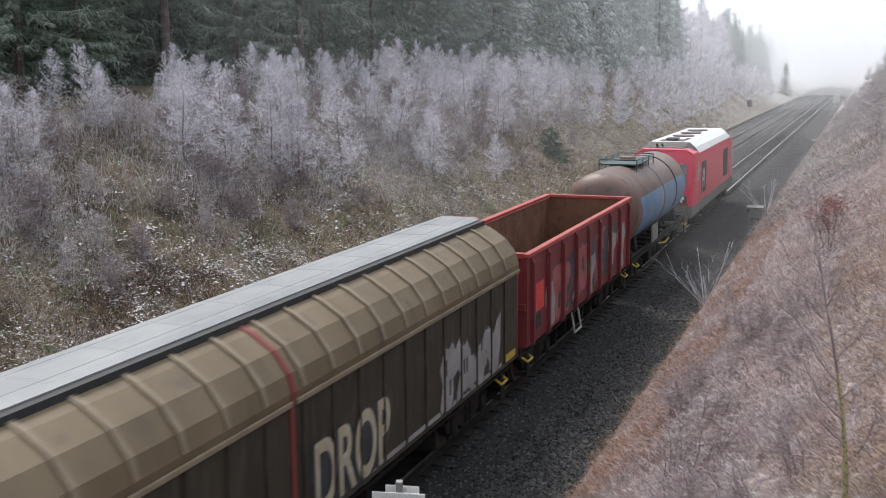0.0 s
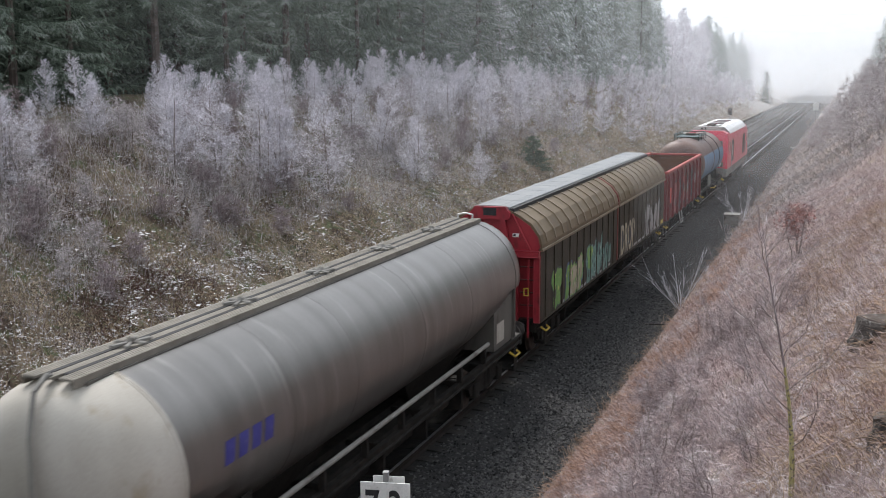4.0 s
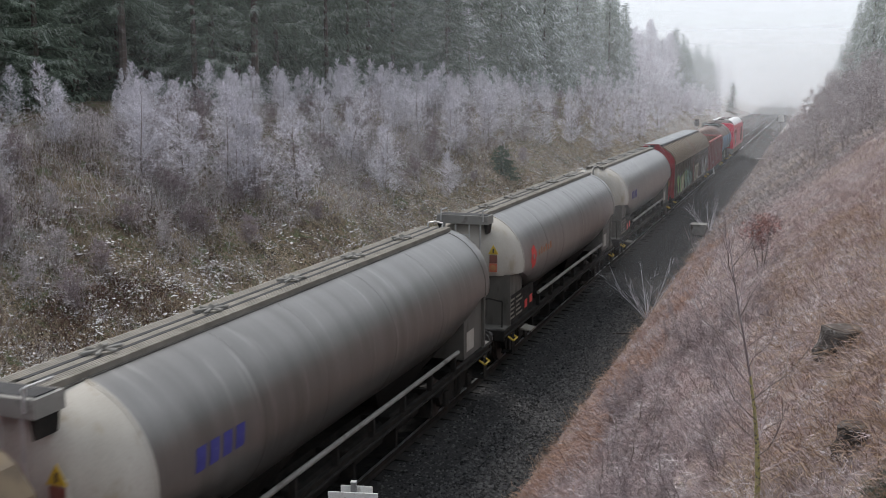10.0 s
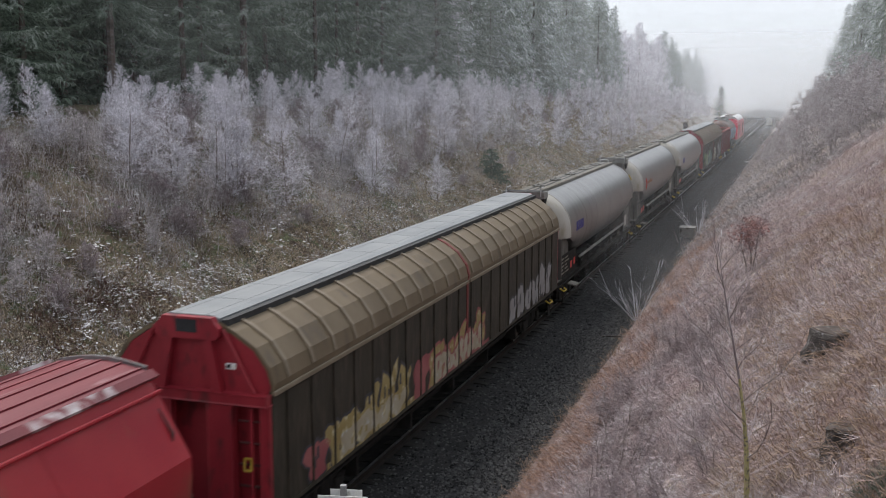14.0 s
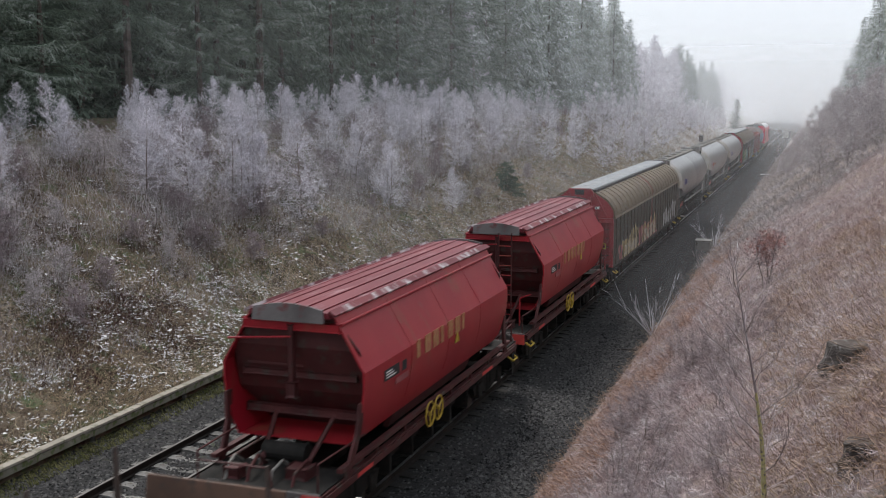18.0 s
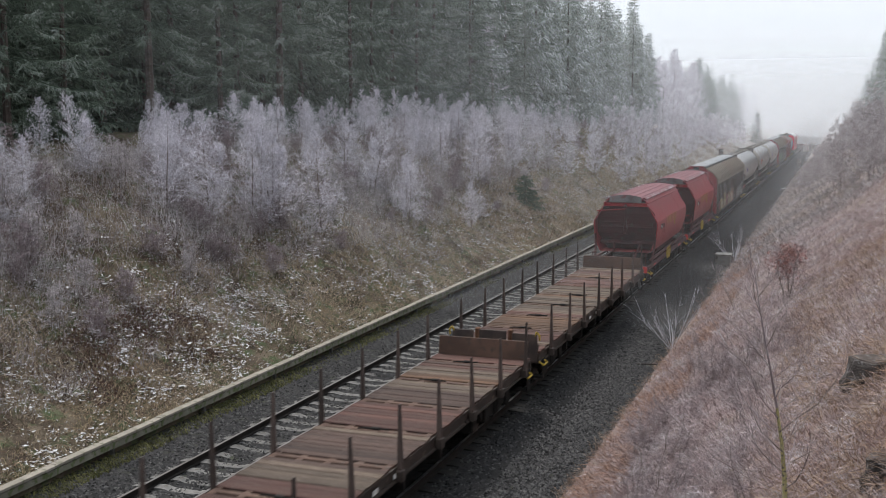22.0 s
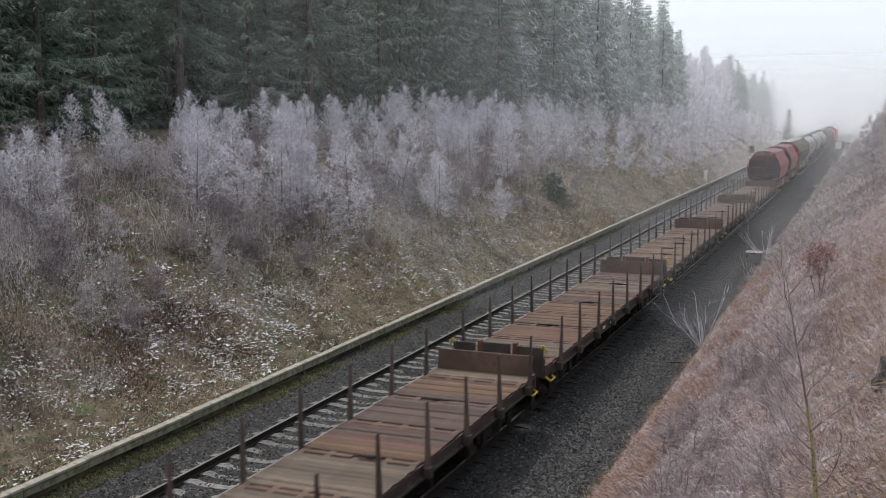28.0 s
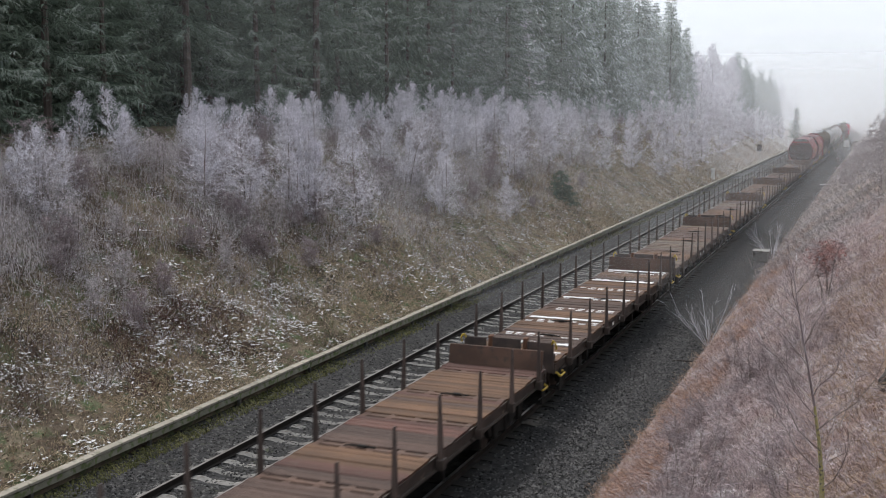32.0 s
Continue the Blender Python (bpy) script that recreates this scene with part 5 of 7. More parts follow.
def sliding_wagon(middle, label, art):
    v = vehicle("sliding_wall_wagon", label, "goods wagon", "wagons of the goods train", middle)
    H = 10.6
    running_gear(v, 11.05, (-8.2, 8.2), M_UNDER, 1.32, 0.95, 1.16, 10.5)
    part("floor", box(-1.38, 1.38, -H, H, 1.162, 1.22), M_UNDER, v)
    for s in (-1, 1):
        for y0, y1 in ((-H + 0.03, -0.063), (0.063, H - 0.03)):
            part("side_wall", box(s * 1.38, s * 1.43, y0, y1, 1.224, 3.2), M_WALLBR, v, "dark brown sliding wall")
            hood = [(s * x, z) for x, z in HOOD]
            inner = [(s * (x - 0.05), z - 0.05) for x, z in HOOD[::-1]]
            part("roof_hood", prism(hood + inner, y0, y1), M_HOOD, v, "faceted brown roof hood", smooth=False)
            part("drip_rail", box(s * 1.452, s * 1.50, y0, y1, 3.17, 3.25, 0.01), M_HOODRIB, v)
            part("bottom_rail", box(s * 1.432, s * 1.455, y0, y1, 1.17, 1.235), M_WALLBR, v)
        part("wall_joint", box(s * 1.385, s * 1.447, -0.06, 0.06, 1.224, 3.196), M_STRIPE if s > 0 else M_WALLBR, v, "red stripe at the wall joint")
        part("roof_joint", prism([(s * (x + 0.014), z + 0.012) for x, z in HOOD] + [(s * (x - 0.045), z - 0.05) for x, z in HOOD[::-1]], -0.06, 0.06), M_STRIPE, v)
    rib = shared("roof_rib", prism([(x + 0.028, z + 0.022) for x, z in HOOD[1:]] + [(x + 0.001, z + 0.001) for x, z in HOOD[:0:-1]], -0.05, 0.05), M_HOODRIB)
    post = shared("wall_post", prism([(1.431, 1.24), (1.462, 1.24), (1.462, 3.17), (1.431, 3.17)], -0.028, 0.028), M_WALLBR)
    for i in range(22):
        y = -H + 0.55 + i * 0.93 + (0.12 if i > 10 else 0)
        for s in (0, 180):
            hang("roof_rib", rib, v, pose(0, y, 0, 0, 0, s))
            hang("wall_post", post, v, pose(0, y + 0.0, 0, 0, 0, s))
    part("ridge", prism([(-0.52, 4.29), (0.52, 4.29), (0.52, 4.36), (0.40, 4.40), (-0.40, 4.40), (-0.52, 4.36)], -H + 0.06, H - 0.06), M_RIDGE, v, "pale blue-grey ridge sheet")
    for k in range(1, 15):
        part("ridge_seam", box(-0.41, 0.41, -H + 1.41 * k - 0.02, -H + 1.41 * k + 0.02, 4.40, 4.403), M_RIDGE, v)
    for x in (-0.30, 0.24):
        part("ridge_bead", box(x, x + 0.03, -H + 0.1, H - 0.1, 4.40, 4.404), M_RIDGE, v)
    part("ridge_gutter", box(0.522, 0.65, -H + 0.08, H - 0.08, 4.20, 4.335), M_BLACKMARK, v)
    for s in (-1, 1):
        y = s * H
        full = [(1.37, 3.0), (1.37, 3.2), *[(x - 0.055, z - 0.055) for x, z in HOOD[1:]], *[(-x + 0.055, z - 0.055) for x, z in HOOD[:0:-1]], (-1.37, 3.2), (-1.37, 3.0)]
        part("end_wall", prism(full, y - s * 0.10, y - s * 0.04), M_ENDRED, v, "dark red end wall")
        part("lower_end_wall", box(-1.37, 1.37, y - s * 0.26, y - s * 0.20, 1.225, 3.0), M_ENDRED, v, "recessed dark red lower end wall")
        part("cross_beam", box(-1.42, 1.42, y - s * 0.04, y + s * 0.13, 3.02, 3.19, 0.015), M_ENDRED, v)
        part("ridge_bracket", prism([(-0.58, 4.10), (-0.52, 4.03), (0.52, 4.03), (0.58, 4.10), (0.58, 4.22), (0.50, 4.30), (0.45, 4.385), (-0.45, 4.385), (-0.50, 4.30), (-0.58, 4.22)], y - s * 0.05, y + s * 0.10), M_ENDRED, v)
        part("bracket_opening", box(-0.19, 0.19, y + s * 0.10, y + s * 0.105, 4.14, 4.35), M_SLOT, v)
        for q in (-1, 1):
            bm = bmesh.new()
            sections([[(q * 0.24, y - s * 0.03, 4.2), (q * 0.40, y - s * 0.03, 4.2), (q * 0.40, y + s * 0.09, 4.2), (q * 0.24, y + s * 0.09, 4.2)],
                      [(q * 0.44, y - s * 0.03, 3.16), (q * 0.60, y - s * 0.03, 3.16), (q * 0.60, y + s * 0.11, 3.16), (q * 0.44, y + s * 0.11, 3.16)]], bm)
            part("slanted_post", bm, M_ENDRED, v)
            part("stay", rod((q * 0.62, y + s * 0.02, 4.2), (q * 1.15, y + s * 0.02, 3.2), 0.03), M_ENDRED, v)
            part("corner_post", box(q * 0.34, q * 0.80, y - s * 0.04, y + s * 0.12, 1.18, 3.02, 0.02), M_ENDRED, v)
            part("door_post", box(q * 1.26, q * 1.425, y - s * 0.04, y + s * 0.06, 1.18, 3.02, 0.015), M_ENDRED, v)
            for k in range(5):
                part("rung", rod((q * 0.86, y + s * 0.03, 1.3 + 0.36 * k), (q * 1.24, y + s * 0.03, 1.3 + 0.36 * k), 0.02), M_HOPDARK, v)
            part("ladder_stile", box(q * 1.08, q * 1.13, y + s * 0.04, y + s * 0.075, 0.75, 2.95), M_ENDRED, v)
            part("yellow_loop", pipe([(q * 1.0, y + s * 0.12, 1.95), (q * 1.0, y + s * 0.12, 2.15), (q * 1.12, y + s * 0.12, 2.15), (q * 1.12, y + s * 0.12, 1.95), (q * 1.0, y + s * 0.12, 1.95)], 0.018), M_YELLOW, v)
            shunter_steps(v, s * 9.7, q)
        part("white_plate", box(0.62, 0.80, y - s * 0.04, y - s * 0.03, 3.55, 3.65), M_WHITEMARK, v)
        part("plate_window", box(0.64, 0.71, y - s * 0.03, y - s * 0.026, 3.57, 3.63), M_SLOT, v)
    art(v)
    return v


def art_one(v):
    spray(v, -9.3, 1.28, 1.0, 1.15, M_SPRAYG, M_SPRAYD, 1, count=1)
    spray(v, -7.7, 1.26, 2.2, 1.05, M_SPRAYG, M_SPRAYN, 2, count=4)
    spray(v, -7.2, 1.3, 1.5, 0.95, M_SPRAYB, M_SPRAYG, 12, x=1.4455, count=2)
    spray(v, -5.0, 1.26, 3.8, 1.1, M_SPRAYT, M_SPRAYD, 3, count=5)
    spray(v, -4.9, 1.7, 0.7, 0.8, M_SPRAYG, M_SPRAYT, 13, x=1.4455, count=1)
    spray(v, 0.62, 1.25, 2.5, 1.2, M_SPRAYD, M_SPRAYD, 4, count=2)
    lettering(v, "DROP", 0.52, 1.26, 1.55, 0.66, M_SPRAYD, 1.4465, "sprayed_shadow", back=0.10)
    lettering(v, "DROP", 0.55, 1.30, 1.55, 0.66, M_SPRAYB, 1.450, "sprayed_letters", back=0.03)
    spray(v, 5.7, 1.27, 3.6, 1.3, M_SPRAYW, M_SPRAYD, 5, count=4)
    wall_marks(v, M_YELLOW, [(9.6, 10.4, 1.25, 1.42)], 1.442)
    wall_marks(v, M_SPRAYW, [(0.3, 9.4, 1.238, 1.33), (-8.2, -1.2, 1.238, 1.32)], 1.4375, "sprayed_band")


def art_two(v):
    spray(v, -9.4, 1.26, 0.9, 0.9, M_SPRAYR, M_SPRAYD, 31, count=1)
    spray(v, -8.5, 1.26, 4.2, 1.0, M_SPRAYY, M_SPRAYD, 32, count=5)
    spray(v, -7.9, 1.3, 3.4, 0.5, M_SPRAYB, M_SPRAYY, 33, x=1.4455, count=4)
    spray(v, -3.9, 1.26, 0.8, 0.9, M_SPRAYR, M_SPRAYR, 34, count=1)
    spray(v, -2.9, 1.26, 4.4, 0.9, M_SPRAYY, M_SPRAYR, 35, count=5)
    spray(v, -2.6, 1.27, 3.9, 0.6, M_SPRAYB, M_SPRAYR, 36, x=1.4455, count=6)
    spray(v, 4.2, 1.27, 5.2, 0.95, M_SPRAYW, M_SPRAYD, 37, count=6)
    wall_marks(v, M_SPRAYY, [(-8.8, -3.8, 1.238, 1.36)], 1.4375, "sprayed_band")
    wall_marks(v, M_SPRAYR, [(-3.0, 2.0, 1.238, 1.33)], 1.4375, "sprayed_band")


# --- silo wagon
SILO_R, SILO_Z = 1.46, 2.83


def shell_patch(v, name, material, y0, y1, a0, a1, label="", r=SILO_R + 0.006, z=SILO_Z, slant=0.0):
    """A painted patch on a round shell, between two angles above the level."""
    bm = bmesh.new()
    k = max(2, int(abs(a1 - a0) / 6) + 1)
    rows = []
    for i in range(k + 1):
        a = radians(a0 + (a1 - a0) * i / k)
        sh = slant * i / k
        rows.append([bm.verts.new((r * math.cos(a), yy + sh, z + r * math.sin(a))) for yy in (y0, y1)])
    for p, q in zip(rows, rows[1:]):
        bm.faces.new((p[0], p[1], q[1], q[0]))
    bmesh.ops.recalc_face_normals(bm, faces=bm.faces)
    bmesh.ops.solidify(bm, geom=bm.faces[:], thickness=0.003)
    return part(name, bm, material, v, label, smooth=True)


def ring_at(y, r, zc, seg=40, squash=1.0, low=None):
    out = []
    for i in range(seg):
        a = 6.283185 * i / seg
        z = zc + r * squash * math.sin(a)
        out.append((r * math.cos(a), y, max(z, low) if low is not None else z))
    return out


def silo_wagon(middle, label, mark, platform=True):
    v = vehicle("silo_wagon", label, "goods wagon", "wagons of the goods train", middle)
    half = 9.2
    running_gear(v, half, (-6.4, 6.4), M_UNDER, 1.32, 0.98, 1.18, 8.6)
    R, Z = SILO_R, SILO_Z
    part("tank", sections([ring_at(y, R, Z, low=Z - 0.2 - 1.27 * max(0.0, 7.15 - abs(y)) / 2.75 if abs(y) > 4.4 else None) for y in (-7.15, -6.5, -5.8, -5.1, -4.4, 0, 4.4, 5.1, 5.8, 6.5, 7.15, 7.6)]), M_SILO, v, "dusty grey steel barrel", smooth=True)
    for s in (-1, 1):
        dome = [(7.154, R, 0), (7.35, R * 0.995, 0.0), (7.65, R * 0.965, 0.03), (7.92, R * 0.89, 0.08), (8.12, R * 0.74, 0.14), (8.22, R * 0.5, 0.2), (8.26, 0.2, 0.24)]
        part("end_dome", sections([ring_at(s * y + (0.45 if s > 0 else 0), r, Z + dz, low=Z - 0.2) for y, r, dz in dome]), M_SILOEND if s < 0 else M_SILO, v, "pale cement-dusted rounded end", smooth=True)
        part("seam", sections([ring_at(s * yy + (0.45 if s > 0 else 0), rr, Z, low=Z - 0.21) for yy, rr in ((7.11, R), (7.11, R + 0.012), (7.17, R + 0.012), (7.17, R))], caps=False), M_SILOEND if s < 0 else M_SILO, v)
        # plated support under the end
        part("support_skirt", prism([(-1.22, 1.19), (1.22, 1.19), (1.22, 2.66), (-1.22, 2.66)], s * 6.5, s * 8.05), M_SKIRTDARK, v, "grimy plated end support, darkened as in shade")
        for q in (-1, 1):
            part("skirt_edge", box(q * 1.20, q * 1.30, s * 8.0, s * 8.07, 1.19, 2.66), M_SKIRTDARK, v)
            part("handrail", pipe([(q * 1.15, s * 8.35, 1.2), (q * 1.15, s * 8.35, 1.95), (q * 0.75, s * 8.35, 2.02), (q * 0.55, s * 8.35, 1.95), (q * 0.55, s * 8.35, 1.2)], 0.022), M_UNDER, v)
        part("platform", box(-1.28, 1.28, s * 7.9, s * 8.58, 1.185, 1.215), M_SKIRTDARK, v)
        part("hopper_cone", sections([[(-1.0, s * 1.2, 1.9), (1.0, s * 1.2, 1.9), (1.0, s * 6.2, 1.9), (-1.0, s * 6.2, 1.9)], [(-0.3, s * 3.2, 0.75), (0.3, s * 3.2, 0.75), (0.3, s * 4.2, 0.75), (-0.3, s * 4.2, 0.75)]]), M_UNDER, v)
        part("side_pipe", rod((s * 1.36, -5.0, 1.62), (s * 1.36, 5.6, 1.62), 0.05, 10), M_SKIRT, v, "grey discharge pipe")
        for k in range(7):
            part("pipe_bracket", box(s * 1.24, s * 1.36, -4.8 + 1.7 * k, -4.72 + 1.7 * k, 1.18, 1.60), M_UNDER, v)
        part("side_panel", box(s * 1.222, s * 1.24, -8.0, -5.2, 1.2, 2.0), M_UNDER, v, "dark side panel")
    for k, y in enumerate((-4.2, -1.9, 1.3, 4.2)):
        part("weld_band", sections([ring_at(y, R, Z), ring_at(y, R + 0.003, Z), ring_at(y + 0.07, R + 0.003, Z), ring_at(y + 0.07, R, Z)], caps=False), M_SILO, v)
    for a in (-0.38, -0.325, -0.27, -0.215, -0.065, -0.018, 0.029, 0.173, 0.228, 0.283, 0.338):
        part("walkway_slat", box(a, a + 0.04, -7.9, 7.9, 4.292, 4.328), M_WALKWAY, v)
    for a in (-0.38, 0.175):
        part("walkway_slot", box(a, a + 0.205, -7.7, 7.7, 4.28, 4.30), M_SLOT, v)
    for a in (-0.155, 0.09):
        part("walkway_slot", box(a, a + 0.072, -7.7, 7.7, 4.29, 4.331), M_SLOT, v, "dark slot along the walkway")
    for s in (-1, 1):
        part("walkway_lip", box(s * 0.382, s * 0.40, -7.9, 7.9, 4.20, 4.325), M_WALKWAY, v)
        part("walkway_kerb", box(s * 0.402, s * 0.44, -7.7, 7.7, 4.15, 4.24), M_SKIRTDARK, v)
    for y in (-6.2, -3.3, -0.4, 2.5, 5.4):
        h = part("hatch", rod((0, y, 4.27), (0, y, 4.36), 0.17, 16), M_WALKWAY, v, "round filling hatch")
        bm = bmesh.new()
        for k in range(3):
            a = k * 1.047 + y
            rod((0.24 * math.cos(a), y + 0.36 * math.sin(a), 4.37), (-0.24 * math.cos(a), y - 0.36 * math.sin(a), 4.37), 0.028, 6, bm)
        rod((0, y - 0.02, 4.36), (0, y + 0.02, 4.42), 0.06, 10, bm)
        part("hatch_clamp", bm, M_SKIRT, h)
    # end platform with ladder
    if platform:
        part("top_platform", prism([(-0.75, 4.12), (0.75, 4.12), (0.75, 4.36), (-0.75, 4.36)], -8.5, -7.95), M_SKIRT, v)
        part("platform_tray", prism([(-0.68, 4.361), (0.68, 4.361), (0.68, 4.372), (-0.68, 4.372)], -8.4, -8.0), M_SLOT, v)
        for q in (-1, 1):
            part("platform_bracket", prism([(q * 0.66, 3.85), (q * 0.70, 3.85), (q * 0.74, 4.12), (q * 0.62, 4.12)], -8.45, -8.05), M_UNDER, v)
            part("ladder_rail", pipe([(q * 0.52, -8.46, 4.15), (q * 0.52, -8.46, 2.3)], 0.024), M_GALV, v)
            part("ladder_rail", pipe([(q * 0.2, -8.46, 4.25), (q * 0.2, -8.46, 1.4)], 0.022), M_GALV, v)
            part("hoop", pipe([(q * 0.62, -8.52, 4.2), (q * 0.62, -8.52, 4.5), (q * 0.62, -8.0, 4.5)], 0.022), M_GALV, v)
        for k in range(8):
            part("rung", rod((-0.2, -8.46, 1.5 + 0.33 * k), (0.2, -8.46, 1.5 + 0.33 * k), 0.016), M_GALV, v)
    part("front_loop", pipe([(-0.2, 7.8, 4.3), (-0.2, 7.85, 4.42), (0.0, 7.87, 4.46), (0.2, 7.85, 4.42), (0.2, 7.8, 4.3)], 0.022), M_GALV, v)
    # notices on the end and side
    if platform:
        sign = part("warning_triangle", prism([(0.72, 3.28), (1.02, 3.28), (0.87, 3.55)], -8.34, -8.32), M_YELLOW, v, "yellow warning triangle")
        part("sign_flash", box(0.85, 0.89, -8.347, -8.34, 3.32, 3.44), M_BLACKMARK, sign)
        part("notice", box(0.76, 0.98, -8.34, -8.32, 3.03, 3.26), M_NOTICE, v, "violet notice plate")
        part("notice", box(0.76, 0.98, -8.34, -8.32, 2.78, 3.02), M_NOTICER, v, "red notice plate")
        part("notice_disc", rod((0.87, -8.348, 2.90), (0.87, -8.341, 2.90), 0.085, 14), M_TANMARK, v)
        part("sign_arm", box(0.80, 0.94, -8.319, -7.7, 2.80, 3.3), M_SILOEND, v)
    else:
        part("vent_pipe", pipe([(0.0, -7.7, 4.25), (0.0, -7.9, 4.36), (0.0, -8.15, 4.2), (0.05, -8.33, 3.7), (0.05, -8.36, 2.7)], 0.035, 8), M_SKIRT, v, "grey vent pipe bent down over the end")
    for k in range(5):
        wall_marks(v, M_WALKWAY, [(-7.8, -7.35 - 0.1 * (k % 2), 1.32 + 0.13 * k, 1.38 + 0.13 * k), (-7.2, -6.5 - 0.15 * (k % 3), 1.32 + 0.13 * k, 1.38 + 0.13 * k)], 1.246)
    wall_marks(v, M_REDMARK, [(-6.2, -5.9, 1.35, 1.6), (-5.6, -5.3, 1.4, 1.65)], 1.246)
    wall_marks(v, M_SILOEND, [(6.7, 7.3, 1.35, 1.85)], 1.232, "side_plate", "pale rectangular plate")
    for s in (-1, 1):
        shunter_steps(v, -7.9, s)
        shunter_steps(v, 7.9, s)
    bm = bmesh.new()
    sections([[(1.30, -6.9, 0.86), (1.62, -6.9, 0.80), (1.62, -6.3, 0.80), (1.30, -6.3, 0.86)], [(1.30, -6.9, 0.90), (1.62, -6.9, 0.84), (1.62, -6.3, 0.84), (1.30, -6.3, 0.90)]], bm)
    part("folding_step", bm, M_WALKWAY, v)
    mark(v)
    return v


def mark_blue(v):
    for k in range(4):
        y = -6.25 + 0.36 * k
        shell_patch(v, "emblem", M_BLUEMARK, y, y + 0.25, -3, 10, "blue emblem", slant=0.08)


def mark_red(v):
    bm = bmesh.new()
    for rad, dy, da in ((0.20, 0.0, 0.0), (0.15, 0.19, 0.06), (0.15, -0.19, -0.04), (0.15, 0.07, 0.20), (0.15, -0.07, -0.20), (0.14, 0.12, -0.15), (0.14, -0.12, 0.15)):
        ring = []
        for i in range(12):
            yy, aa = -6.0 + dy + rad * math.cos(0.5236 * i), 0.04 + (da + rad * math.sin(0.5236 * i)) / SILO_R
            q = SILO_R + 0.006 + 0.0006 * len(bm.faces)
            ring.append(bm.verts.new((q * math.cos(aa), yy, SILO_Z + q * math.sin(aa))))
        bm.faces.new(ring)
    part("emblem", bm, M_REDMARK, v, "red flower-shaped emblem")
    shell_patch(v, "emblem_core", M_SILO, -6.08, -5.92, 0, 5, r=SILO_R + 0.014)
    for k in range(6):
        shell_patch(v, "emblem_bar", M_TANMARK, -5.4 + 0.30 * k, -5.24 + 0.30 * k, 1, 9 if k % 2 else 7, slant=0.03)


# --- self-discharging hopper wagon
HOPSEC = [(1.18, 1.62), (1.33, 1.95), (1.44, 2.35), (1.485, 2.75), (1.48, 3.02), (0.88, 4.04)]


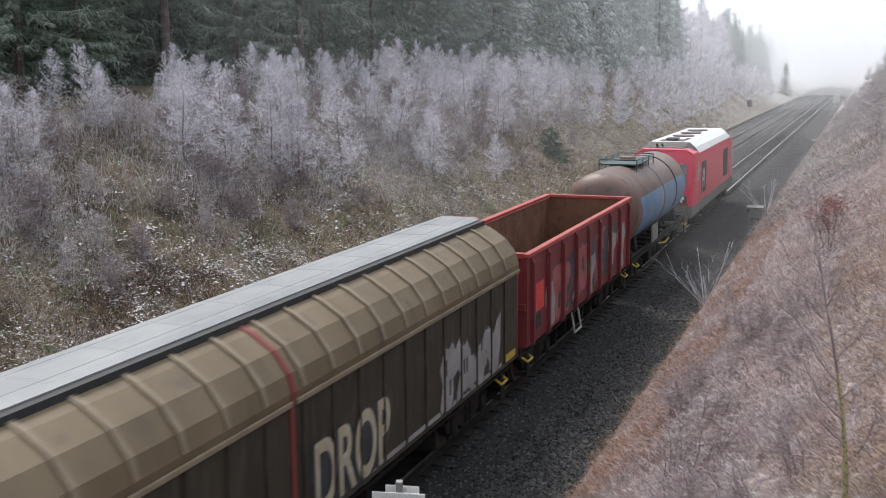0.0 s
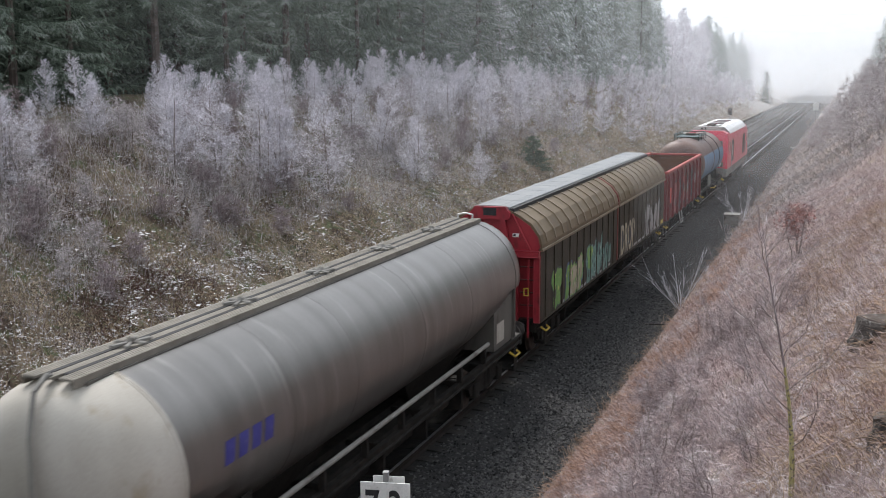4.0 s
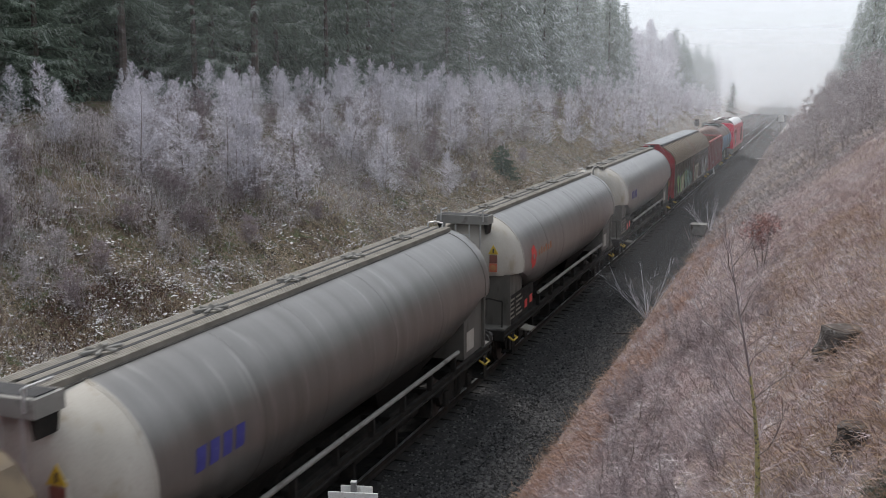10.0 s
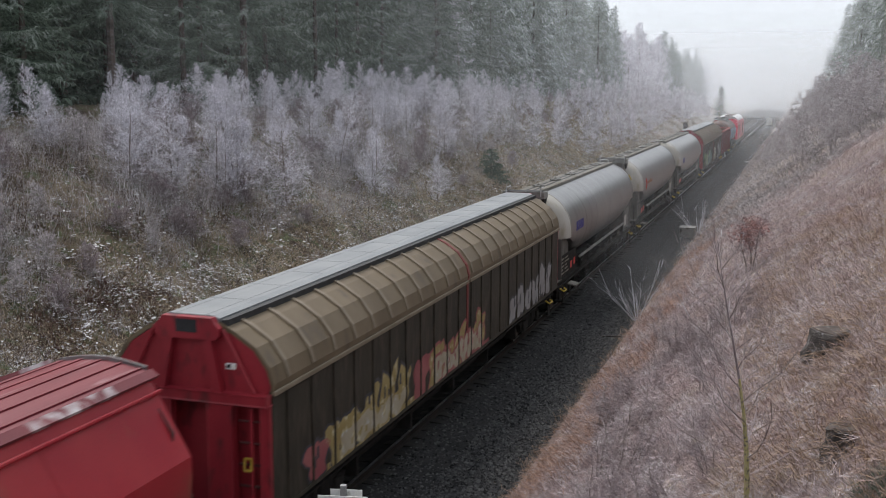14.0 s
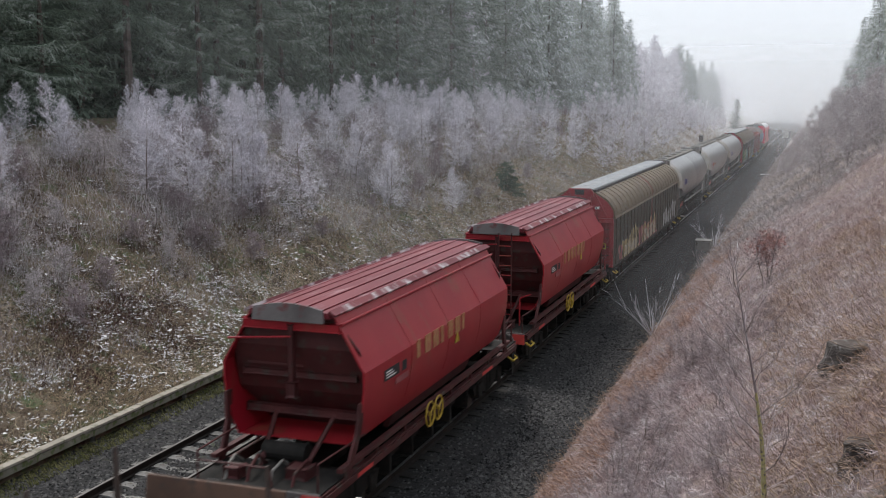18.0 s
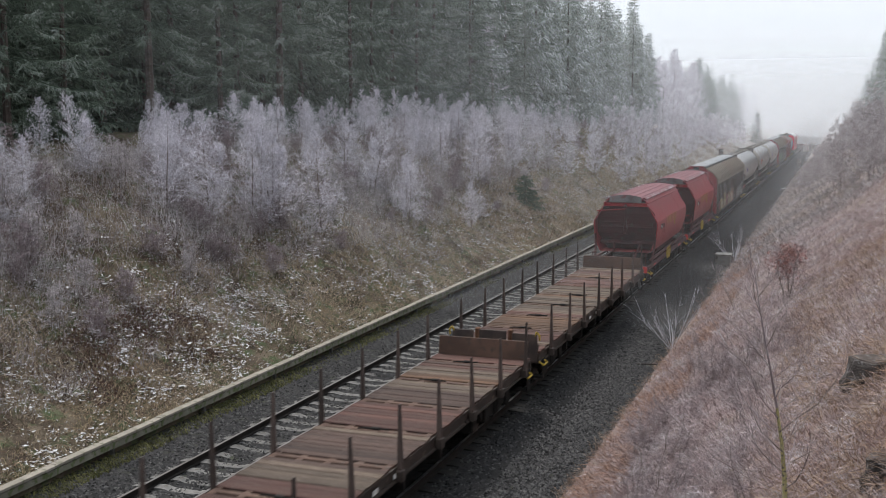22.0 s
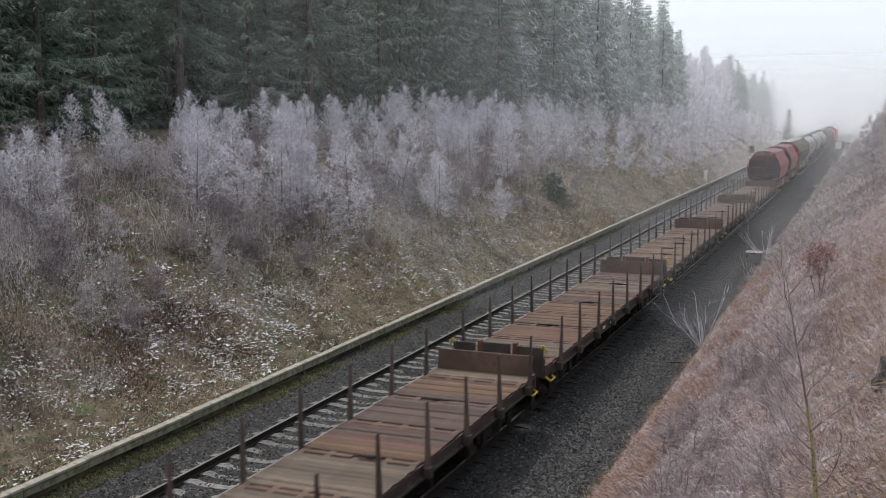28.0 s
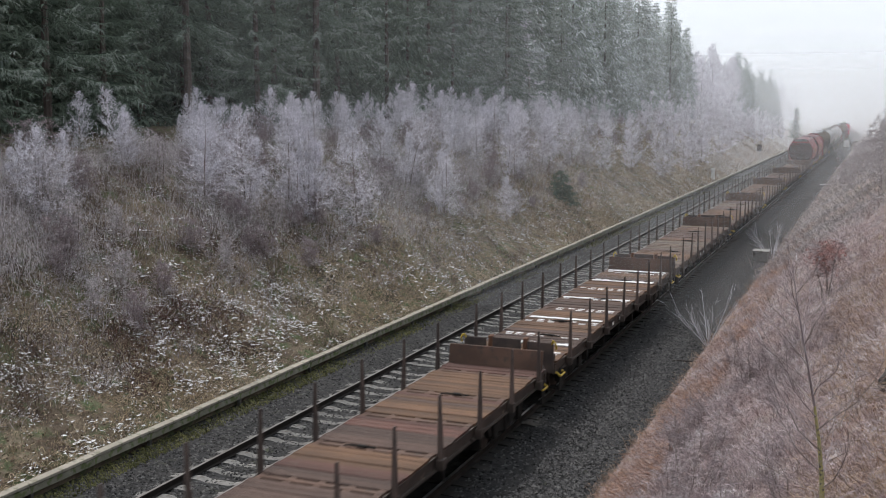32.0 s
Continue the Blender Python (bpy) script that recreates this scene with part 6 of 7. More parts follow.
def hopper_wagon(middle, label, ladder):
    v = vehicle("hopper_wagon", label, "goods wagon", "wagons of the goods train", middle)
    running_gear(v, 6.9, (-4.5, 4.5), M_HOPDARK, 1.32, 0.98, 1.18, 6.35)
    B = 4.85

    def loop(y, f):
        pts = [(x * f, z) for x, z in HOPSEC]
        return [(x, y, z) for x, z in pts] + [(-x, y, z) for x, z in pts[::-1]]
    part("body_shell", sections([loop(-B, 1), loop(B, 1), loop(B, 0.972), loop(-B, 0.972), loop(-B, 1)], caps=False), M_HOPPER, v, "faded red slanted hopper sides", smooth=True, crease=20)
    for s in (-1, 1):
        bm = bmesh.new()
        sections([[(-0.84, s * (B - 0.10), 4.02), (0.84, s * (B - 0.10), 4.02), (0.84, s * (B - 0.14), 4.02), (-0.84, s * (B - 0.14), 4.02)],
                  [(-1.32, s * (B - 0.14), 3.38), (1.32, s * (B - 0.14), 3.38), (1.32, s * (B - 0.18), 3.38), (-1.32, s * (B - 0.18), 3.38)],
                  [(-1.40, s * (B - 0.5), 2.45), (1.40, s * (B - 0.5), 2.45), (1.40, s * (B - 0.55), 2.45), (-1.40, s * (B - 0.55), 2.45)],
                  [(-0.92, s * (B - 1.3), 1.45), (0.92, s * (B - 1.3), 1.45), (0.92, s * (B - 1.35), 1.45), (-0.92, s * (B - 1.35), 1.45)]], bm)
        part("end_wall", bm, M_HOPDARK, v, "dirty dark red sloping end wall")
        part("end_header", box(-1.0, 1.0, s * (B - 0.16), s * (B + 0.03), 3.74, 3.90, 0.02), M_HOPPER, v)
        part("end_girder", box(-1.2, 1.2, s * (B - 0.42), s * (B - 0.30), 2.75, 2.87, 0.02), M_HOPDARK, v)
        part("lower_girder", box(-1.25, 1.25, s * (B - 0.60), s * (B - 0.50), 1.95, 2.10, 0.02), M_HOPDARK, v)
        part("shaft", rod((-1.1, s * (B - 0.35), 2.98), (0.1, s * (B - 0.35), 2.98), 0.07, 10), M_HOPDARK, v)
        part("lever", box(-0.05, 0.05, s * (B - 0.02), s * (B + 0.05), 2.72, 3.85, 0.02), M_HOPDARK, v)
        part("lever_eye", box(-0.09, 0.09, s * (B - 0.02), s * (B + 0.06), 2.45, 2.75, 0.04), M_HOPDARK, v)
        part("lever_rod", rod((0.0, s * (B + 0.05), 3.62), (-1.35, s * (B + 0.02), 3.5), 0.022), M_HOPPER, v)
        part("air_tank", rod((-0.55, s * (B + 0.1), 1.40), (0.35, s * (B + 0.1), 1.40), 0.19, 12), M_UNDER, v)
        for q in (-1, 1):
            leg = [(q * 1.40, s * (B - 0.02), 2.45), (q * 1.36, s * (B + 0.05), 1.9), (q * 1.30, s * (B + 0.45), 1.19)]
            bm = bmesh.new()
            for a, c in zip(leg, leg[1:]):
                sections([[(a[0] - 0.03, a[1] - 0.10, a[2]), (a[0] + 0.03, a[1] - 0.10, a[2]), (a[0] + 0.03, a[1] + 0.10, a[2]), (a[0] - 0.03, a[1] + 0.10, a[2])],
                          [(c[0] - 0.03, c[1] - 0.10, c[2]), (c[0] + 0.03, c[1] - 0.10, c[2]), (c[0] + 0.03, c[1] + 0.10, c[2]), (c[0] - 0.03, c[1] + 0.10, c[2])]], bm)
            part("leg", bm, M_HOPDARK, v)
            part("brace", rod((q * 0.62, s * (B - 0.55), 2.0), (q * 0.45, s * (B + 0.5), 1.2), 0.05, 6), M_HOPDARK, v)
            part("railing", pipe([(q * 1.2, s * 6.3, 1.19), (q * 1.2, s * 6.3, 1.72), (q * 1.25, s * 5.1, 1.72), (q * 1.28, s * 4.4, 1.72)], 0.02), M_HOPDARK, v)
        part("end_rail", pipe([(-1.2, s * 6.3, 1.55), (0.25, s * 6.3, 1.55), (0.3, s * 6.3, 1.2)], 0.02), M_HOPDARK, v)
        for k in range(4):
            part("platform_pipe", pipe([(-0.9 + 0.5 * k, s * 5.2, 1.22), (-0.9 + 0.5 * k, s * 5.5, 1.42 + 0.06 * (k % 2)), (-0.7 + 0.45 * k, s * 6.1, 1.42), (-0.7 + 0.45 * k, s * 6.2, 1.2)], 0.03), M_HOPDARK if k % 2 else M_SKIRT, v)
        part("valve_box", box(0.35, 0.75, s * 5.5, s * 5.85, 1.216, 1.42, 0.03), M_HOPDARK, v)
        part("valve_box", box(-0.75, -0.45, s * 5.9, s * 6.15, 1.216, 1.42, 0.03), M_HOPDARK, v)
        part("end_platform", box(-1.28, 1.28, s * 5.1, s * 6.40, 1.185, 1.215), M_UNDER, v, "dark chequer-plate platform")
        part("platform_edge", box(-1.3, 1.3, s * 6.405, s * 6.44, 1.12, 1.22), M_GREYTIN if s < 0 else M_HOPDARK, v)
        part("side_beam", box(s * 1.325, s * 1.36, -6.3, 6.3, 1.02, 1.14), M_HOPDARK, v)
        part("side_girder", prism([(s * 1.24, 1.34), (s * 1.36, 1.34), (s * 1.36, 1.42), (s * 1.24, 1.42)], -5.6, 5.6), M_HOPDARK, v)
        for k in range(8):
            part("side_strut", box(s * 1.29, s * 1.33, -5.4 + 1.5 * k, -5.33 + 1.5 * k, 1.18, 1.34), M_HOPDARK, v)
        part("hopper_door", prism([(s * 0.9, 1.30), (s * 1.02, 1.30), (s * 1.30, 1.95), (s * 1.2, 1.95)], -2.6, 2.6), M_HOPDARK, v)
    # roof: rounded sheet in ribs, with a grey track along its edge
    arc = [(0.80 - 1.6 * i / 10, 4.12 + 0.10 * math.sin(math.pi * i / 10)) for i in range(11)]
    part("roof", prism(arc + [(-0.86, 4.02), (0.86, 4.02)], -B - 0.12, B + 0.12), M_HOPROOF, v, "low rounded red roof sheet")
    for i in range(1, 10, 2):
        x, z = arc[i]
        part("roof_rib", box(x - 0.03, x + 0.03, -B - 0.10, B + 0.10, z - 0.01, z + 0.018), M_HOPROOF, v)
    for s in (-1, 1):
        part("roof_track", prism([(s * 0.80, 4.125), (s * 0.93, 4.05), (s * 0.95, 4.09), (s * 0.83, 4.17)], -B - 0.1, B + 0.1), M_HOPTRACK, v, "dark red sliding-roof track with frost")
        part("eave_rail", rod((s * 1.02, -B, 3.90), (s * 1.02, B, 3.90), 0.03, 8), M_HOPPER, v)
        part("roof_end", prism([(x * 0.9, z + 0.06) for x, z in arc] + [(-0.74, 3.93), (0.74, 3.93)], s * (B + 0.125), s * (B + 0.17)), M_GREYTIN, v, "scuffed red roof end plate")
    for y in (-2.4, 0.0, 2.4):
        for s in (-1, 1):
            part("side_seam", sections([[(s * x * 1.003, y - 0.02, z) for x, z in HOPSEC[1:]] + [(s * (x * 1.003 + 0.004), y - 0.02, z + 0.002) for x, z in HOPSEC[:0:-1]],
                                        [(s * x * 1.003, y + 0.02, z) for x, z in HOPSEC[1:]] + [(s * (x * 1.003 + 0.004), y + 0.02, z + 0.002) for x, z in HOPSEC[:0:-1]]]), M_HOPPER, v)
    # emblem as faded bars, notices
    for k in range(7):
        y = -2.1 + 0.50 * k
        part("emblem_bar", box(1.478, 1.492, y, y + (0.36 if k % 3 else 0.2), 2.68, 3.06), M_TANMARK, v, "faded tan emblem")
    part("warning_triangle", prism([(-0.2, 2.46), (0.12, 2.46), (-0.04, 2.74)], -1.495, -1.482), M_YELLOW, v).matrix_basis = pose(0, 0.6, 0, 0, 0, 90)
    wall_marks(v, M_BLACKMARK, [(-3.9, -3.1, 2.62, 2.84), (-2.95, -2.7, 2.62, 2.82)], 1.487, "data_panel", "dark data panel")
    for k in range(3):
        wall_marks(v, M_WHITEMARK, [(-3.8, -3.3 - 0.1 * k, 2.66 + 0.055 * k, 2.685 + 0.055 * k)], 1.490)
    wall_marks(v, M_SPRAYR, [(-3.3, -2.6, 2.43, 2.55)], 1.484)
    for y in (-1.1, -0.55):
        hoop_wheel(v, "handwheel", M_YELLOW, (1.42, y, 1.20), 0.27, 0.022, "x", "yellow handwheel")
    wall_marks(v, M_REDMARK, [(3.0, 3.9, 1.04, 1.12), (-4.9, -4.2, 1.04, 1.12)], 1.364)
    for s in (-1, 1):
        shunter_steps(v, -5.95, s)
        shunter_steps(v, 5.95, s)
    part("tail_panel", box(0.95, 1.31, -6.47, -6.445, 0.90, 1.19), M_REDMARK, v, "bright red end panel")
    if ladder:
        for q in (0.12, 0.52):
            part("ladder_rail", rod((q, -B - 0.25, 4.0), (q, -B - 0.25, 1.2), 0.022), M_HOPDARK, v)
        for k in range(9):
            part("rung", rod((0.12, -B - 0.25, 1.5 + 0.3 * k), (0.52, -B - 0.25, 1.5 + 0.3 * k), 0.017), M_HOPPER, v)
        hoop_wheel(v, "brake_wheel", M_YELLOW, (-0.46, -B - 0.2, 2.85), 0.30, 0.026, "y", "large yellow brake wheel")
        part("guard_rail", pipe([(-1.2, -5.4, 1.2), (-1.2, -5.4, 2.1), (0.3, -5.4, 2.1)], 0.022), M_HOPPER, v)
        part("guard_rail", pipe([(0.3, -6.25, 1.2), (0.3, -6.25, 2.05), (-1.2, -6.25, 2.05)], 0.022), M_HOPPER, v)
        part("guard_rail", pipe([(0.85, -5.3, 1.2), (0.85, -5.3, 2.05), (1.2, -5.3, 2.2)], 0.022), M_HOPPER, v)
        part("brake_box", box(-0.95, -0.2, -B - 0.15, -B + 0.05, 2.68, 3.10, 0.02), M_HOPDARK, v)
    return v


# --- bogie flat wagon with stakes
stake_bm = bmesh.new()
sections([[(-0.045, -0.055, 0.92), (0.045, -0.055, 0.92), (0.045, 0.055, 0.92), (-0.045, 0.055, 0.92)],
          [(-0.045, -0.055, 1.3), (0.045, -0.055, 1.3), (0.045, 0.055, 1.3), (-0.045, 0.055, 1.3)],
          [(-0.018, -0.03, 2.42), (0.022, -0.03, 2.42), (0.022, 0.03, 2.42), (-0.018, 0.03, 2.42)]], stake_bm)
STAKE = shared("stake", stake_bm, M_STAKE)
STAKEBOX = shared("stake_pocket", box(-0.09, 0.07, -0.10, 0.10, 0.90, 1.12, 0.01), M_FLATFRAME)
PLANKS = [shared("plank", box(-1.33, 1.33, -0.113, 0.113, 1.182, 1.235, 0.006), m) for m in M_PLANK]
BOLSTER = shared("cross_bolster", box(-1.29, 1.29, -0.075, 0.075, 1.12, 1.232, 0.012), M_HEADBOARD)
TIE = shared("slot_spacer", box(-0.07, 0.07, -0.045, 0.045, 1.12, 1.226, 0.006), M_HEADBOARD)
TROUGHBED = shared("deck_recess", box(-1.28, 1.28, -0.165, 0.165, 1.09, 1.12), M_UNDER)
_b = box(-0.10, 0.10, -0.05, 0.05, 1.232, 1.29, 0.015)
rod((-0.28, 0.0, 1.255), (0.30, 0.02, 1.25), 0.022, 6, _b)
rod((-0.40, -0.04, 1.245), (-0.28, 0.0, 1.255), 0.014, 6, _b)
LASHING = shared("lashing_winch", _b, M_UNDER)
SNOWDASH = shared("snow_patch", box(-0.105, 0.105, -0.042, 0.042, 1.19, 1.236), M_SNOW)


def flat_wagon(middle, label, tint, snow):
    v = vehicle("flat_wagon", label, "goods wagon", "stake flat wagons", middle)
    r = random.Random(int(-middle * 10))
    H = 8.75
    running_gear(v, 9.2, (-6.3, 6.3), M_FLATFRAME, 1.34, 0.88, 1.18, H)
    for s in (-1, 1):
        part("truss_beam", prism([(s * 1.0, 0.62), (s * 1.08, 0.62), (s * 1.10, 0.88), (s * 0.98, 0.88)], -4.2, 4.2), M_UNDER, v)
    bands = [-H + 0.85 + 2.22 * k for k in range(8)]
    for n, yb in enumerate(bands):
        hang("deck_recess", TROUGHBED, v, pose(0, yb, 0))
        hang("cross_bolster", BOLSTER, v, pose(0, yb + r.uniform(-0.02, 0.02), 0))
        for q in (-0.12, 0.12):
            for k in range(8 if snow else 5):
                hang("slot_spacer", TIE, v, pose(-1.225 + (0.35 if snow else 0.6125) * k, yb + q, 0))
                if snow and k < 7 and r.random() < 0.8:
                    hang("snow_patch", SNOWDASH, v, pose(-1.05 + 0.35 * k + r.uniform(-0.03, 0.03), yb + q, 0, 0, 0, r.uniform(-4, 4)))
        if n % 2 == 0 or r.random() < 0.4:
            hang("lashing_winch", LASHING, v, pose(r.uniform(-0.3, 0.3), yb, 0, 0, 0, r.uniform(-8, 8)))
    for y0, y1 in zip([-H] + [b_ + 0.165 for b_ in bands], [b_ - 0.165 for b_ in bands] + [H - 0.02]):
        count = max(1, round((y1 - y0) / 0.242))
        t = tint[r.randrange(len(tint))]
        for k in range(count):
            if r.random() < 0.30:
                t = tint[r.randrange(len(tint))]
            hang("plank", PLANKS[t], v, pose(r.uniform(-0.015, 0.015), y0 + (y1 - y0) * (k + 0.5) / count, r.uniform(-0.012, 0.008), 0, 0, r.uniform(-0.3, 0.3)))
    if snow:
        for yy in snow:
            bm = bmesh.new()
            pts = [(-1.2 + 0.2 * k, yy + r.uniform(-0.02, 0.03)) for k in range(13)] + [(1.2 - 0.2 * k, yy + 0.2 + r.uniform(-0.04, 0.04)) for k in range(13)]
            bm.faces.new([bm.verts.new((x, q, 1.243)) for x, q in pts])
            top = bmesh.ops.extrude_face_region(bm, geom=bm.faces[:])
            bmesh.ops.translate(bm, vec=(0, 0, 0.014), verts=[g for g in top["geom"] if isinstance(g, bmesh.types.BMVert)])
            bmesh.ops.recalc_face_normals(bm, faces=bm.faces)
            part("snow_strip", bm, M_SNOW, v, "strip of old snow on the planks")
    for k in range(8):
        yy = -H + 1.1 + k * 2.22
        for s in (-1, 1):
            hang("stake", STAKE, v, pose(s * 1.41, yy, 0, r.uniform(-1.6, 1.6), r.uniform(-1.2, 1.2), 0 if s > 0 else 180))
            hang("stake_pocket", STAKEBOX, v, pose(s * 1.41, yy, 0, 0, 0, 0 if s > 0 else 180))
    lean = 0.05
    part("headboard", sections([[(-1.3, H - 0.30, 1.24), (1.3, H - 0.30, 1.24), (1.3, H - 0.25, 1.24), (-1.3, H - 0.25, 1.24)],
                                [(-1.3, H - 0.26 + lean, 1.74), (1.3, H - 0.26 + lean, 1.74), (1.3, H - 0.21 + lean, 1.74), (-1.3, H - 0.21 + lean, 1.74)]]), M_HEADBOARD, v, "rusty steel headboard")
    for x0, x1, z1 in ((-1.28, -0.64, 1.74), (-0.46, 0.36, 1.78), (0.54, 1.28, 1.74)):
        part("folded_end", box(x0, x1, -H - 0.12, -H - 0.065, 0.92, z1, 0.01), M_STAKE, v, "dark fold-down end frame")
    part("end_cap", box(-1.28, 1.28, -H - 0.02, -H + 0.10, 1.24, 1.42, 0.02), M_FLATFRAME, v)
    for x in (-0.55, 0.45):
        part("hinge_post", box(x - 0.06, x + 0.06, -H - 0.06, -H + 0.14, 1.0, 1.80, 0.02), M_RUST, v)
    for s in (-1, 1):
        shunter_steps(v, H - 0.35, s)
        shunter_steps(v, -H + 0.35, s)
        part("end_hook", pipe([(s * 1.22, -H - 0.09, 1.68), (s * 1.28, -H - 0.16, 1.82), (s * 1.36, -H - 0.16, 1.72), (s * 1.36, -H - 0.10, 1.58)], 0.026), M_YELLOW, v, "yellow hook on the end frame")
        part("rope_hook", rod((s * 1.36, 3.0, 1.0), (s * 1.42, 3.0, 0.95), 0.02), M_UNDER, v)
        for k in (0, 2, 4):
            part("data_mark", box(s * 1.341, s * 1.345, -3.2 + 0.5 * k, -2.95 + 0.5 * k, 0.98, 1.08), M_WHITEMARK, v)
    return v


# --- open box wagon
def box_wagon(middle):
    v = vehicle("open_box_wagon", "empty red open box wagon with orange rim and scrawls", "goods wagon", "wagons of the goods train", middle)
    running_gear(v, 6.5, (-3.9, 3.9), M_UNDER, 1.32, 0.96, 1.18, 6.0)
    H = 5.95
    part("floor", box(-1.38, 1.38, -H + 0.06, H - 0.06, 1.182, 1.25), M_RUST, v, "rusty wagon floor")
    for s in (-1, 1):
        part("side_wall", box(s * 1.385, s * 1.43, -H, H, 1.18, 3.36), M_GONDOLA, v, "scuffed red side wall")
        part("inner_lining", box(s * 1.365, s * 1.383, -H + 0.07, H - 0.07, 1.254, 3.34), M_RUST, v)
        part("top_rim", box(s * 1.34, s * 1.50, -H - 0.04, H + 0.04, 3.36, 3.47, 0.015), M_RIM, v, "orange-red top rim")
        part("end_wall", box(-1.383, 1.383, s * (H - 0.05), s * H, 1.18, 3.36), M_GONDOLA, v)
        part("end_lining", box(-1.36, 1.36, s * (H - 0.07), s * (H - 0.052), 1.254, 3.34), M_RUST, v)
        part("end_rim", box(-1.338, 1.338, s * (H - 0.10), s * (H + 0.05), 3.362, 3.47, 0.015), M_RIM, v)
        for k in range(9):
            y = -H + 0.35 + k * (2 * H - 0.7) / 8
            part("side_post", prism([(s * 1.432, 1.12), (s * 1.53, 1.2), (s * 1.53, 3.2), (s * 1.432, 3.355)], y - 0.06, y + 0.06), M_GONDOLA, v)
        for x in (-0.8, 0.0, 0.8):
            part("end_post", prism([(x - 0.06, 1.18), (x + 0.06, 1.18), (x + 0.06, 3.35), (x - 0.06, 3.35)], s * (H + 0.002), s * (H + 0.10)), M_GONDOLA, v)
        part("end_rail", box(-1.4, 1.4, s * (H + 0.002), s * (H + 0.07), 2.1, 2.25, 0.01), M_GONDOLA, v)
        part("step", pipe([(s * 1.4, -1.6, 1.1), (s * 1.5, -1.6, 0.55), (s * 1.5, -0.9, 0.55), (s * 1.4, -0.9, 1.1)], 0.03), M_GALV, v, "grey wire step")
        shunter_steps(v, 5.6, s)
        shunter_steps(v, -5.6, s)
    for k in range(6):
        spray(v, -3.6 + 1.15 * k, 1.35 + 0.1 * (k % 3), 1.5, 1.55, M_SPRAYD if k % 2 else M_SPRAYR, M_SPRAYD, 80 + k, x=1.4325)
    for k, (fill, z, h) in enumerate(((M_SPRAYW, 1.3, 1.2), (M_SPRAYD, 1.4, 0.9), (M_SPRAYW, 1.5, 0.7), (M_SPRAYW, 1.25, 1.5), (M_SPRAYD, 1.3, 1.1), (M_SPRAYW, 1.6, 1.3), (M_SPRAYW, 1.4, 1.6))):
        spray(v, -4.3 + 1.4 * k, z, 1.0, h, fill, M_SPRAYR, 60 + k, x=1.434)
    wall_marks(v, M_SLOT, [(-5.3, -4.75, 1.45, 1.85)], 1.436, "data_panel")
    wall_marks(v, M_REDMARK, [(-5.5, -4.5, 1.9, 2.6)], 1.4355, "repainted_patch")
    return v


# --- tank wagon
def tank_wagon(middle):
    v = vehicle("tank_wagon", "brown tank wagon with faded blue side panel", "goods wagon", "wagons of the goods train", middle)
    running_gear(v, 6.4, (-4.0, 4.0), M_UNDER, 1.3, 0.96, 1.18, 5.8)
    R, Z = 1.42, 2.66
    prof = ((-5.75, 0.25), (-5.72, 0.6), (-5.6, 1.0), (-5.42, 1.25), (-5.2, 1.37), (-5.0, R), (5.0, R), (5.2, 1.37), (5.42, 1.25), (5.6, 1.0), (5.72, 0.6), (5.75, 0.25))
    part("barrel", sections([ring_at(y, r, Z) for y, r in prof]), M_TANKBR, v, "brown steel barrel", smooth=True)
    shell_patch(v, "blue_panel", M_TANKBLUE, -4.7, 4.95, -55, 20, "faded blue panel", R + 0.006, Z)
    for y in (-0.2, 2.6):
        part("strap", sections([ring_at(y, R, Z), ring_at(y, R + 0.02, Z), ring_at(y + 0.18, R + 0.02, Z), ring_at(y + 0.18, R, Z)], caps=False), M_UNDER if y > 0 else M_TANKBR, v)
    for y in (-4.2, 4.2):
        part("saddle", prism([(-1.15, 1.18), (1.15, 1.18), (1.05, 1.75), (-1.05, 1.75)], y - 0.2, y + 0.2), M_UNDER, v)
    part("dome_cover", rod((0, -0.6, 4.0), (0, -0.6, 4.28), 0.32, 16), M_TANKBR, v)
    part("gantry_deck", box(-0.72, 0.72, -2.4, 1.0, 4.10, 4.14), M_TEAL, v)
    for x in (-0.72, 0.72):
        for z in (4.22, 4.30):
            part("gantry_rail", rod((x, -2.4, z), (x, 1.0, z), 0.022), M_TEAL, v, "dark green gantry rail")
        for y in (-2.4, -1.2, 0.0, 1.0):
            part("gantry_post", rod((x, y, 4.0 if abs(x) < 0.5 else 3.85), (x, y, 4.31), 0.022), M_TEAL, v)
    for y in (-2.4, 1.0):
        part("gantry_rail", rod((-0.72, y, 4.30), (0.72, y, 4.30), 0.022), M_TEAL, v)
    wall_marks(v, M_SKIRT, [(-2.2, -1.2, 1.2, 1.75)], 1.36, "data_panel", "grey data panel")
    part("panel_frame", box(1.30, 1.355, -2.25, -1.15, 1.18, 1.80), M_SKIRT, v)
    for y in (-2.6, 1.4, 3.0):
        part("brake_box", box(0.9, 1.3, y, y + 0.5, 0.5, 0.95, 0.03), M_UNDER, v)
    for s in (-1, 1):
        shunter_steps(v, -5.4, s)
        shunter_steps(v, 5.4, s)
    part("hand_lever", pipe([(1.3, -0.6, 0.9), (1.5, -0.3, 0.9), (1.5, 0.5, 0.95)], 0.03), M_YELLOW, v)
    return v


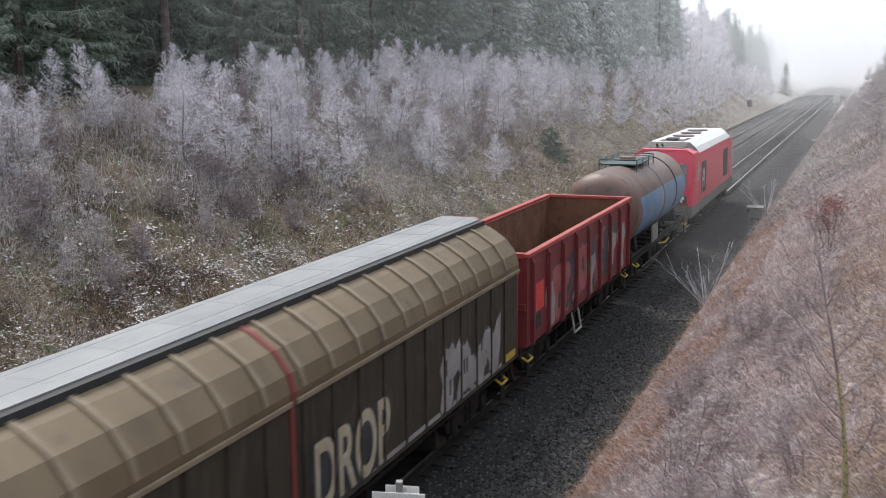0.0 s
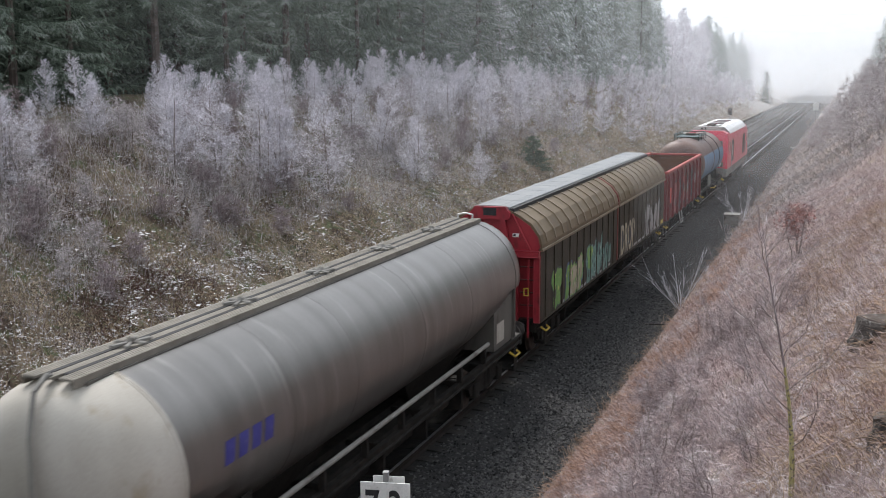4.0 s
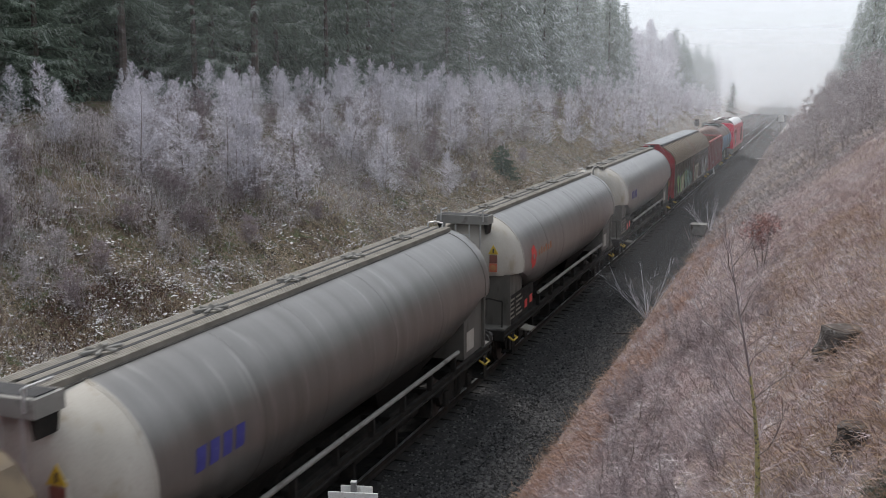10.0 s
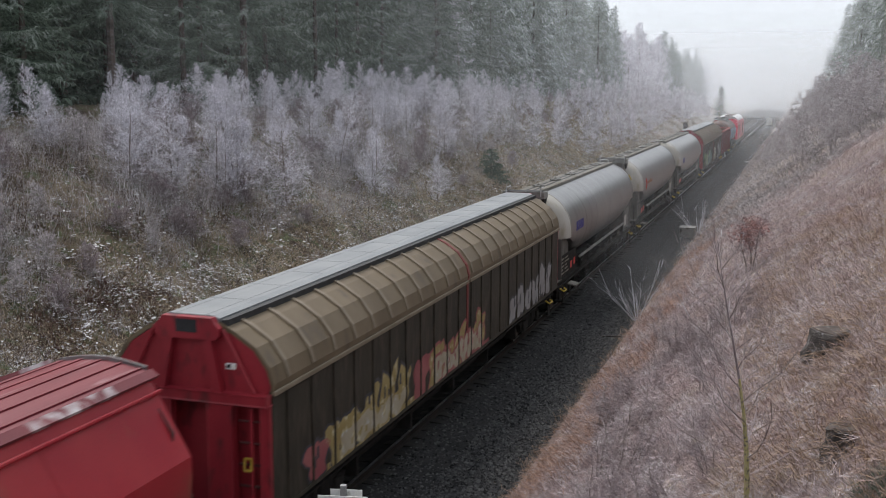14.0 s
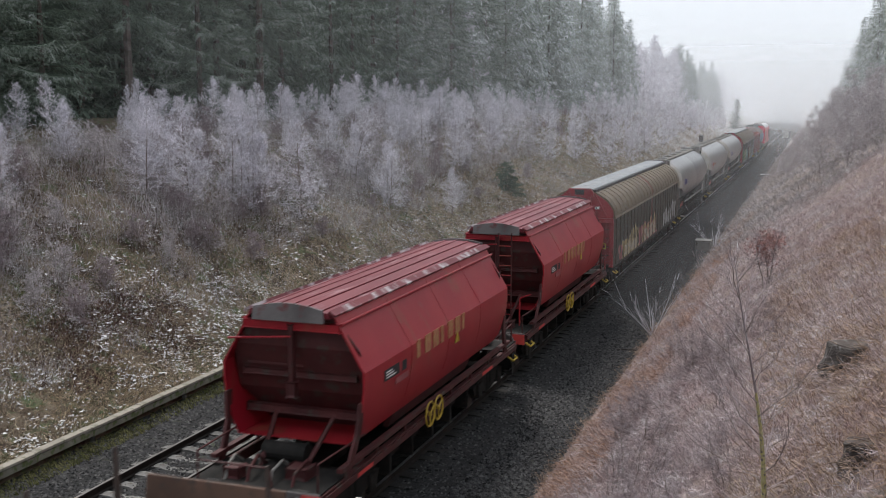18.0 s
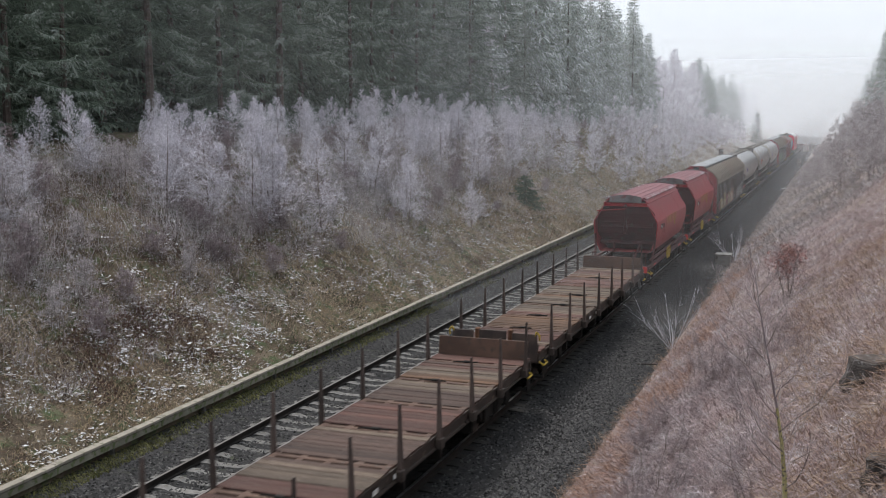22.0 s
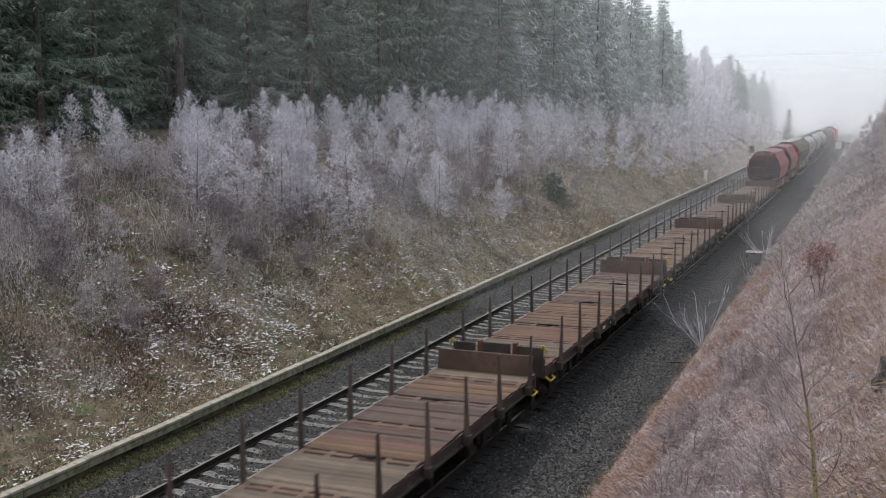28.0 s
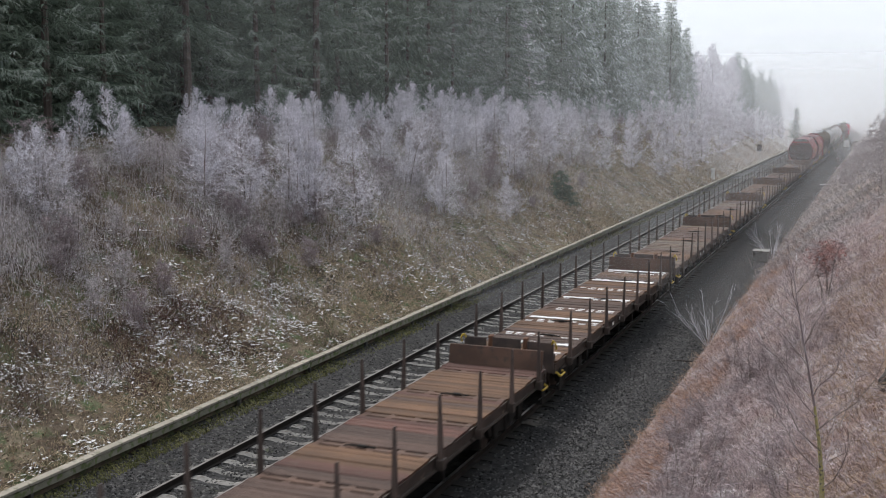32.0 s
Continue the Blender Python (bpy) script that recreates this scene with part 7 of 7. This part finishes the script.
# --- diesel locomotive
def locomotive(middle):
    v = vehicle("locomotive", "red diesel locomotive with white roof and grey skirt", "locomotive", "", middle)
    H = 7.9
    for p in (-4.9, 4.9):
        for s in (-1, 1):
            hang("bogie_side_frame", SIDEFRAME, v, pose(s * 1.12, p, 0.05, 0, 0, 0 if s > 0 else 180))
            for w in (-1.2, 1.2):
                hang("wheel", WHEEL, v, pose(s * 0.78, p + w, 0.46, 0, 0, 0 if s > 0 else 180))
        part("bolster", box(-1.05, 1.05, p - 0.6, p + 0.6, 0.5, 0.95, 0.03), M_UNDER, v)
    part("underframe", prism([(-1.42, 0.88), (1.42, 0.88), (1.48, 1.0), (1.48, 1.42), (-1.48, 1.42), (-1.48, 1.0)], -H, H), M_LOCOGREY, v, "grey skirt")
    part("fuel_tank", box(-1.3, 1.3, -2.4, 2.4, 0.35, 0.87, 0.06), M_UNDER, v)
    side = [(1.49, 1.425), (1.49, 3.35), (1.36, 3.78), (1.02, 3.98)]
    sec = side + [(-x, z) for x, z in side[::-1]]
    part("body", prism(sec, -H + 0.9, H - 0.9), M_LOCORED, v, "glossy red body side")
    for s in (-1, 1):
        y0, y1 = s * (H - 0.9), s * H
        part("cab_nose", sections([[(x, y0 + s * 0.003, z) for x, z in sec],
                                   [(x * 0.985, y0 + s * (0.75 if z < 2.4 else 0.28 if z < 3.5 else 0.10), z - (0.02 if z > 3.5 else 0)) for x, z in sec],
                                   [(x * 0.90, y1 - s * (0.02 if z < 2.4 else 0.62 if z < 3.5 else 0.80), max(1.43, z * 0.985)) for x, z in sec]]), M_LOCORED, v, "raked red cab front")
        part("windscreen", sections([[(-1.15, y1 - s * 0.28, 2.42), (1.15, y1 - s * 0.28, 2.42), (1.15, y1 - s * 0.24, 2.42), (-1.15, y1 - s * 0.24, 2.42)],
                                     [(-1.08, y1 - s * 0.66, 3.32), (1.08, y1 - s * 0.66, 3.32), (1.08, y1 - s * 0.56, 3.32), (-1.08, y1 - s * 0.56, 3.32)]]), M_PANE, v, "dark windscreen")
        part("front_apron", box(-1.25, 1.25, y1 - s * 0.02, y1 + s * 0.06, 0.9, 1.5, 0.03), M_LOCOGREY, v)
        for q in (-1, 1):
            lamp = part("headlight", box(q * 0.86, q * 1.20, y1 - s * 0.06, y1 + s * 0.035, 1.58, 1.92, 0.03), M_GRILLE, v)
            part("lamp_glass", rod((q * 1.03, y1 + s * 0.03, 1.80), (q * 1.03, y1 + s * 0.05, 1.80), 0.09, 12), M_LAMP, lamp)
            part("lamp_glass", rod((q * 0.98, y1 + s * 0.03, 1.66), (q * 0.98, y1 + s * 0.05, 1.66), 0.06, 12), M_LAMP, lamp)
            hang("buffer", BUFFER, v, pose(q * 0.875, y1 + s * 0.05, 1.05, 0, 0, 0 if s > 0 else 180))
            part("cab_window", box(q * 1.488, q * 1.496, s * (H - 1.9), s * (H - 1.4), 2.5, 3.2, 0.003), M_PANE, v, "dark cab side window")
            part("cab_door", box(q * 1.488, q * 1.494, s * (H - 2.55), s * (H - 2.05), 1.46, 3.25, 0.002), M_LOCORED, v)
            for k in range(3):
                part("cab_step", box(q * 1.25, q * 1.5, s * (H - 2.5), s * (H - 2.1), 0.45 + 0.3 * k, 0.48 + 0.3 * k), M_UNDER, v)
            part("grab_rail", rod((q * 1.53, s * (H - 2.65), 1.5), (q * 1.53, s * (H - 2.65), 2.6), 0.018), M_GALV, v)
        part("coupling", rod((0, y1, 1.02), (0, y1 + s * 0.5, 0.95), 0.05), M_UNDER, v)
        part("snow_plough", box(-1.2, 1.2, y1 - s * 0.3, y1 - s * 0.2, 0.2, 0.87, 0.02), M_LOCOGREY, v)
    for q in (-1, 1):
        for y0, y1 in ((-5.3, -3.7), (3.0, 4.9)):
            g = part("grille", box(q * 1.488, q * 1.497, y0, y1, 1.75, 3.25), M_GRILLE, v, "dark side grille")
            for k in range(9):
                part("slat", box(q * 1.497, q * 1.506, y0 + 0.03, y1 - 0.03, 1.8 + 0.16 * k, 1.86 + 0.16 * k), M_GRILLE, g)
        wall_marks(v, M_WHITEMARK, [(-4.85, -4.75, 2.0, 2.9), (-4.45, -4.35, 2.0, 2.9), (-4.76, -4.44, 2.35, 2.45)], q * 1.509 + (0.004 if q < 0 else 0))
        for k in range(10):
            part("skirt_panel", box(q * 1.478, q * 1.486, -6.6 + 1.35 * k, -5.4 + 1.35 * k, 1.05, 1.38), M_LOCOGREY, v)
    roof = [(1.40, 3.72), (1.22, 3.98), (0.92, 4.22), (-0.92, 4.22), (-1.22, 3.98), (-1.40, 3.72)]
    part("roof", prism(roof, -H + 2.3, H - 1.5), M_LOCOROOF, v, "white roof housing")
    part("roof_slope", sections([[(x, -H + 2.296, z) for x, z in roof], [(x * 0.86, -H + 1.3, 3.80 + (z - 3.72) * 0.40) for x, z in roof]]), M_GRILLE, v, "dark sloped roof end")
    part("roof_recess", box(-0.62, 0.62, -H + 2.6, -H + 5.2, 4.222, 4.232), M_GRILLE, v, "dark recessed roof grille")
    part("roof_hatch", box(-0.5, 0.5, -H + 3.2, -H + 4.2, 4.234, 4.30, 0.02), M_LOCOROOF, v)
    for y in (-1.5, 1.0, 3.4):
        part("roof_fan", rod((0, y, 4.24), (0, y, 4.30), 0.55, 18), M_GREYTIN, v)
    part("exhaust", box(-0.3, 0.3, -5.0, -4.3, 4.24, 4.36, 0.03), M_GRILLE, v)
    for x in (-0.45, -0.2):
        part("roof_horn", rod((x, -H + 1.7, 4.0), (x, -H + 1.35, 4.16), 0.05, 8), M_UNDER, v)
    return v


locomotive(59.0)
tank_wagon(44.2)
box_wagon(31.25)
sliding_wagon(13.95, "brown sliding-wall wagon with pale ridge and sprayed letters", art_one)
silo_wagon(-6.65, "dusty grey silo wagon with blue emblem", mark_blue, False)
silo_wagon(-25.3, "brown-grey silo wagon with red emblem", mark_red)
silo_wagon(-43.9, "grey silo wagon with blue emblem and roof walkway", mark_blue)
sliding_wagon(-63.8, "brown sliding-wall wagon with yellow and teal scrawls", art_two)
hopper_wagon(-81.7, "red hopper wagon with ladder and yellow brake wheel", True)
hopper_wagon(-95.5, "red hopper wagon with faded tan emblem", False)
for k, (tint, snow, text) in enumerate((((0, 2, 0, 3), (), "empty flat wagon with pale grey-brown planks and stakes"), ((1, 3, 0, 2), (), "empty flat wagon with red-brown planks and stakes"),
                                         ((2, 2, 0, 1), (), "empty flat wagon with rust-stained planks and stakes"), ((0, 1, 3, 2), (), "empty flat wagon with grey planks and dark stakes"),
                                         ((1, 0, 2, 3), (), "empty flat wagon with brown planks and stakes"), ((2, 2, 1), (-6.9, -3.1, 0.9, 5.1, 7.9), "empty flat wagon with snow strips on orange-brown planks"),
                                         ((3, 3, 1, 2), (), "empty flat wagon with reddish planks and stakes"), ((3, 3, 1), (), "empty flat wagon with dark red planks and stakes"))):
    flat_wagon(-111.75 - 18.45 * k, text, tint, snow)

# ---------------------------------------------------------------- lineside things
M_POST = mat("post_steel", (0.22, 0.22, 0.22), (0.32, 0.32, 0.31), 0.6, 4, 60, 0.2, metal=0.3)
M_BOARD = mat("weathered_white_board", (0.62, 0.62, 0.60), (0.74, 0.74, 0.72), 0.6, 3, 50, 0.1, c3=(0.34, 0.32, 0.28), cut=0.6)


def distance_board(x, y, z_top, digits, w, h, label):
    """A kilometre board: a white plate with black figures on a square post, and a second plate behind it."""
    o = anchor("kilometre_board", label, "sign", "kilometre boards")
    o.location = (x, y, 0)
    g = float(ground_z(x, y)) - 0.1
    part("post", box(-0.045, 0.045, 0.03, 0.12, g, z_top + 0.14, 0.008), M_POST, o)
    part("post_cap", box(-0.05, 0.05, 0.025, 0.125, z_top + 0.141, z_top + 0.16, 0.005), M_GALV, o)
    plate = part("plate", box(-w / 2, w / 2, -0.012, 0.012, z_top - h, z_top, 0.004), M_BOARD, o, "chipped white plate")
    part("back_plate", box(-w * 0.28, w * 0.36, 0.135, 0.15, z_top - h * 0.8, z_top + 0.06, 0.004), M_BOARD, o)
    for k, d in enumerate(digits):
        lettering(plate, d, (-0.40 + 0.42 * k) * w, z_top - 0.90 * h if len(digits) > 1 else z_top - 0.8 * h, h * 1.0, 0.72, M_BLACKMARK, 0, "figure", 0, 0.012).matrix_basis = \
            Matrix.Translation(((-0.42 + 0.46 * k) * w, -0.016, z_top - 0.86 * h)) @ pose(0, 0, 0, 90, 0, 0) @ Matrix.Diagonal((0.62, 1, 1, 1))
    return o


distance_board(2.45, 15.3, 1.50, "73", 0.82, 0.80, "white kilometre board with black figures 7 and 3").rotation_euler = (0, 0, radians(12))
distance_board(3.45, 205.0, 2.3, "", 1.0, 1.2, "white board beside the line far off").rotation_euler = (0, 0, 0)

post = anchor("marker_post", "short white concrete marker post beside the trough", "post")
part("shaft", box(-0.16, 0.16, -0.12, 0.12, -0.1, 1.15, 0.03), M_BOARD, post)
part("cap", box(-0.19, 0.19, -0.15, 0.15, 1.152, 1.26, 0.03), M_BOARD, post)
post.location = (-7.6, 120, float(ground_z(-7.6, 120)) - 0.05)

sig = anchor("signal_plate", "dark plate on a thin post beside the far track", "sign")
part("post", rod((0, 0, -0.3), (0, 0, 2.1), 0.05, 8), M_POST, sig)
part("plate", box(-0.28, 0.28, -0.07, -0.05, 1.6, 2.5, 0.01), M_GRILLE, sig)
part("plate_rim", box(-0.31, 0.31, -0.045, -0.02, 1.57, 2.53, 0.01), M_UNDER, sig)
sig.location = (-7.35, 165, float(ground_z(-7.35, 165)))

cab = anchor("drain_box", "low grey concrete drain box at the ballast edge", "drain box")
part("walls", box(-0.40, 0.40, -0.45, 0.45, -0.75, 0.40, 0.03), M_SKIRT, cab)
part("lid", box(-0.46, 0.46, -0.51, 0.51, 0.403, 0.47, 0.02), M_SKIRT, cab)
cab.location = (3.25, 62.5, -0.35)

plank = part("board", box(-0.9, 0.9, -0.12, 0.12, 0, 0.07, 0.01), M_BOARD)
tagged(plank, "pale board lying across the ballast edge", "board")
plank.matrix_basis = pose(3.2, 128, -0.53, 0, -4, 3)

stick = part("stick", rod((-0.5, 0, 0.03), (0.35, 0.1, 0.05), 0.03, 6, r1=0.02), M_STUMP)
tagged(stick, "short dark branch lying on the ballast", "branch")
stick.location = (3.3, 36.2, -0.5)
for x, y, tall in ((15.0, 150.0, 7.0), (16.0, 190.0, 8.5)):
    q = anchor("bare_pole", "thin leafless young trunk above the brush", "tree")
    bm = bmesh.new()
    limb([(0.1 * math.sin(2 * u), 0.05 * u, tall * u - 0.3 * (u == 0)) for u in np.linspace(0, 1, 6)], 0.07, 0.015, bm)
    part("trunk", bm, M_BARK, q)
    q.location = (x, y, float(ground_z(x, y)))

# ---------------------------------------------------------------- freezing mist: thin upright sheets across the cutting, their pale colour standing for haze
m = bpy.data.materials.new("mist")
m.use_nodes = True
mn, ml = m.node_tree.nodes, m.node_tree.links
mn.clear()
out_n, mixer, clear = mn.new("ShaderNodeOutputMaterial"), mn.new("ShaderNodeMixShader"), mn.new("ShaderNodeBsdfTransparent")
both, dif, tra = mn.new("ShaderNodeMixShader"), mn.new("ShaderNodeBsdfDiffuse"), mn.new("ShaderNodeBsdfTranslucent")
dif.inputs[0].default_value = tra.inputs[0].default_value = (0.97, 0.98, 1.0, 1)
ml.new(dif.outputs[0], both.inputs[1])
ml.new(tra.outputs[0], both.inputs[2])
ml.new(clear.outputs[0], mixer.inputs[1])
ml.new(both.outputs[0], mixer.inputs[2])
ml.new(mixer.outputs[0], out_n.inputs[0])
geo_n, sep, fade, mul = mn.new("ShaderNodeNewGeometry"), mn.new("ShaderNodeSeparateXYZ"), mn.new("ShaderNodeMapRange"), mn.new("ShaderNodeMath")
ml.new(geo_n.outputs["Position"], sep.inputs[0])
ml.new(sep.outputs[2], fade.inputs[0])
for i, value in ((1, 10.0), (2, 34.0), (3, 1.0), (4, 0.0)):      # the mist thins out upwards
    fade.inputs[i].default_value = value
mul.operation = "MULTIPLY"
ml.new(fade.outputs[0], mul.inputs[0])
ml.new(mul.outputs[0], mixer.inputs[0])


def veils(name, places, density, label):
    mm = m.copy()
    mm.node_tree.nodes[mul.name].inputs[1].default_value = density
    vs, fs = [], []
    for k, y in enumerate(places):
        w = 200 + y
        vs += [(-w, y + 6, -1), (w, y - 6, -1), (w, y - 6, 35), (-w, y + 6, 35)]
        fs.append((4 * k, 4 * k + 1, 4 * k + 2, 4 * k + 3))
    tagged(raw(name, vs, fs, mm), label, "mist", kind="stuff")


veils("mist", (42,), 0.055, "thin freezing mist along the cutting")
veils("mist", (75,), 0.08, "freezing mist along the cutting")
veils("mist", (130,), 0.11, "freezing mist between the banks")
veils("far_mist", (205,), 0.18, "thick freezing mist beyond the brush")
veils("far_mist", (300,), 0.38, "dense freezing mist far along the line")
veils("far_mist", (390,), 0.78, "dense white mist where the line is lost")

# white glowing sheet added where the line is lost, standing for bright fog
bd = bpy.data.materials.new("glowing_distance")
bd.use_nodes = True
dn, dl = bd.node_tree.nodes, bd.node_tree.links
dn.clear()
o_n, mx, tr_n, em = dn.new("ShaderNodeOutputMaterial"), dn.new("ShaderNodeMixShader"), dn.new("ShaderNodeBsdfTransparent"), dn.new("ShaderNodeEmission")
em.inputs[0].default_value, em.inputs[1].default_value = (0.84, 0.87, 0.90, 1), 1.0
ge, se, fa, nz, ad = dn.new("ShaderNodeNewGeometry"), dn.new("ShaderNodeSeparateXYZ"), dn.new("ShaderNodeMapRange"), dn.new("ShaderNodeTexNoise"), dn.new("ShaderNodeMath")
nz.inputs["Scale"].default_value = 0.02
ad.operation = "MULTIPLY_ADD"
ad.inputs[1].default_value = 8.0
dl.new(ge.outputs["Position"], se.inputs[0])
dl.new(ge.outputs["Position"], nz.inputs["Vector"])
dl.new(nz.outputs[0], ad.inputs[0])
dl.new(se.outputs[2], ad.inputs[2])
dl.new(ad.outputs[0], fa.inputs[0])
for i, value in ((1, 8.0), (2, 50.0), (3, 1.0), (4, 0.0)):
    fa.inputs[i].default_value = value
dl.new(fa.outputs[0], mx.inputs[0])
dl.new(tr_n.outputs[0], mx.inputs[1])
dl.new(em.outputs[0], mx.inputs[2])
dl.new(mx.outputs[0], o_n.inputs[0])
tagged(raw("backdrop", [(-700, 760, -4), (700, 760, -4), (700, 760, 52), (-700, 760, 52)], [(0, 1, 2, 3)], bd), "glowing white sheet standing for fog in the far distance", "backdrop", kind="structure")


# ---------------------------------------------------------------- what moves
def motions():
    """The train draws away along the line, gathering speed."""
    run = [(0, 0), (2, 12.56), (4, 25.04), (6, 37.42), (8, 49.81), (10, 62.41), (12, 75.56), (14, 89.27), (16, 103.49), (18, 118.24), (20, 133.71),
           (22, 150.08), (24, 167.26), (26, 185.05), (28, 203.21), (30, 221.66), (32, 240.46)]
    for v, middle in TRAIN:
        walk(v, [(t, pose(0, middle + s, 0)) for t, s in run])


motions()
